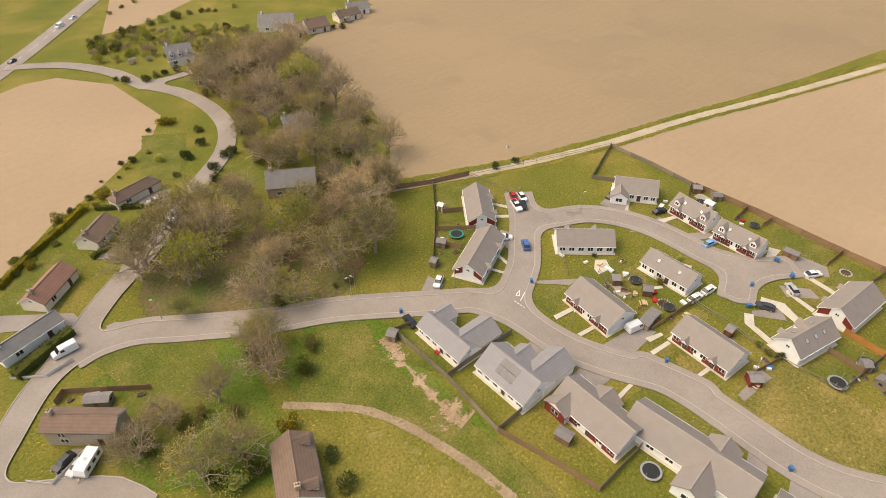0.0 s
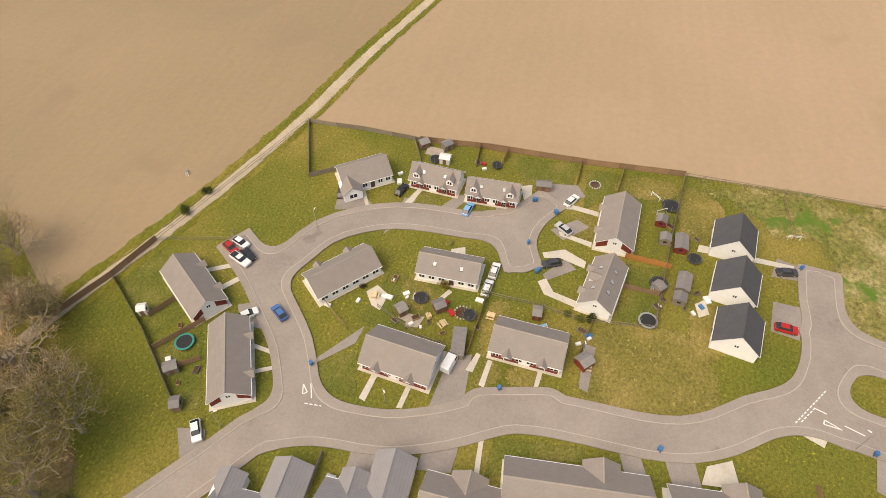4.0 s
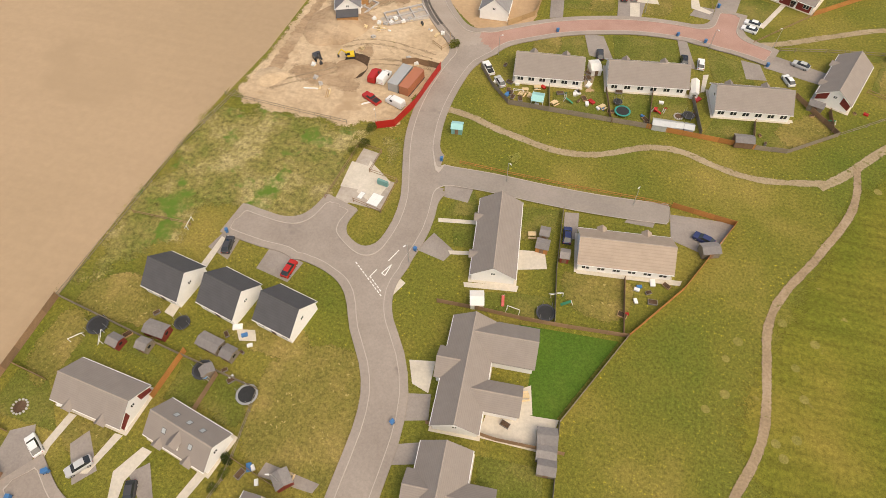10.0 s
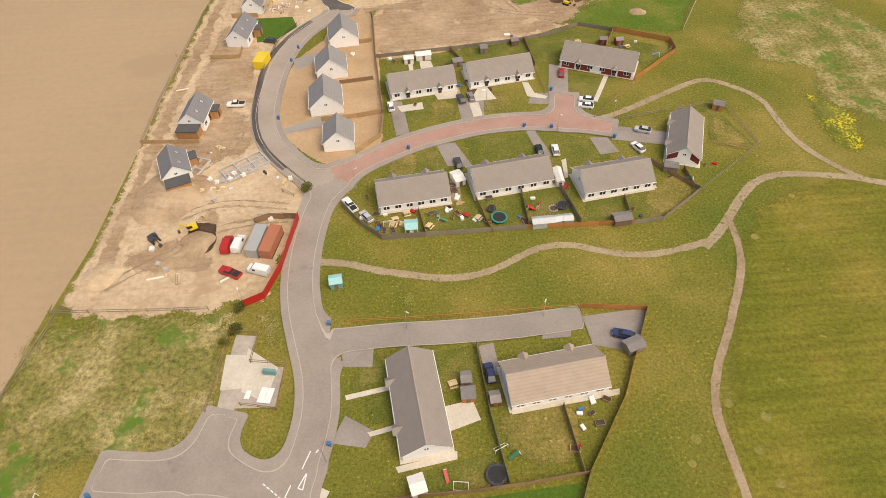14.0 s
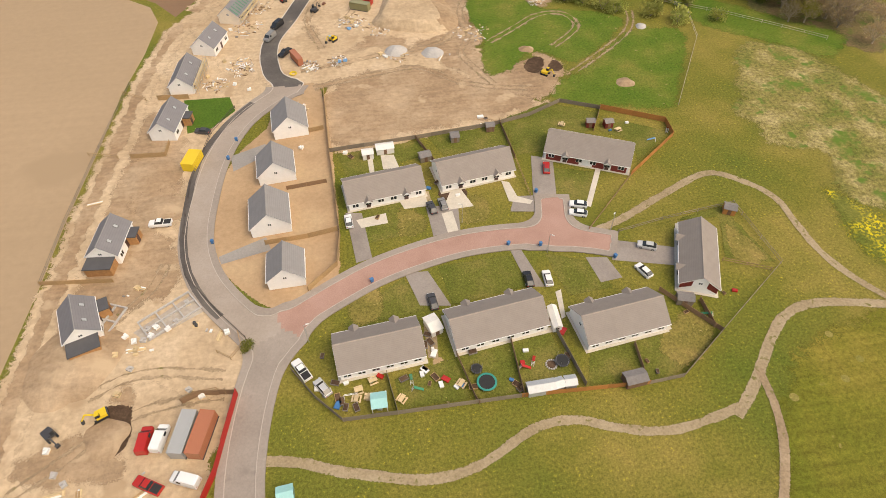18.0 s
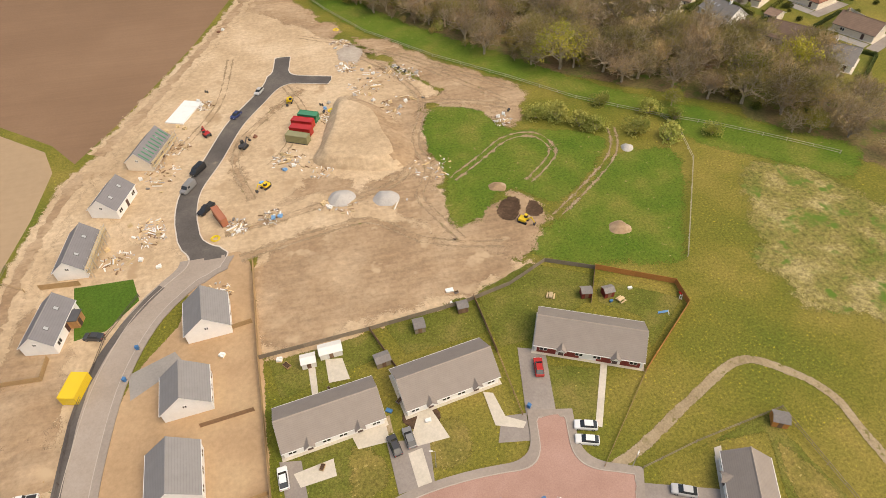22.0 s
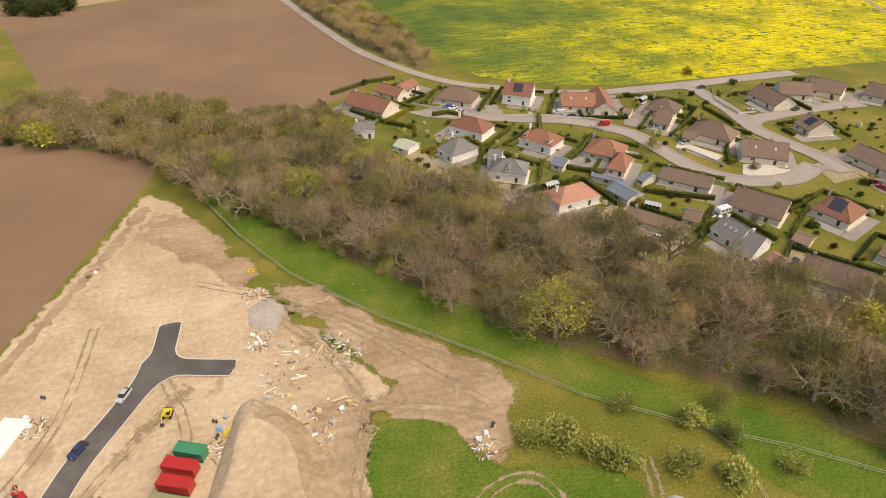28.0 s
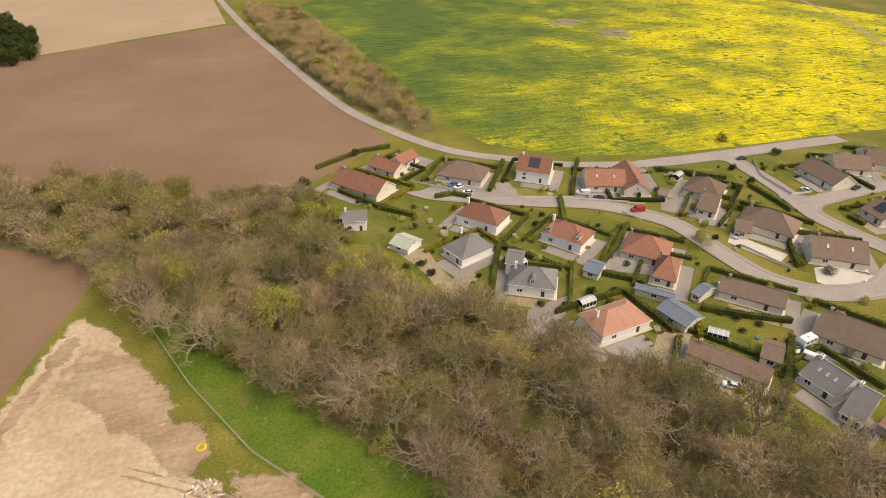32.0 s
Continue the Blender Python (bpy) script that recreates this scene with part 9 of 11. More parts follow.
villa(290.9, 400.2, -29.1, 8.3, 10.2, 'brown')
villa(249.1, 357.7, -97.5, 10.1, 12.1, 'brown', solar=True)
villa(110.4, 398.1, -48.0, 16.1, 11.6, 'terracotta', wall=4.6, hip=True)
villa(98.2, 380.0, -69.4, 9.9, 17.1, 'slate', wall=3.0, hip=True)
villa(66.9, 408.3, -11.8, 8.4, 7.3, 'slate', wall=4.0)
villa(80.1, 389.9, -51.9, 7.8, 8.2, 'tin', wall=2.4)
villa(133.0, 378.2, -54.1, 14.9, 11.4, 'terracotta', wall=4.6, hip=True, dormers=2)
villa(110.6, 357.8, -29.7, 14.1, 10.9, 'slate', wall=3.6, hip=True, dormers=1)
villa(109.2, 367.9, -30.0, 5.5, 8.6, 'slate', wall=4.6)
villa(123.8, 334.3, 7.8, 16.8, 10.8, 'pink', wall=3.0, hip=True)
villa(153.6, 363.3, -44.5, 14.7, 16.0, 'terracotta', hip=True)
villa(152.2, 350.9, -43.0, 7.2, 18.3, 'terracotta', hip=True)
villa(168.5, 333.0, -46.7, 17.7, 8.8, 'brown')
villa(142.1, 311.2, -53.2, 19.3, 7.0, 'brown')
villa(155.4, 311.1, -48.3, 5.1, 8.8, 'brown')
villa(180.6, 310.2, -55.9, 16.4, 14.5, 'brown')
villa(161.4, 299.1, -78.6, 9.4, 10.6, 'slate', skylights=3)
villa(161.5, 290.4, -67.5, 5.1, 19.4, 'slate')
villa(142.6, 331.2, -73.7, 10.2, 8.3, 'bluegrey', wall=2.5)
villa(142.0, 341.9, -45.2, 11.6, 3.2, 'bluegrey', wall=2.5)
villa(155.9, 338.1, -71.7, 3.3, 8.5, 'bluegrey', wall=2.4)
villa(131.8, 358.3, -51.1, 5.4, 7.9, 'bluegrey', wall=2.4)
villa(201.1, 271.9, -63.9, 15.1, 10.4, 'brown')
villa(203.4, 300.1, -69.9, 12.5, 15.5, 'terracotta', solar=True, hip=True)
villa(173.4, 272.4, -51.5, 17.0, 12.1, 'brown')
villa(246.0, 324.3, -83.5, 17.9, 10.8, 'brown')
villa(241.5, 305.9, -88.5, 13.6, 9.2, 'brown')
villa(291.1, 393.0, -55.9, 15.2, 13.1, 'brown')
villa(310.3, 379.5, -58.7, 13.7, 15.5, 'brown')
villa(180.0, 254.0, -49.9, 9.3, 12.0, 'slate')
villa(41.1, -142.3, -165.4, 14.5, 5.0, 'brown', hip=True)
villa(55.3, -129.1, -138.3, 10.7, 6.7, 'brown')
villa(70.7, -114.6, -137.9, 12.8, 6.6, 'redbrown')
villa(76.1, -68.3, 137.0, 13.8, 5.5, 'brown', wall=4.4, stone=True)
villa(78.5, -100.5, -162.2, 14.0, 5.1, 'slate')
villa(52.4, -35.0, -112.8, 13.0, 7.6, 'brown', wall=3.0, dormers=2)
villa(5.2, -116.0, 147.3, 14.2, 9.8, 'slate', wall=3.4, stone=True)
villa(-13.6, -144.5, 157.5, 9.2, 11.7, 'slate', wall=3.4, stone=True)
villa(-11.2, -235.1, 165.0, 10.7, 13.3, 'slate', dormers=3)
villa(-62.0, -243.2, 145.5, 16.8, 12.8, 'slate')
villa(-93.4, -231.1, 178.3, 13.0, 7.2, 'brown')
villa(-73.6, -227.9, 170.9, 11.3, 9.7, 'brown')
villa(-62.1, -228.5, 161.8, 9.0, 8.7, 'brown')
villa(-103.6, -236.3, 155.7, 11.4, 8.2, 'slate')
villa(179.3, 289.8, -63.3, 5.1, 7.2, 'brown', wall=2.4)
villa(163.5, 283.1, -74.3, 5.4, 6.7, 'redbrown', wall=2.4)

# ---- fences

fence([(-13.7, -96.6), (-26.4, -90.3), (-37.5, -86.3)], 'brown', 1.7)
fence([(-37.5, -86.3), (-58.7, -78.0), (-84.1, -68.3)], 'grey', 1.2)
fence([(-84.1, -68.3), (-63.7, -60.5), (-67.5, -54.1)], 'grey', 1.5)
fence([(-83.6, -68.0), (-83.4, -52.7), (-81.9, -37.3)], 'grey', 1.4)
fence([(-81.9, -37.3), (-82.5, -18.8), (-81.4, 4.5), (-81.6, 27.6)], 'brown', 1.8)
fence([(-81.6, 27.6), (-80.2, 50.2), (-79.0, 69.7), (-75.1, 89.2)], 'grey', 1.2)
fence([(-26.4, -90.3), (-15.5, -76.5), (-3.2, -63.4)], 'grey', 1.5)
fence([(-18.8, -77.1), (-23.6, -74.1)], 'brown', 1.5)
fence([(-12.3, -72.4), (-20.1, -65.7)], 'brown', 1.5)
fence([(-8.8, -67.2), (-12.0, -62.4)], 'brown', 1.5)
fence([(-37.5, -86.3), (-41.0, -69.8), (-43.3, -70.5)], 'grey', 1.2)
fence([(-75.2, -21.6), (-82.6, -21.8), (-81.6, -14.8), (-77.7, -15.3)], 'brown', 1.5)
fence([(-81.4, 3.4), (-73.9, 2.8)], 'brown', 1.4)
fence([(-80.8, 13.4), (-73.4, 12.4)], 'brown', 1.4)
fence([(-81.6, 27.6), (-59.0, 23.7), (-36.3, 20.3)], 'grey', 1.5)
fence([(-53.2, 14.4), (-52.1, 23.7)], 'orange', 1.7)
fence([(-45.1, 14.3), (-44.4, 21.1)], 'brown', 1.5)
fence([(-35.4, 9.1), (-36.3, 20.3)], 'grey', 1.2)
fence([(-37.8, -12.1), (-37.0, -2.0), (-35.3, 5.2), (-35.4, 9.1)], 'grey', 1.2)
fence([(-23.2, -13.9), (-36.0, -12.5), (-39.6, -11.8)], 'brown', 1.3)
fence([(-30.2, -33.2), (-25.2, -23.6), (-24.3, -18.4)], 'grey', 1.2)
fence([(-32.4, -47.6), (-26.3, -40.7), (-24.3, -37.7)], 'brown', 1.2)
fence([(-82.5, -39.1), (-74.7, -35.5)], 'grey', 1.4)
fence([(-25.7, 6.1), (-35.2, 8.6)], 'brown', 1.3)
fence([(-78.8, 49.4), (-65.6, 49.6)], 'brown', 1.0)
fence([(-11.2, 45.2), (-3.3, 45.6), (4.5, 45.6), (13.1, 46.1), (24.1, 47.1)], 'brown', 1.4)
fence([(8.3, 72.9), (9.3, 57.8), (10.8, 46.4)], 'grey', 1.5)
fence([(22.2, 59.2), (23.2, 47.3)], 'brown', 1.3)
fence([(-15.9, 80.5), (-5.2, 80.1), (9.9, 79.9), (24.2, 80.1), (30.0, 79.8)], 'orange', 1.0)
fence([(30.0, 79.8), (42.7, 78.1), (33.3, 59.8), (24.1, 47.1)], 'orange', 1.6)
fence([(24.1, 47.1), (14.6, 28.2), (15.8, 12.0)], 'grey', 1.4)
fence([(-6.7, 22.4), (1.9, 22.8), (5.0, 22.6), (16.1, 23.2)], 'brown', 1.6)
fence([(19.0, -50.9), (18.8, -34.1), (20.2, -18.5)], 'grey', 1.6)
fence([(20.2, -18.5), (17.9, -9.5), (15.7, 1.1)], 'brown', 1.7)
fence([(15.7, 1.1), (1.2, 1.0)], 'grey', 1.5)
fence([(18.8, -34.1), (0.1, -33.8)], 'grey', 1.5)
fence([(20.2, -18.5), (2.9, -18.8)], 'grey', 1.5)
fence([(19.5, -51.3), (14.4, -50.1)], 'brown', 1.3)
fence([(79.2, -79.7), (77.2, -81.6), (63.9, -71.0)], 'brown', 1.6)
fence([(-37.5, 86.2), (-33.6, 88.0), (-31.0, 95.8), (-28.6, 110.1)], 'red', 2.2)
fence([(-28.6, 110.1), (-35.3, 111.1), (-38.5, 109.8)], 'brown', 1.8)
fence([(-77.2, 87.9), (-57.1, 86.6), (-44.8, 86.0)], 'grey', 1.2)
fence([(-39.3, 80.0), (-33.8, 79.1), (-34.4, 72.8), (-27.7, 71.7), (-28.4, 62.7), (-35.0, 64.1)], 'brown', 1.2)
fence([(-39.3, 80.0), (-41.1, 63.3)], 'brown', 1.2)
fence([(-73.0, 142.4), (-72.9, 160.9), (-71.5, 188.4), (-69.6, 218.0)], 'grey', 1.0)
fence([(-73.0, 142.4), (-57.5, 141.0)], 'timber', 1.3)
fence([(-73.4, 185.6), (-65.5, 183.3)], 'timber', 1.2)
fence([(-70.3, 212.9), (-63.1, 208.6)], 'timber', 1.2)
fence([(-62.1, 182.8), (-53.3, 182.4), (-53.2, 187.6)], 'timber', 1.4)
fence([(-59.8, 208.6), (-51.0, 207.9)], 'timber', 1.6)
fence([(-18.9, 113.7), (-14.6, 107.5), (-9.5, 102.1), (0.3, 102.1), (22.9, 102.2)], 'grey', 1.5)
fence([(22.9, 102.2), (46.8, 101.4)], 'orange', 1.5)
fence([(46.8, 101.4), (53.7, 101.9), (65.1, 110.3)], 'grey', 1.4)
fence([(65.1, 110.3), (85.2, 125.0), (83.3, 143.9)], 'grey', 1.2)
fence([(83.3, 143.9), (64.9, 141.3), (53.7, 139.0)], 'grey', 1.1)
fence([(56.6, 121.9), (65.1, 110.3)], 'brown', 1.4)
fence([(63.9, 118.2), (64.0, 111.4)], 'brown', 1.4)
fence([(73.2, 127.6), (82.0, 123.4)], 'brown', 1.2)
fence([(47.0, 110.0), (46.5, 102.0)], 'brown', 1.3)
fence([(32.7, 115.7), (35.1, 102.8)], 'grey', 1.6)
fence([(23.5, 115.4), (23.4, 102.1)], 'brown', 1.3)
fence([(12.5, 112.6), (14.6, 103.0), (15.1, 101.9)], 'brown', 1.3)
fence([(-1.1, 110.4), (0.3, 102.1)], 'grey', 1.5)
fence([(-11.1, 177.6), (11.7, 179.6), (32.6, 182.0), (43.8, 184.8), (53.7, 189.8), (64.0, 184.9)], 'grey', 1.3)
fence([(64.0, 184.9), (79.5, 176.6), (79.2, 170.3), (63.0, 157.0)], 'orange', 1.7)
fence([(64.0, 184.9), (59.4, 175.8)], 'brown', 1.5)
fence([(11.7, 179.6), (15.9, 168.1), (16.2, 160.4)], 'brown', 1.4)
fence([(35.1, 183.2), (36.1, 167.9)], 'brown', 1.3)
fence([(36.1, 167.9), (36.7, 153.5)], 'brown', 1.2)
fence([(63.0, 157.0), (47.4, 140.8)], 'brown', 0.8)
fence([(-12.4, 205.9), (-11.1, 177.6), (-9.0, 147.5), (-9.8, 138.6), (-16.0, 132.5)], 'timber', 1.6)
fence([(-25.7, 147.0), (-16.2, 147.8), (-9.6, 149.1)], 'timber', 1.5)
fence([(-24.6, 185.1), (-12.5, 187.6)], 'timber', 1.4)
fence([(-21.6, 164.7), (-11.9, 165.9)], 'brown', 1.3)
fence([(-37.4, 201.1), (-42.7, 190.3), (-45.4, 170.4), (-44.6, 153.1), (-41.9, 139.5), (-34.1, 129.2), (-28.2, 122.3)], 'black', 1.0)
fence([(-0.9, 384.4), (4.4, 369.3), (14.8, 344.6), (28.1, 319.9), (49.1, 293.9), (69.5, 273.8), (87.0, 254.9), (107.7, 238.9), (109.5, 231.8), (106.2, 217.1), (96.5, 200.7), (86.3, 183.5)], 'wire', 1.2)
fence([(107.7, 238.9), (121.2, 230.3), (135.8, 218.5), (146.1, 209.5)], 'wire', 1.2)
fence([(242.2, 414.9), (233.0, 400.4), (231.9, 382.7), (239.8, 381.8)], 'wall', 0.9)
fence([(186.6, 357.5), (191.9, 341.6)], 'wall', 0.9)
fence([(94.7, 436.9), (106.8, 425.3)], 'wall', 0.9)
fence([(120.4, 320.6), (113.1, 326.2), (107.5, 330.9)], 'wall', 0.9)
fence([(132.3, 410.1), (149.8, 404.8)], 'wall', 0.9)
fence([(84.2, -92.6), (78.5, -88.3), (73.4, -89.2)], 'wall', 0.8)
fence([(87.5, -65.6), (84.4, -62.1), (77.2, -65.9)], 'wall', 0.6)
fence([(146.7, 405.7), (172.9, 392.9)], 'wall', 0.7)
fence([(161.0, 389.3), (164.5, 382.1)], 'wall', 0.7)
fence([(101.4, 408.9), (109.2, 397.8), (112.2, 395.6)], 'orange', 1.2)
fence([(257.1, 337.2), (257.7, 316.7)], 'timber', 1.4)
fence([(211.3, 288.5), (211.6, 277.9)], 'wall', 1.0)
fence([(-38.8, 110.1), (-36.7, 111.3), (-32.5, 111.6), (-30.7, 110.4)], 'timber', 1.2)
fence([(-33.4, 119.8), (-30.6, 117.9), (-28.8, 120.5), (-29.7, 123.7)], 'timber', 1.2)

# ---- vehicles

car(-59.7, -50.9, 10, 'dark')
car(-63.3, -37.3, -17, 'black')
car(-40.2, -67.3, -113, 'white')
car(-38.4, -68.9, -123, 'red')
car(-35.7, -65.3, -114, 'white', 'pickup')
car(-37.3, -64.2, -126, 'black')
car(-23.0, -57.8, -48, 'white')
car(-24.6, -51.8, 53, 'blue')
car(1.2, -56.4, -147, 'white')
car(-21.0, -16.5, -14, 'white', 'van')
car(-60.2, -20.8, -12, 'sky')
car(-67.6, 2.0, -32, 'white')
car(-58.4, 1.0, 51, 'silver')
car(-48.2, -0.6, 112, 'dark')
car(-43.8, -12.0, -6, 'white')
car(-39.1, -12.7, -7, 'white')
car(14.4, -50.9, 83, 'black')
car(5.5, -31.2, -8, 'silver')
car(4.9, -29.0, -9, 'white')
car(-55.4, 46.7, -80, 'dark')
car(-41.1, 44.6, -96, 'red')
car(10.1, 66.5, -85, 'navy')
car(36.5, 72.6, -21, 'navy')
car(-17.0, 113.3, -59, 'white', 'pickup')
car(-13.1, 109.1, -56, 'silver')
car(-43.8, 103.2, -93, 'red', 'van')
car(-41.2, 103.2, -100, 'white', 'van')
car(-41.8, 95.1, -29, 'red', 'pickup')
car(-35.8, 95.2, -22, 'white', 'van')
car(-50.3, 157.0, -2, 'white', 'pickup')
car(-6.9, 151.1, -84, 'white')
car(12.7, 152.7, -78, 'dark')
car(15.5, 153.6, -82, 'grey')
car(42.9, 162.4, -102, 'red')
car(47.1, 148.7, -17, 'white')
car(46.3, 146.0, -19, 'white')
car(58.4, 133.8, -24, 'silver')
car(55.2, 127.1, -66, 'white')
car(30.3, 128.4, -90, 'black')
car(34.4, 128.1, -91, 'white')
car(9.5, 125.5, -83, 'dark')
car(-45.0, 191.1, -16, 'dark')
car(-10.9, 284.5, 64, 'silver')
car(-17.9, 271.7, 57, 'navy')
car(-27.5, 245.2, 55, 'black', 'van')
car(-29.5, 237.8, 59, 'grey', 'van')
car(-24.3, 227.8, 53, 'black', 'pickup')
car(73.8, -92.6, -177, 'white', 'van')
car(36.9, -125.0, -139, 'white', 'van')
car(81.7, -65.1, -154, 'black')
car(80.1, -62.6, -150, 'silver')
car(38.2, -135.7, 163, 'silver')
car(15.0, -313.9, -137, 'white', 'van')
car(42.7, -279.9, -138, 'dark')
car(6.4, -322.9, -137, 'white')
car(109.3, 428.3, 10, 'blue')
car(110.9, 426.0, 17, 'white')
car(112.5, 419.9, -29, 'white')
car(154.8, 406.8, -31, 'white', 'van')
car(158.9, 401.9, -33, 'dark')
car(167.4, 388.9, -7, 'red', 'van')
car(188.7, 380.6, -46, 'dark')
car(138.6, 305.5, -38, 'white')
car(240.1, 384.1, -87, 'white')
car(260.3, 379.3, 11, 'dark')
car(189.3, 362.7, 17, 'silver')
car(237.2, 416.1, -8, 'dark')
car(155.8, 283.7, 14, 'dark')
car(164.1, 308.3, -57, 'white', 'van')
car(234.8, 313.9, -74, 'red')
car(233.8, 310.3, -79, 'red')
car(169.7, 282.7, 27, 'black')
car(165.6, 279.5, 27, 'dark')
car(156.7, 284.9, 18, 'black')

# ---- sheds and small things

shed(-80.2, -35.9, 130, 2.3, 2.2, 'wood')
shed(-80.7, -30.1, 134, 2.5, 2.2, 'grey')
shed(-30.1, -28.3, 135, 1.9, 2.2, 'wood')
shed(-32.5, -21.2, 128, 2.2, 2.2, 'wood')
shed(-25.0, -15.7, 95, 2.3, 6.0, 'grey')
shed(-34.8, -2.1, 91, 1.6, 2.4, 'red')
shed(-25.8, 7.6, 135, 2.5, 2.6, 'red')
shed(-45.9, 21.0, 137, 1.7, 2.2, 'grey')
shed(-2.5, -62.1, 112, 1.3, 2.2, 'grey')
shed(-8.9, -66.6, 123, 2.3, 2.0, 'grey')
shed(-19.6, -78.8, 112, 1.3, 1.8, 'white')
shed(20.1, -49.9, 120, 2.0, 2.4, 'grey')
shed(-70.8, -4.8, 94, 3.4, 2.0, 'wood')
shed(-58.8, 25.8, -4, 4.2, 2.6, 'red')
shed(-48.0, 25.9, -11, 4.4, 2.6, 'grey')
shed(-43.9, 25.0, -11, 2.2, 2.4, 'grey')
shed(5.6, 65.5, -0, 1.8, 2.2, 'grey')
shed(5.7, 62.4, -1, 2.4, 2.4, 'orange')
shed(-4.0, 47.1, 14, 2.4, 3.0, 'white')
shed(10.3, 61.2, 4, 1.7, 2.2, 'red')
shed(37.5, 69.7, 19, 3.4, 2.6, 'grey')
shed(13.0, 25.0, 9, 3.1, 2.6, 'grey')
shed(13.3, 22.5, 5, 3.0, 2.6, 'grey')
shed(13.7, 20.2, 4, 2.8, 2.4, 'grey')
shed(-64.8, 21.8, -10, 2.3, 2.2, 'red')
shed(-59.4, 22.5, -5, 2.1, 2.2, 'grey')
shed(-1.2, 174.2, 3, 2.8, 2.4, 'white')
shed(3.3, 175.8, 4, 4.5, 2.6, 'white')
shed(21.9, 177.7, 2, 2.2, 2.6, 'grey')
shed(13.2, 171.1, 11, 2.9, 2.4, 'grey')
shed(31.9, 180.5, 2, 2.2, 2.0, 'wood')
shed(59.0, 178.1, -9, 2.2, 2.0, 'red')
shed(63.7, 177.2, 3, 2.2, 2.0, 'red')
shed(81.2, 141.6, -27, 2.7, 2.4, 'orange')
shed(44.2, 102.4, 6, 4.0, 2.6, 'wood')
shed(60.6, 118.5, -16, 3.2, 2.2, 'grey')
shed(-2.9, 104.5, 1, 2.7, 3.0, 'pool')
shed(26.6, 103.1, 2, 5.0, 2.2, 'greenhouse')
shed(30.0, 103.3, 9, 1.6, 2.0, 'greenhouse')
shed(32.2, 103.4, -0, 2.0, 2.0, 'greenhouse')
shed(8.8, 119.5, 20, 2.4, 4.0, 'white')
shed(-19.1, 90.3, 6, 2.5, 2.4, 'teal')
shed(72.7, -74.6, 143, 4.8, 2.4, 'grey')
shed(12.2, -9.4, 101, 2.9, 2.2, 'wood')
shed(-75.6, -29.4, 87, 2.5, 2.2, 'white')
shed(33.0, 117.6, -90, 5.1, 1.7, 'white')
trampoline(-14.6, -67.1, 1.9, 'teal')
trampoline(-33.9, -25.3, 1.5, 'dark')
trampoline(-70.3, 24.0, 2.0, 'dark')
trampoline(-47.1, 21.1, 1.9, 'dark')
trampoline(-37.6, 19.0, 1.9, 'grey')
trampoline(-31.8, -15.0, 1.4, 'dark')
trampoline(-55.4, 28.5, 1.5, 'dark')
trampoline(8.9, 47.9, 1.8, 'dark')
trampoline(6.3, 5.0, 1.9, 'grey')
trampoline(17.1, 105.8, 1.9, 'teal')
trampoline(15.7, 108.8, 1.1, 'dark')
trampoline(32.1, 108.2, 1.4, 'dark')
street_lamp(-10.7, -26.0)
street_lamp(-0.5, -52.7)
street_lamp(-47.8, -52.4)
street_lamp(-19.0, 52.4)
street_lamp(-4.8, 77.9)
street_lamp(22.2, 78.4)
street_lamp(52.1, 139.8)
street_lamp(-15.8, 119.8)
street_lamp(19.1, 147.4)
street_lamp(36.3, 135.7)
street_lamp(-37.6, 86.9)
street_lamp(54.9, -88.8)
street_lamp(18.2, -66.2)
street_lamp(-26.1, 7.1)
street_lamp(19.3, -66.4)
wheelie_bin(-15.2, -41.6)
wheelie_bin(-66.2, -5.9)
wheelie_bin(-62.8, -0.9)
wheelie_bin(-17.5, -6.8)
wheelie_bin(-45.5, -3.4)
wheelie_bin(-12.1, 21.0)
wheelie_bin(14.1, -54.5)
wheelie_bin(-57.2, 49.8)
wheelie_bin(-18.6, 55.3)
wheelie_bin(-20.0, 80.1)
wheelie_bin(-12.1, 20.9)
wheelie_bin(-63.2, -1.2)
wheelie_bin(-66.1, -6.5)
wheelie_bin(-52.9, -6.0)
wheelie_bin(-46.0, -3.0)
wheelie_bin(38.4, 154.7)
wheelie_bin(35.2, 137.6)
wheelie_bin(28.2, 138.9)
wheelie_bin(50.5, 131.9)
wheelie_bin(-2.6, 132.9)
wheelie_bin(-36.9, 178.3)
wheelie_bin(-35.5, 185.8)
wheelie_bin(-37.6, 149.2)
goal_frame(10.3, 52.1)
goal_frame(3.0, 47.0)
goal_frame(-68.1, 22.1)
goal_frame(-65.6, 49.6)
goal_frame(-72.6, 20.7)
goal_frame(-8.0, 106.5)
def access_cover(x, y, w, l):
    """A pale steel cover in its frame, set in a concrete apron."""
    z = ground_at(x, y)
    t = thing("access_cover", x, y, -12, "pale steel access cover lying in a concrete apron", "cover", "access covers", z)
    Shape().box(-w / 2, w / 2, -l / 2, l / 2, 0, 0.08).part("frame", STEEL, t)
    for k in (-1, 1):
        Shape().box(*sorted((k * 0.02, k * (w / 2 - 0.08))), -l / 2 + 0.08, l / 2 - 0.08, 0.08, 0.12).part("leaf", PLASTIC_WHITE, t)


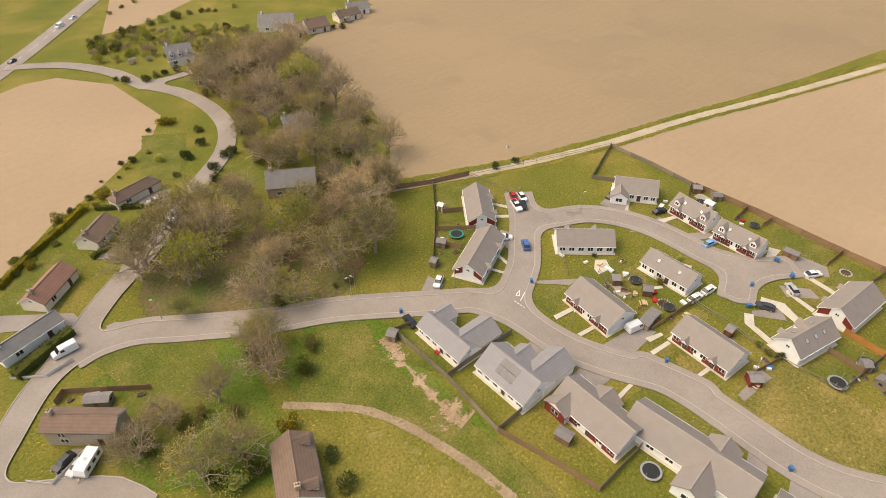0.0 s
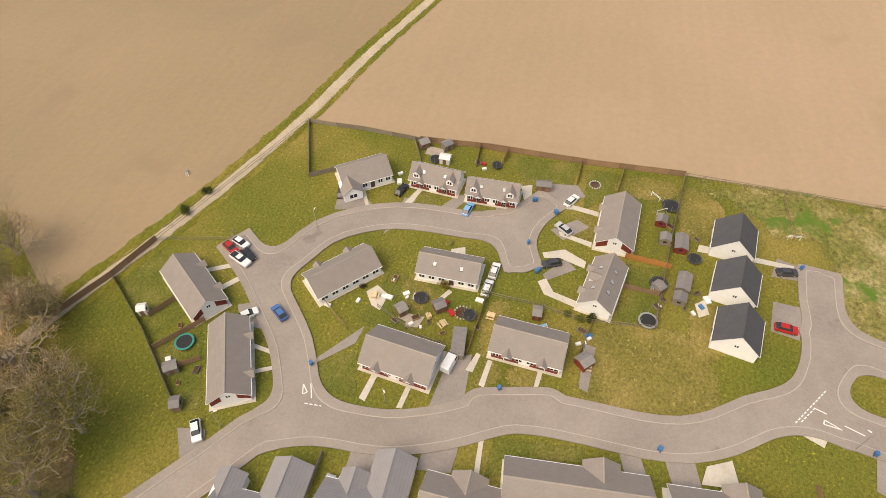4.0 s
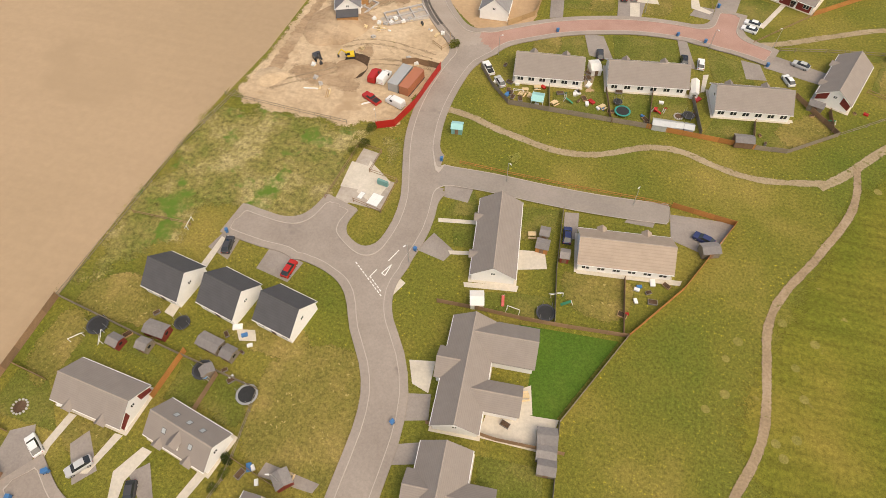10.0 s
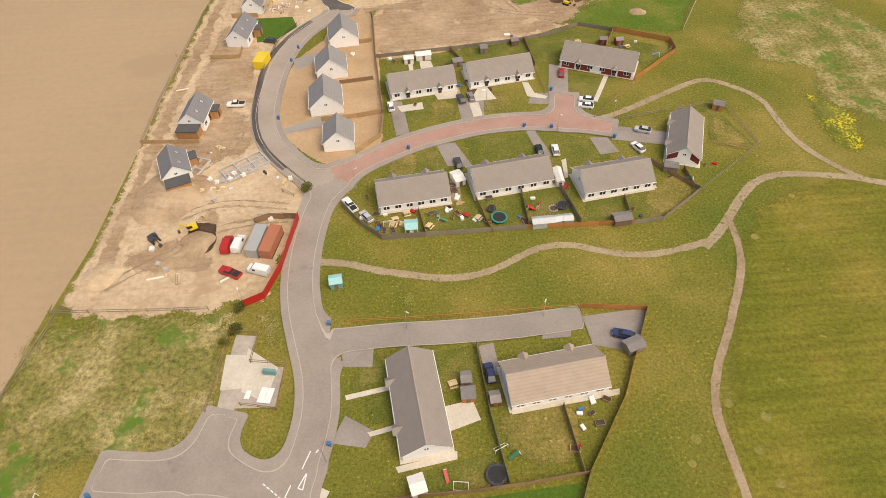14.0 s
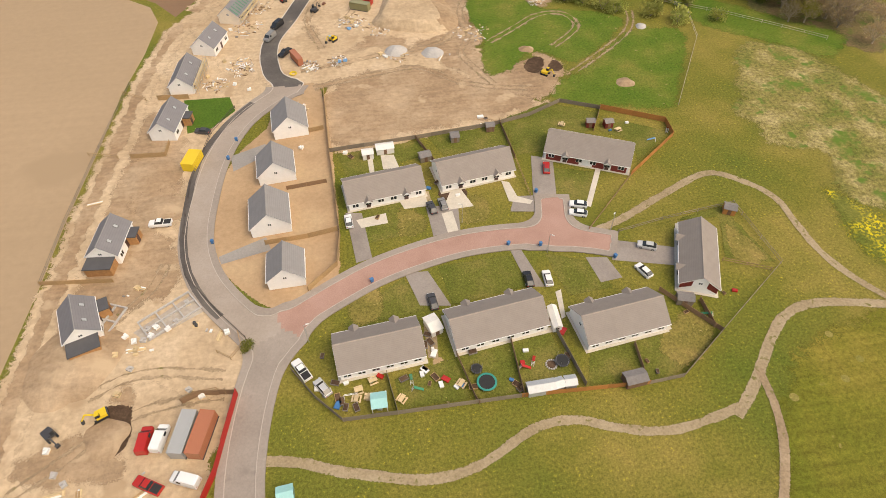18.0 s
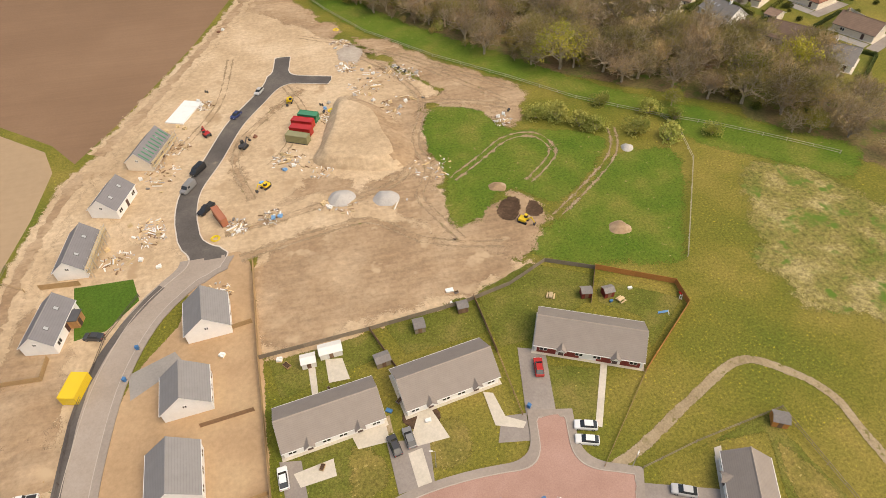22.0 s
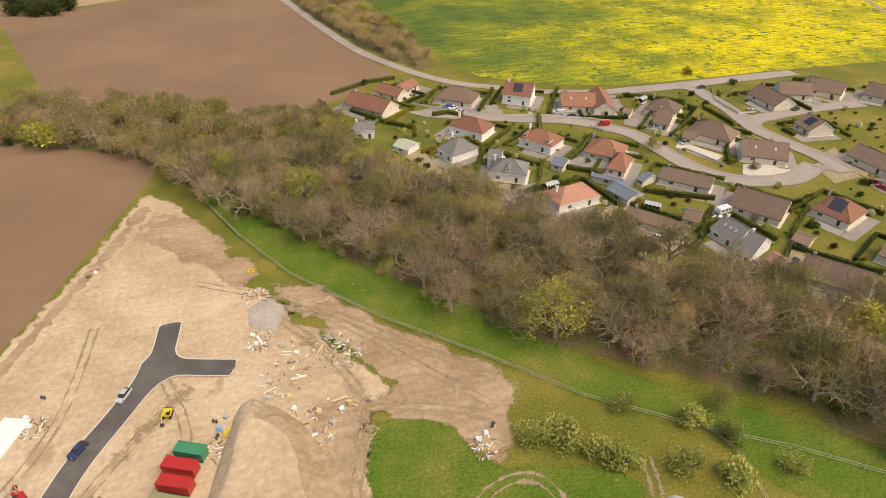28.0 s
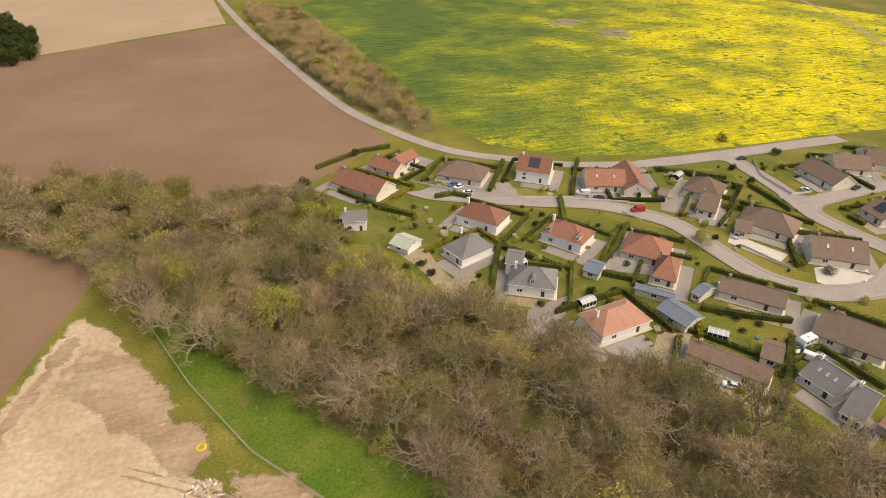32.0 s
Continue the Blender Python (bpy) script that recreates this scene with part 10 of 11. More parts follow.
def control_kiosk(x, y):
    """A green cabinet with two doors and a sloped top."""
    t = thing("control_kiosk", x, y, 170, "green control cabinet standing on a concrete apron", "cabinet", "", ground_at(x, y))
    Shape().box(-1.3, 1.3, -0.4, 0.4, 0, 0.12).part("plinth", GREY_CHIPS, t)
    Shape().hexa([(-1.2, -0.35, 0.12), (1.2, -0.35, 0.12), (1.2, 0.35, 0.12), (-1.2, 0.35, 0.12)], [(-1.2, -0.35, 1.3), (1.2, -0.35, 1.3), (1.2, 0.35, 1.5), (-1.2, 0.35, 1.5)]).part("body", WOODS_["teal"], t)
    for k in (-1, 1):
        Shape().box(*sorted((k * 0.03, k * 1.15)), -0.39, -0.35, 0.2, 1.22).part("door", WOODS_["teal"], t)


access_cover(-34.0, 66.1, 1.1, 1.9)
access_cover(-30.7, 65.7, 2.6, 3.2)
control_kiosk(-30.4, 70.1)
excavator(-52.6, 109.3, 'yellow')
excavator(53.3, 204.2, 'yellow')
excavator(-1.3, 276.3, 'yellow')
excavator(-9.2, 233.8, 'yellow')
excavator(-26.2, 263.3, 'red')
excavator(-60.7, 106.6, 'dark')
excavator(-15.3, 254.2, 'dark')
heap(9.9, 224.0, 3.4, 1.8, 'gravel')
heap(21.5, 221.2, 3.4, 1.8, 'gravel')
heap(-69.6, 96.9, 4, 1.0, 'sand')
heap(-51.0, 105.0, 4, 0.6, 'earth')
heap(-62.6, 118.8, 7, 1.4, 'earth')
heap(-59.9, 122.3, 9, 1.6, 'earth')
heap(-55.4, 175.7, 7, 0.6, 'earth')
heap(-51.0, 162.3, 6, 0.6, 'earth')
heap(75.4, 196.3, 2.6, 0.8, 'earth')
heap(3.8, 200.6, 6, 0.5, 'earth')
heap(50.9, 219.0, 2.2, 0.6, 'earth')
heap(91.3, 226.7, 1.8, 1.0, 'gravel')
def stockpile(base, top, h, label):
    """A tipped bank of soil with a flat crown and rutted sides."""
    rim, crown = curve_through(base, 1.0, True), curve_through(top, 1.0, True)
    n, rings, s = 72, 9, Shape()
    at = lambda line, u: line[int(u * len(line)) % len(line)]
    for i in range(rings + 1):
        u = i / rings
        for k in range(n):
            a, b = at(rim, k / n), at(crown, k / n)
            x, y = a.x + (b.x - a.x) * u, a.y + (b.y - a.y) * u
            worn = 0.25 * noise.noise((x * 0.5, y * 0.5, 2)) + 0.12 * noise.noise((x * 1.6, y * 1.6, 6))
            s.v.append((x + worn, y - worn, h * (u ** 0.9) + (worn if i else 0.0)))
    middle = sum(crown, Vector((0, 0))) / len(crown)
    for i in range(1, 7):
        for k in range(n):
            b = at(crown, k / n).lerp(middle, i / 6)
            s.v.append((b.x, b.y, h + 0.3 * noise.noise((b.x * 0.35, b.y * 0.35, 4)) - 0.25 * (i / 6)))
    for i in range(rings + 6):
        for k in range(n):
            s.f.append((i * n + k, i * n + (k + 1) % n, (i + 1) * n + (k + 1) % n, (i + 1) * n + k))
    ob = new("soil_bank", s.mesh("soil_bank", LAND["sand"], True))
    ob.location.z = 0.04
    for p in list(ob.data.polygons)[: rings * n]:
        # the east face takes the browner earth, so its shade is painted in
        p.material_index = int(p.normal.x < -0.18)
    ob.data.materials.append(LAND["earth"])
    tagged(ob, label, "heap", "heaps")


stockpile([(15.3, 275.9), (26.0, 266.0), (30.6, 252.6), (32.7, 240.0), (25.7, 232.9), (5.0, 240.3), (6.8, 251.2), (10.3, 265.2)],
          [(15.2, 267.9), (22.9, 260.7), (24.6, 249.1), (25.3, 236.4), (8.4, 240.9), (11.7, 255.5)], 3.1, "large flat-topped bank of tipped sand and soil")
container(0.4, 253.5, -28, 6.9, 2.4, 'olive')
container(1.6, 257.3, -26, 6.6, 2.4, 'red')
container(2.3, 261.1, -26, 6.7, 2.4, 'red')
container(4.1, 264.2, -27, 6.1, 2.4, 'green')
container(-37.0, 103.2, 79, 9.4, 2.6, 'steel')
container(-33.9, 102.7, 77, 10.3, 2.6, 'rust')
container(-45.7, 178.1, 76, 5.9, 3.2, 'yellow')
container(-20.5, 223.2, -65, 6.4, 1.6, 'rust')
foundation(-34.2, 278.6, 68, 12.9, 6.0)
timber_stack(26.6, 279.0)
timber_stack(32.5, 286.9)
timber_stack(38.5, 283.6)
timber_stack(24.5, 288.0)
timber_stack(18.6, 294.3)
timber_stack(30.4, 262.9)
timber_stack(27.3, 261.6)
timber_stack(-3.1, 246.9)
timber_stack(-4.3, 243.8)
timber_stack(-8.0, 221.3)
timber_stack(-15.8, 219.3)
timber_stack(5.9, 223.1)
timber_stack(12.5, 221.8)
timber_stack(23.3, 217.9)
timber_stack(-36.0, 223.0)
timber_stack(34.6, 270.1)
timber_stack(20.2, 277.1)
timber_stack(62.4, 248.5)
timber_stack(-37.0, 222.4)
timber_stack(-44.9, 213.9)
timber_stack(-48.9, 239.8)
timber_stack(-53.0, 94.7)
timber_stack(-57.7, 95.7)
timber_stack(-42.8, 94.1)
timber_stack(-49.3, 122.8)
timber_stack(-33.4, 123.7)
timber_stack(-51.5, 138.3)
timber_stack(-48.3, 161.1)
timber_stack(-67.3, 166.7)
timber_stack(-17.3, 219.2)
timber_stack(-38.3, 242.1)
timber_stack(9.7, 264.8)
timber_stack(37.3, 268.0)
pipe_coil(17.8, 324.7)
pipe_coil(-21.5, 216.3)
pipe_coil(11.3, 267.7)
shrub(71.3, 247.9, 3.6, 'fresh')
shrub(77.2, 245.5, 3.9, 'fresh')
shrub(82.4, 240.1, 3.6, 'fresh')
shrub(86.3, 237.2, 3.4, 'fresh')
shrub(92.9, 250.1, 3.1, 'fresh')
shrub(97.0, 233.1, 3.9, 'fresh')
shrub(110.9, 236.3, 3.4, 'fresh')
shrub(104.3, 227.5, 3.9, 'fresh')
shrub(117.4, 226.8, 3.1, 'fresh')
shrub(75.1, 247.9, 3.1, 'fresh')
shrub(105.5, 241.9, 3.4, 'fresh')
shrub(-46.7, -83.8, 1.6, 'dark')
shrub(-53.3, -81.9, 1.4, 'dark')
shrub(28.2, -158.0, 1.8, 'fresh')
shrub(-37.9, -21.3, 1.4, 'gorse')
shrub(-4.3, 84.6, 1.3, 'fresh')
shrub(-38.7, 85.9, 1.4, 'green')
shrub(-38.5, 80.6, 1.6, 'green')
shrub(-39.9, 78.0, 1.3, 'green')
shrub(48.5, -44.9, 2.2, 'gorse')
shrub(45.6, -34.5, 1.8, 'dark')
shrub(60.9, -41.0, 2.6, 'fresh')
shrub(57.0, -40.3, 2.4, 'green')
shrub(63.1, -42.9, 2.4, 'dark')
shrub(47.2, -28.6, 2.2, 'green')
shrub(78.6, 469.4, 2.2, 'dark')
shrub(62.0, 402.2, 3.0, 'dark')
shrub(130.9, 357.2, 1.8, 'blossom')
shrub(201.1, 336.4, 2.2, 'blossom')
shrub(42.9, 443.3, 3.2, 'blossom')
shrub(52.9, 428.2, 2.6, 'blossom')
shrub(255.5, 416.0, 2.4, 'dark')
shrub(243.3, 436.8, 3.0, 'green')
shrub(176.5, 365.1, 2.6, 'fresh')
shrub(175.2, 305.7, 2.0, 'blossom')
shrub(126.9, 364.3, 1.5, 'gorse')
shrub(81.9, 378.2, 1.6, 'green')
shrub(51.9, 397.8, 2.4, 'gorse')
shrub(134.1, 390.2, 1.3, 'green')
shrub(224.7, 395.8, 2.0, 'dark')
garden_table(-32.7, -34.6)
garden_table(-25.2, 8.3)
garden_table(8.2, 31.1)
garden_table(3.2, 64.9)
garden_table(-4.2, 105.9)
garden_table(12.4, 106.3)
garden_table(51.5, 179.4)
garden_table(65.8, 174.8)
garden_table(-32.6, -10.9)
garden_table(-6.5, 107.7)
slide(0.6, 49.0, 'red')
slide(12.8, 51.1, 'green')
slide(-58.6, -90.3, 'sky')
slide(3.3, 108.2, 'green')
slide(26.6, 108.8, 'red')
slide(24.4, 108.0, 'red')
slide(64.3, 114.3, 'green')
slide(-32.3, -0.3, 'sky')
slide(78.6, 172.7, 'red')
slide(73.4, 169.1, 'sky')
slide(-45.7, 19.8, 'sky')
planter(-10.4, -68.3, 'white')
planter(-6.6, -64.2, 'wooden')
planter(-9.7, -62.2, 'grey')
planter(-34.6, -28.5, 'white')
planter(-28.8, -22.5, 'grey')
planter(-29.3, -25.2, 'wooden')
planter(-31.9, -18.6, 'red')
planter(-26.9, -19.3, 'wooden')
planter(-29.5, -13.0, 'grey')
planter(-32.0, 8.1, 'blue')
planter(-29.9, 6.3, 'white')
planter(-59.0, 23.7, 'wooden')
planter(-42.2, 26.1, 'grey')
planter(-41.4, 27.7, 'white')
planter(-41.6, 20.8, 'grey')
planter(-18.0, -70.1, 'wooden')
planter(15.8, -40.3, 'red')
planter(8.1, -11.7, 'wooden')
planter(-46.5, 28.6, 'grey')
planter(-43.2, 29.3, 'blue')
planter(-45.2, 30.5, 'white')
planter(-64.1, 23.9, 'wooden')
planter(-61.3, 29.3, 'grey')
planter(24.7, 54.9, 'white')
planter(27.8, 55.5, 'grey')
planter(30.1, 59.8, 'wooden')
planter(23.3, 51.7, 'red')
planter(12.8, 21.3, 'wooden')
planter(6.0, 25.6, 'grey')
planter(25.1, 58.3, 'blue')
planter(-8.8, 109.6, 'white')
planter(-10.4, 106.8, 'wooden')
planter(-7.1, 104.4, 'grey')
planter(-11.8, 108.5, 'white')
planter(1.9, 108.9, 'grey')
planter(6.6, 107.2, 'wooden')
planter(9.7, 107.7, 'red')
planter(6.1, 110.4, 'wooden')
planter(15.6, 112.7, 'grey')
planter(21.8, 105.8, 'blue')
planter(25.8, 111.6, 'white')
planter(33.5, 109.3, 'wooden')
planter(7.5, 117.9, 'grey')
planter(8.1, 114.4, 'white')
planter(6.7, 115.7, 'grey')
planter(33.9, 119.8, 'wooden')
planter(34.1, 114.9, 'red')
planter(48.1, 106.0, 'wooden')
planter(49.2, 103.6, 'grey')
planter(63.7, 175.1, 'blue')
planter(69.2, 177.6, 'white')
planter(-5.6, 174.6, 'wooden')
planter(2.2, 167.4, 'grey')
planter(30.4, 186.3, 'white')
planter(31.8, 185.4, 'grey')
planter(59.9, 115.7, 'wooden')
planter(72.1, 119.5, 'red')
planter(69.6, 119.2, 'wooden')
planter(15.0, 161.5, 'grey')
planter(12.8, 160.0, 'blue')
planter(19.5, 156.3, 'white')
planter(-0.2, 151.7, 'wooden')
planter(-6.5, 150.2, 'grey')
planter(74.9, 390.8, 'white')
planter(70.4, 392.1, 'grey')
planter(73.1, 429.1, 'wooden')
planter(81.1, 392.5, 'red')
planter(138.9, 319.3, 'wooden')
planter(134.5, 327.7, 'grey')
planter(157.7, 318.1, 'blue')
planter(208.1, 329.5, 'white')
planter(137.1, 371.6, 'wooden')
planter(66.1, -71.1, 'grey')
planter(72.7, -77.1, 'white')
planter(76.9, -79.0, 'grey')
pallet(17.1, 296.7, 'white')
pallet(17.9, 293.3, 'white')
pallet(23.7, 290.8, 'grey')
pallet(26.5, 292.0, 'timber')
pallet(27.0, 287.4, 'white')
pallet(35.9, 288.7, 'dark')
pallet(37.7, 285.7, 'dark')
pallet(35.0, 290.7, 'grey')
pallet(41.3, 283.9, 'grey')
pallet(36.6, 268.4, 'timber')
pallet(34.7, 267.2, 'white')
pallet(32.5, 264.1, 'grey')
pallet(19.3, 274.9, 'grey')
pallet(24.8, 270.2, 'white')
pallet(24.1, 274.0, 'timber')
pallet(29.9, 267.8, 'timber')
pallet(-30.2, 284.1, 'white')
pallet(-29.0, 281.5, 'white')
pallet(-35.3, 270.5, 'timber')
pallet(-33.1, 268.8, 'timber')
pallet(-27.9, 289.3, 'dark')
pallet(-12.1, 258.6, 'red')
pallet(8.4, 271.5, 'dark')
pallet(9.4, 269.2, 'blue')
pallet(10.8, 272.2, 'grey')
pallet(8.9, 267.2, 'dark')
pallet(-2.7, 244.4, 'timber')
pallet(-4.5, 247.8, 'timber')
pallet(-1.5, 241.5, 'white')
pallet(-3.9, 240.1, 'blue')
pallet(-10.2, 235.6, 'blue')
pallet(-38.4, 268.4, 'timber')
pallet(-39.5, 261.6, 'white')
pallet(-40.2, 257.3, 'timber')
pallet(-42.8, 245.6, 'white')
pallet(-44.6, 238.6, 'timber')
pallet(-26.0, 334.4, 'red')
pallet(-24.6, 336.1, 'white')
pallet(15.2, 244.2, 'white')
pallet(12.6, 239.5, 'grey')
pallet(60.4, 251.0, 'white')
pallet(62.4, 252.0, 'white')
pallet(64.5, 253.5, 'dark')
pallet(-42.9, 226.4, 'timber')
pallet(-38.5, 212.9, 'white')
pallet(-35.6, 221.6, 'timber')
pallet(-34.0, 209.5, 'white')
pallet(-49.2, 217.4, 'white')
pallet(-47.0, 218.4, 'timber')
pallet(-16.0, 217.5, 'white')
pallet(-7.4, 220.4, 'blue')
pallet(-5.7, 220.7, 'blue')
pallet(5.3, 222.8, 'timber')
pallet(6.9, 221.0, 'white')
pallet(-17.5, 188.0, 'timber')
pallet(-18.4, 180.2, 'white')
pallet(-18.9, 186.8, 'red')
pallet(-56.0, 97.4, 'grey')
pallet(-58.1, 99.2, 'grey')
pallet(-60.6, 103.8, 'white')
pallet(-36.9, 100.4, 'red')
pallet(-35.2, 110.7, 'white')
pallet(-50.8, 113.2, 'timber')
pallet(-47.7, 127.1, 'grey')
pallet(-46.2, 127.5, 'white')
pallet(-40.9, 132.8, 'grey')
pallet(-53.0, 122.0, 'timber')
pallet(-31.9, 124.1, 'white')
footings(-44.0, 130.2, 36, 11.4, 5.5)
footings(-57.6, 129.3, 68, 11.2, 5.0)
caravan(78.4, -61.8, -137)
conservatory(110.5, 368.0, 13, 5.0)
conservatory(198.5, 408.1, 32, 7.0)
conservatory(121.1, 344.4, 10, 7.5)
conservatory(64.3, 412.6, 6, 5.1)
pallet(-30.3, -22.8, 'timber')
pallet(-5.1, 106.2, 'timber')
pallet(-43.8, 126.7, 'white')
pallet(-46.9, 125.5, 'white')
pallet(-48.2, 124.7, 'grey')
pallet(-50.0, 124.7, 'white')
pallet(-52.0, 126.1, 'white')
pallet(-42.3, 128.3, 'grey')
pallet(-52.0, 138.4, 'timber')
pallet(-49.3, 122.8, 'timber')
pallet(-7.0, 176.3, 'white')
pallet(-49.5, 118.4, 'grey')
pallet(-37.7, 112.3, 'grey')
pallet(-38.5, 127.1, 'dark')
pallet(150.6, 322.0, 'white')
ring_bed(-32.5, -16.6, 1.5)
ring_bed(30.0, 108.0, 1.0)
ring_bed(-74.5, 7.0, 1.3)
trampoline(-75.5, -31.8, 1.5, 'dark')
trampoline(-76.2, -16.7, 1.3, 'dark')
planter(24.7, 57.5, 'white')
planter(27.5, 59.8, 'white')
planter(22.6, 51.3, 'wooden')
planter(26.9, 57.4, 'grey')
planter(-43.1, -25.0, 'white')
planter(-37.4, -31.9, 'white')
planter(-32.8, -32.7, 'white')
planter(-27.7, -25.8, 'white')
planter(-27.9, -29.1, 'grey')
planter(-33.8, -20.2, 'red')
planter(-33.7, -28.1, 'white')
planter(-34.2, -26.5, 'white')
planter(-36.0, -13.7, 'white')
planter(-24.8, -19.4, 'wooden')
planter(-76.7, -21.4, 'grey')
planter(-76.5, -20.0, 'red')
planter(-74.7, -19.5, 'white')
planter(-69.1, -39.1, 'white')
planter(-66.3, -38.6, 'white')
planter(-10.8, 109.9, 'grey')
planter(-12.7, 108.0, 'grey')
planter(-10.4, 105.4, 'blue')
planter(-9.0, 104.7, 'grey')
planter(-9.7, 106.0, 'grey')
planter(-2.4, 110.1, 'red')
planter(-4.0, 109.6, 'white')
planter(6.0, 110.2, 'white')
planter(5.4, 109.4, 'white')
planter(7.8, 108.4, 'wooden')
planter(8.7, 106.7, 'white')
planter(11.4, 105.8, 'white')
planter(12.4, 106.0, 'blue')
planter(14.5, 105.4, 'wooden')
planter(24.6, 108.8, 'red')
planter(22.6, 104.7, 'wooden')
planter(22.8, 103.7, 'grey')
planter(7.9, 121.4, 'white')
planter(8.4, 118.9, 'wooden')
planter(7.8, 116.1, 'grey')
planter(8.2, 113.5, 'white')
planter(-13.2, 116.1, 'grey')
planter(-14.2, 109.4, 'white')
planter(-2.9, 103.6, 'white')
planter(30.0, 182.7, 'white')
planter(-37.8, -31.8, 'wooden')
planter(-31.0, -37.6, 'white')
planter(-33.0, -31.8, 'white')
planter(-27.4, -23.8, 'white')
planter(-28.7, -43.3, 'white')
planter(-67.5, 9.3, 'white')
planter(-43.6, 22.2, 'grey')
planter(-41.8, 21.3, 'white')
planter(-33.0, 6.8, 'grey')
planter(-31.4, 8.2, 'white')
garden_table(-28.9, -19.7)
garden_table(-7.0, 106.1)
garden_table(1.2, 104.8)
garden_table(-3.8, 109.3)
slide(3.8, 106.4, 'green')
shrub(-26.4, -15.3, 1.3, 'dark')
shrub(-37.8, -12.8, 1.2, 'dark')
shrub(-34.8, -1.9, 1.0, 'gorse')
shrub(-49.4, -22.8, 0.8, 'fresh')
shrub(-27.8, 120.2, 1.6, 'green')
shrub(-35.9, 8.5, 1.2, 'dark')
shrub(-36.3, 3.9, 1.0, 'green')
shrub(-35.7, 6.3, 1.1, 'green')
shrub(-34.5, -37.8, 0.8, 'dark')
caravan(168.4, 312.5, 9)
conservatory(147.6, 321.7, -43, 5.2)
hedge([(109.2, 380.9), (116.7, 371.5), (122.7, 362.9)], 1.6, 1.8, 'green')
hedge([(94.8, 351.6), (104.1, 371.3), (110.1, 381.7)], 1.6, 1.8, 'green')
hedge([(121.2, 419.4), (129.6, 431.8), (137.0, 443.6)], 1.6, 1.8, 'green')
hedge([(150.1, 406.7), (160.2, 423.6), (168.5, 435.9)], 1.6, 1.8, 'green')
hedge([(132.7, 357.6), (140.9, 351.0), (143.0, 348.2)], 1.6, 1.8, 'green')
hedge([(151.5, 333.2), (161.3, 326.4), (171.5, 320.7)], 1.6, 1.8, 'green')
hedge([(150.9, 300.9), (158.8, 308.6), (166.1, 315.4)], 1.6, 1.8, 'green')
hedge([(193.8, 418.0), (206.5, 410.7), (217.4, 401.8)], 1.6, 1.8, 'green')
hedge([(99.5, 420.1), (106.5, 420.9), (112.1, 416.3)], 1.6, 1.8, 'green')
hedge([(65.7, 436.3), (79.0, 417.0), (88.4, 408.4)], 1.6, 1.8, 'green')
hedge([(221.8, 394.0), (221.9, 378.0), (221.5, 372.1)], 1.6, 1.8, 'green')
hedge([(60.2, 459.6), (81.5, 471.7), (94.6, 473.1)], 1.6, 1.8, 'green')
hedge([(145.1, 407.2), (137.0, 387.2)], 1.6, 1.8, 'green')
hedge([(157.9, 380.8), (146.0, 368.9), (134.7, 360.2)], 1.6, 1.8, 'green')
hedge([(86.1, 350.3), (91.8, 343.4)], 1.6, 1.8, 'green')
hedge([(137.5, 324.3), (128.2, 314.0)], 1.6, 1.8, 'green')
hedge([(238.0, 362.7), (238.5, 356.1)], 1.5, 1.4, 'green')
hedge([(148.3, 331.0), (143.0, 322.6)], 1.6, 2.0, 'gorse')
hedge([(83.3, -91.9), (77.3, -94.9), (71.0, -97.7)], 2.6, 2.0, 'green')
hedge([(79.6, -124.6), (70.1, -133.6), (62.6, -139.0), (54.1, -146.1)], 1.6, 1.6, 'gorse')
hedge([(59.6, -121.1), (51.5, -124.6), (42.7, -130.3)], 1.4, 1.4, 'green')
hedge([(52.0, -143.4), (41.6, -135.4)], 1.2, 1.3, 'green')
shrub_row([(26.8, -145.4), (16.3, -156.8), (12.9, -166.6)], 2.0, ('dark', 'green'), 1)
shrub_row([(25.7, -172.9), (15.1, -182.5), (9.5, -186.3)], 2.2, ('dark', 'green', 'gorse'), 2)
shrub_row([(21.9, -132.5), (14.2, -142.9), (8.7, -152.4)], 2.4, ('dark', 'green'), 3)
shrub_row([(13.2, -267.0), (-6.5, -267.6), (-28.2, -262.7), (-47.4, -255.6)], 2.2, ('green', 'fresh', 'green'), 5)
shrub_row([(17.2, -233.8), (8.2, -221.9), (-8.1, -222.3)], 2.0, ('dark', 'green'), 6)
shrub_row([(-5.1, -316.9), (-20.0, -328.0), (-30.2, -331.8)], 3.0, ('gorse', 'green'), 7)
shrub_row([(5.1, -242.5), (-7.3, -243.8), (-8.9, -229.7)], 2.0, ('blossom', 'green'), 8)
shrub_row([(-55.5, -227.6), (-71.0, -223.5), (-83.1, -222.9), (-100.8, -229.1)], 2.0, ('green', 'dark', 'blossom'), 10)
shrub_row([(14.7, -277.5), (-10.1, -284.5), (-34.4, -290.1), (-61.5, -283.5)], 2.5, ('green', 'fresh'), 11)
shrub_row([(79.7, -123.9), (70.4, -132.4), (61.6, -140.4), (47.7, -151.8), (30.6, -167.3)], 1.4, ('green', 'gorse', 'dark'), 12)
shrub_row([(62.0, -144.2), (52.0, -147.9), (44.2, -152.7)], 1.8, ('gorse', 'green'), 13)
shrub_row([(58.4, 446.3), (40.6, 441.5), (24.2, 444.0)], 2.2, ('dark', 'green', 'blossom'), 15)
hedge([(77.1, 417.3), (94.3, 431.3), (75.2, 454.8)], 1.1, 1.3, 'gorse')
shrub(77.7, 419.8, 1.1, 'green')
shrub(79.2, 446.7, 1.1, 'dark')
shrub(71.2, 425.3, 1.4, 'green')
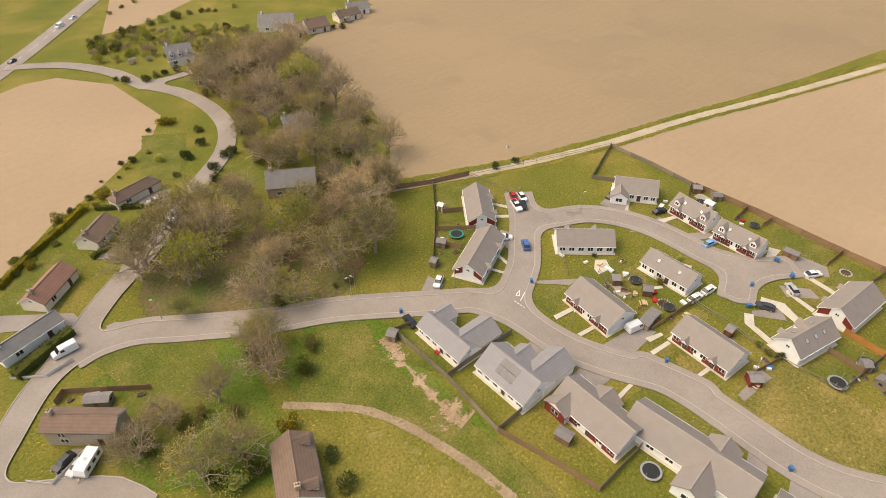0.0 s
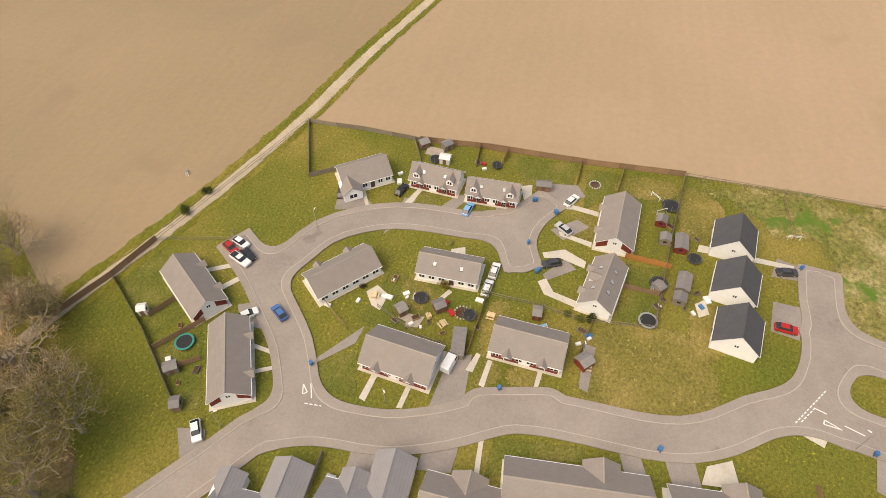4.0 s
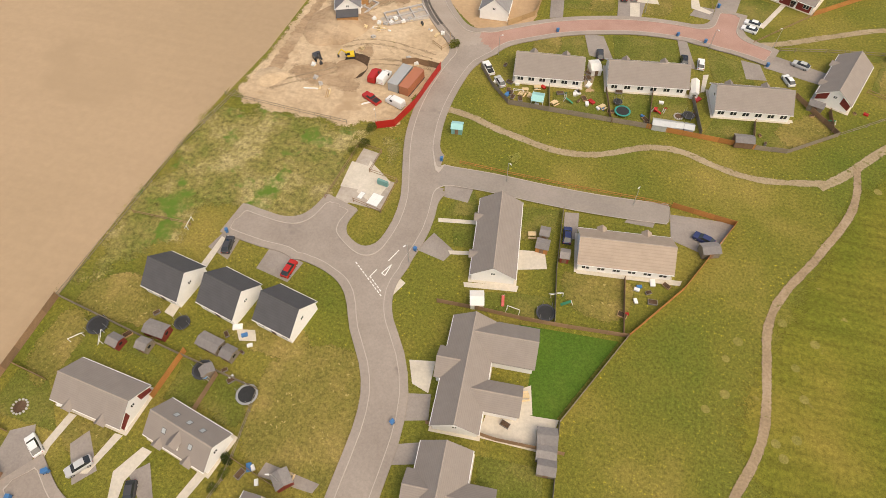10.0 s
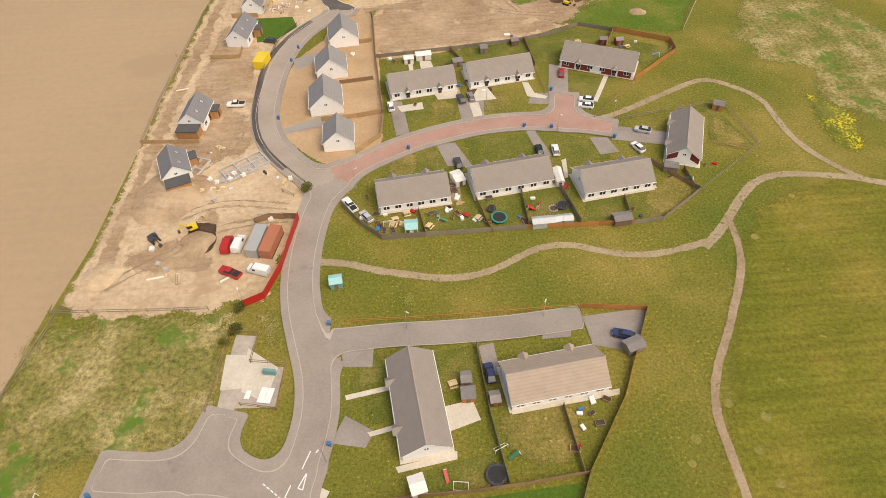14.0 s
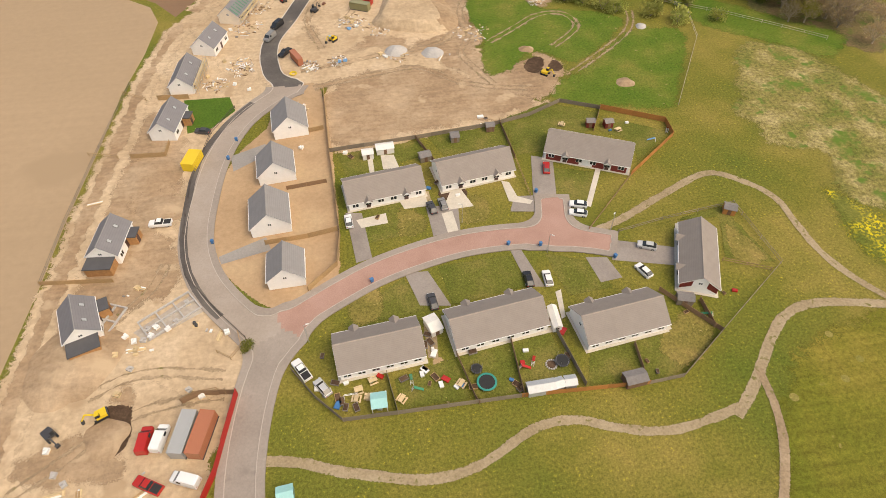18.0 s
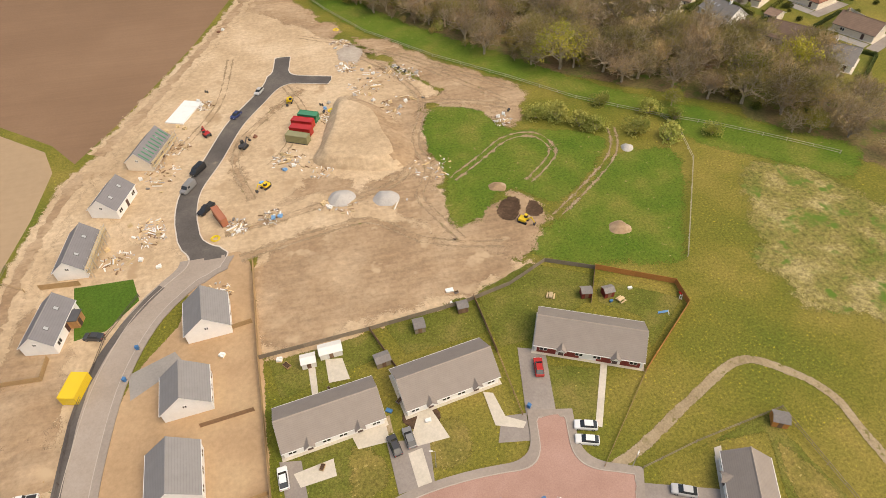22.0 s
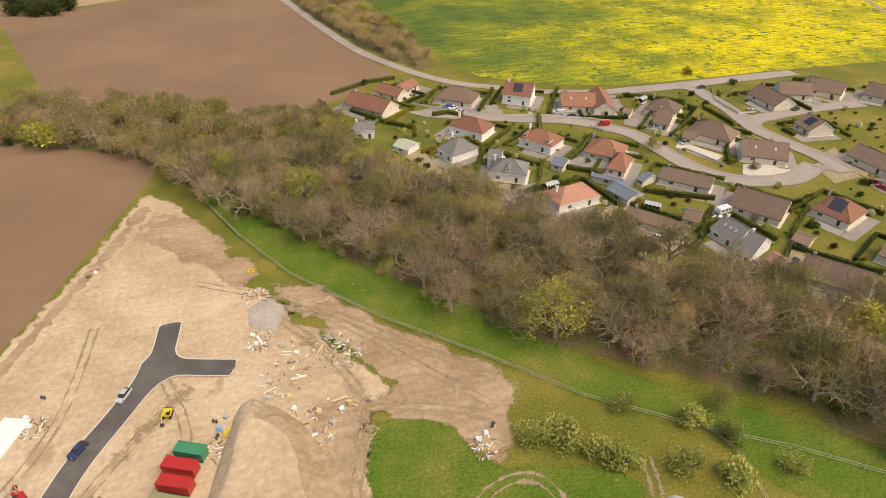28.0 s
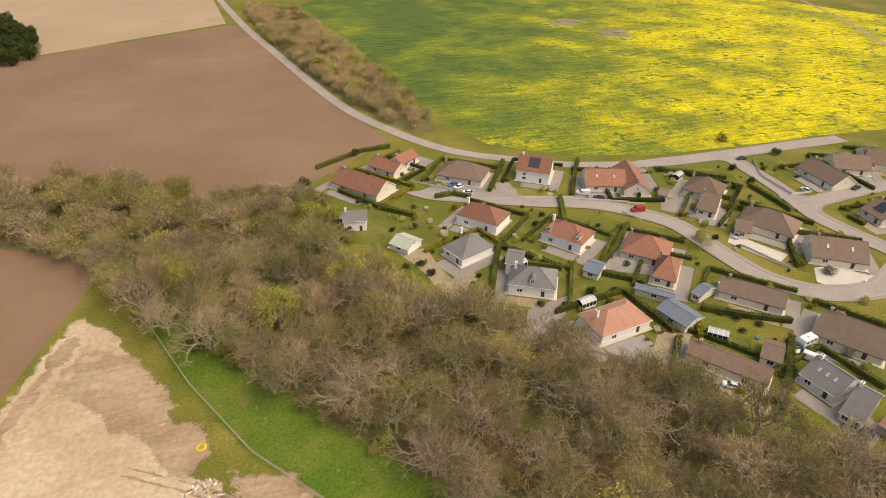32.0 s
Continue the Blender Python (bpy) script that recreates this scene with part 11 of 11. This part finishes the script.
hedge([(87.7, 434.9), (102.9, 445.8), (90.4, 463.2)], 1.1, 1.3, 'dark')
shrub(88.4, 437.3, 0.6, 'green')
shrub(92.6, 456.7, 1.4, 'dark')
shrub(83.6, 441.5, 0.8, 'green')
hedge([(93.0, 442.4), (82.6, 456.3), (97.6, 467.5)], 1.1, 1.3, 'green')
shrub(93.0, 445.0, 0.8, 'green')
shrub(94.1, 462.3, 0.6, 'green')
shrub(98.3, 447.1, 0.6, 'dark')
hedge([(98.4, 434.6), (112.3, 453.0), (133.3, 437.1)], 1.1, 1.8, 'green')
shrub(100.9, 435.3, 1.1, 'dark')
shrub(125.9, 440.2, 0.8, 'blossom')
shrub(105.9, 429.6, 1.1, 'fresh')
hedge([(129.0, 425.1), (142.1, 444.0), (159.3, 432.1)], 1.1, 1.3, 'dark')
shrub(131.4, 425.8, 1.1, 'green')
shrub(152.9, 434.1, 0.6, 'blossom')
shrub(135.5, 421.1, 0.6, 'blossom')
hedge([(174.1, 398.0), (182.2, 419.6), (160.7, 427.6)], 1.1, 1.6, 'dark')
shrub(173.3, 400.4, 1.4, 'blossom')
shrub(166.5, 423.3, 1.4, 'green')
shrub(166.7, 401.3, 1.1, 'gorse')
hedge([(181.2, 392.3), (162.3, 398.7), (171.6, 426.0)], 1.1, 1.3, 'dark')
shrub(179.8, 394.5, 1.4, 'fresh')
shrub(170.8, 417.4, 1.4, 'blossom')
shrub(183.8, 401.6, 1.4, 'green')
hedge([(199.0, 378.9), (217.1, 393.2), (204.1, 409.7)], 1.1, 1.6, 'dark')
shrub(199.6, 381.4, 1.4, 'green')
shrub(206.5, 403.3, 0.6, 'green')
shrub(194.7, 385.3, 0.6, 'dark')
hedge([(179.8, 380.7), (196.3, 396.4), (206.0, 386.3)], 1.1, 1.8, 'green')
shrub(182.4, 380.9, 1.1, 'gorse')
shrub(201.3, 388.3, 0.6, 'blossom')
shrub(184.3, 376.7, 0.6, 'fresh')
hedge([(188.2, 370.6), (207.4, 383.1), (221.4, 361.7)], 1.1, 1.6, 'green')
shrub(190.7, 370.3, 0.8, 'gorse')
shrub(215.6, 366.9, 0.6, 'green')
shrub(193.4, 363.5, 0.6, 'green')
hedge([(194.5, 341.9), (207.5, 360.9), (226.9, 347.6)], 1.1, 1.8, 'green')
shrub(197.0, 342.6, 1.4, 'gorse')
shrub(219.9, 350.0, 1.4, 'blossom')
shrub(201.7, 337.6, 1.1, 'fresh')
hedge([(245.9, 403.6), (267.5, 402.7), (266.4, 376.5)], 1.1, 1.6, 'green')
shrub(247.9, 401.9, 1.1, 'fresh')
shrub(264.7, 384.4, 0.6, 'fresh')
shrub(246.1, 394.6, 1.1, 'green')
hedge([(258.2, 391.6), (268.6, 411.3), (287.6, 401.3)], 1.1, 1.3, 'green')
shrub(260.6, 392.6, 0.6, 'green')
shrub(280.9, 402.6, 1.1, 'fresh')
shrub(265.3, 388.4, 0.6, 'gorse')
hedge([(293.8, 388.2), (303.4, 405.4), (289.8, 412.9)], 1.1, 1.8, 'green')
shrub(293.3, 390.7, 1.1, 'gorse')
shrub(293.3, 408.7, 0.6, 'green')
shrub(288.5, 391.7, 0.8, 'green')
hedge([(240.3, 368.2), (261.8, 365.4), (259.5, 348.2)], 1.1, 1.3, 'green')
shrub(242.1, 366.3, 1.4, 'gorse')
shrub(258.2, 354.0, 1.1, 'fresh')
shrub(240.0, 361.4, 1.4, 'gorse')
hedge([(111.3, 382.4), (127.0, 396.6), (111.4, 413.9)], 1.1, 1.6, 'green')
shrub(111.7, 385.0, 0.6, 'green')
shrub(114.6, 407.3, 1.1, 'dark')
shrub(106.2, 388.9, 1.1, 'green')
hedge([(84.9, 384.8), (106.4, 392.9), (112.5, 376.9)], 1.1, 1.3, 'gorse')
shrub(87.4, 384.0, 0.8, 'dark')
shrub(108.7, 381.3, 1.4, 'gorse')
shrub(87.7, 378.7, 0.6, 'fresh')
hedge([(118.3, 381.9), (135.2, 394.2), (148.2, 376.3)], 1.1, 1.3, 'green')
shrub(120.9, 381.8, 1.1, 'gorse')
shrub(142.6, 380.6, 1.4, 'green')
shrub(123.4, 375.8, 1.1, 'gorse')
hedge([(115.7, 344.0), (125.8, 361.7), (107.3, 372.3)], 1.1, 1.6, 'green')
shrub(115.3, 346.5, 1.1, 'green')
shrub(112.0, 367.3, 0.8, 'gorse')
shrub(109.2, 348.3, 1.4, 'green')
hedge([(137.6, 326.7), (134.8, 346.8), (111.0, 343.6)], 1.1, 1.8, 'green')
shrub(135.7, 328.5, 0.6, 'gorse')
shrub(118.4, 342.5, 1.1, 'gorse')
shrub(129.2, 326.1, 0.8, 'gorse')
hedge([(137.8, 363.7), (153.9, 380.1), (169.6, 364.8)], 1.1, 1.6, 'green')
shrub(140.4, 364.0, 1.4, 'green')
shrub(163.4, 368.0, 1.4, 'blossom')
shrub(143.8, 358.6, 1.4, 'green')
hedge([(139.2, 348.4), (154.8, 365.2), (165.4, 355.4)], 1.1, 1.3, 'green')
shrub(141.7, 348.7, 0.6, 'dark')
shrub(160.5, 357.2, 0.6, 'fresh')
shrub(143.9, 344.6, 1.4, 'gorse')
hedge([(153.4, 336.7), (166.8, 349.3), (183.8, 331.2)], 1.1, 1.6, 'green')
shrub(156.0, 336.9, 0.6, 'blossom')
shrub(177.3, 335.2, 1.4, 'fresh')
shrub(159.7, 330.8, 0.8, 'fresh')
hedge([(144.4, 295.6), (157.6, 305.5), (141.7, 326.7)], 1.1, 1.3, 'dark')
shrub(145.0, 298.1, 1.4, 'dark')
shrub(144.8, 319.3, 0.6, 'fresh')
shrub(139.4, 303.1, 1.4, 'gorse')
hedge([(178.7, 293.9), (197.7, 306.8), (184.5, 326.3)], 1.1, 1.6, 'green')
shrub(179.4, 296.4, 0.6, 'gorse')
shrub(186.8, 319.3, 1.4, 'blossom')
shrub(174.4, 301.1, 0.8, 'green')
hedge([(150.5, 306.0), (170.2, 310.0), (173.5, 293.7)], 1.1, 1.6, 'green')
shrub(152.8, 304.8, 1.1, 'dark')
shrub(170.5, 298.5, 0.8, 'green')
shrub(152.3, 299.7, 0.6, 'fresh')
hedge([(187.7, 278.4), (205.5, 287.2), (215.4, 267.1)], 1.1, 1.3, 'dark')
shrub(190.2, 277.8, 1.1, 'gorse')
shrub(210.6, 272.3, 1.4, 'green')
shrub(191.6, 271.5, 1.1, 'gorse')
hedge([(189.7, 306.2), (211.3, 314.1), (218.1, 295.6)], 1.1, 1.6, 'green')
shrub(192.1, 305.4, 0.8, 'gorse')
shrub(214.1, 300.7, 0.8, 'green')
shrub(192.7, 299.5, 0.8, 'dark')
hedge([(157.6, 276.1), (174.5, 289.5), (189.6, 270.6)], 1.1, 1.6, 'dark')
shrub(160.2, 276.1, 1.4, 'green')
shrub(183.5, 275.0, 1.4, 'gorse')
shrub(163.3, 269.8, 1.4, 'blossom')
hedge([(238.1, 310.2), (258.3, 312.5), (255.5, 337.4)], 1.1, 1.3, 'dark')
shrub(240.0, 312.0, 1.1, 'dark')
shrub(254.3, 329.8, 1.1, 'green')
shrub(237.7, 318.8, 0.8, 'fresh')
hedge([(233.2, 294.7), (251.9, 295.2), (251.3, 316.0)], 1.1, 1.6, 'green')
shrub(235.1, 296.3, 1.4, 'dark')
shrub(249.5, 309.5, 0.8, 'fresh')
shrub(233.5, 302.3, 0.8, 'fresh')
hedge([(275.7, 396.9), (294.5, 409.5), (307.0, 391.0)], 1.1, 1.3, 'green')
shrub(278.3, 396.7, 1.4, 'blossom')
shrub(301.6, 395.5, 0.8, 'dark')
shrub(280.6, 390.5, 0.6, 'green')
hedge([(306.9, 364.5), (326.5, 376.4), (315.6, 394.3)], 1.1, 1.3, 'green')
shrub(307.7, 366.9, 0.6, 'blossom')
shrub(317.3, 387.8, 1.1, 'green')
shrub(303.3, 371.2, 1.1, 'fresh')
hedge([(178.1, 240.8), (194.5, 254.6), (183.9, 267.3)], 1.1, 1.3, 'dark')
shrub(178.6, 243.3, 1.1, 'green')
shrub(185.8, 261.9, 1.4, 'blossom')
shrub(174.2, 246.1, 0.6, 'dark')
rubble([(23.6, 280.0, 6), (34.1, 286.5, 6), (38.5, 283.6, 5), (18.6, 294.3, 4), (27.6, 263.8, 6), (-3.1, 245.2, 5), (-8.0, 221.3, 3), (-15.8, 219.3, 3), (10.3, 221.8, 4), (61.1, 248.9, 3), (10.4, 264.6, 4), (-37.2, 247.2, 5), (-35.0, 260.3, 5), (-27.9, 281.0, 3), (5.3, 239.2, 5), (-36.9, 221.0, 4), (-44.1, 213.8, 4), (-48.9, 239.8, 4)], 5)
rubble([(-20.0, 198.2, 3), (-38.2, 224.2, 4), (18.3, 312.2, 4), (35.5, 231.7, 6)], 6)

for o in scene.objects:
    if o.parent is None and o.get("category") == "house":
        HOUSE_SPOTS.append((o.matrix_basis.translation.x, o.matrix_basis.translation.y))
wood(north_wood, 9.0, (5.2, 5.2, 0.5), (0.95, 1.7), 1, keep=8.0, beyond=405)
wood(wood_end, 10.0, (6, 5, 1), (0.8, 1.4), 9, keep=9.0)
wood(west_wood, 10.8, (7, 3.4, 0.8), (1.05, 1.65), 2, keep=9.0)
wood(north_wood, 9.0, (4, 4.5, 0.6), (0.36, 0.62), 21, keep=10.0, joined=True)
wood(near_wood, 10.0, (8, 2, 0.3), (0.8, 1.25), 3, keep=8.0)
wood(shelter_belt, 7.2, (9, 1.6, 0.7), (0.9, 1.3), 4, joined=True)
wood(scrub, 5.0, (2, 4, 3), (0.3, 0.55), 6, keep=9.0, joined=True)
wood([(-50.6, 493.1), (-18.2, 471.1), (9.8, 452.3), (40.4, 438.1), (60.8, 440.3), (61.7, 412.3), (27.4, 409.0), (-14.4, 442.0)], 7.5, (6, 3, 0.5), (0.8, 1.2), 23, keep=9.0, joined=True)
wood(copse, 6.0, (3, 4, 2), (0.35, 0.6), 7, keep=8.0, joined=True)
for tx, ty, size in LEAFY_SPOTS:
    tree(tx, ty, "leaf", size, tx * 7 % 360)
rnd = random.Random(8)
count, spots = 0, []
while count < 230:
    # garden shrubs of the village, clear of roofs and paving
    sx, sy = rnd.uniform(70, 290), rnd.uniform(285, 425)
    if sy < 470 - 1.25 * sx or sy > 470 - 0.25 * sx or ground_at(sx, sy) > 0.12 or inside(north_wood, sx, sy) or any((sx - a) ** 2 + (sy - b) ** 2 < 62 for a, b in HOUSE_SPOTS):
        continue
    spots.append((sx, sy, rnd.uniform(0.5, 1.8), rnd.choice(("green", "green", "dark", "fresh", "fresh", "green", "gorse", "blossom"))))
    count += 1
strewn_shrubs(spots)
spots = []
for outline, number in ((north_wood, 170), (west_wood, 50), (near_wood, 10)):
    # brambles and saplings under the trees
    ox, oy = [p[0] for p in outline], [p[1] for p in outline]
    count = 0
    while count < number:
        sx, sy = rnd.uniform(min(ox), max(ox)), rnd.uniform(min(oy), max(oy))
        if inside(outline, sx, sy) and ground_at(sx, sy) < 0.2 and not any((sx - a) ** 2 + (sy - b) ** 2 < 80 for a, b in HOUSE_SPOTS):
            spots.append((sx, sy, rnd.uniform(1.0, 2.6), rnd.choice(("bramble", "bramble", "bramble", "dark", "green", "green", "fresh"))))
            count += 1
strewn_shrubs(spots, "undergrowth", "brown and green undergrowth beneath the trees")
spots = []
ox, oy = [p[0] for p in far_wood], [p[1] for p in far_wood]
while len(spots) < 90:
    sx, sy = rnd.uniform(min(ox), max(ox)), rnd.uniform(min(oy), max(oy))
    if inside(far_wood, sx, sy):
        spots.append((sx, sy, rnd.uniform(4, 8), "dark"))
strewn_shrubs(spots, "conifer_plantation", "dark evergreen plantation beyond the fields")
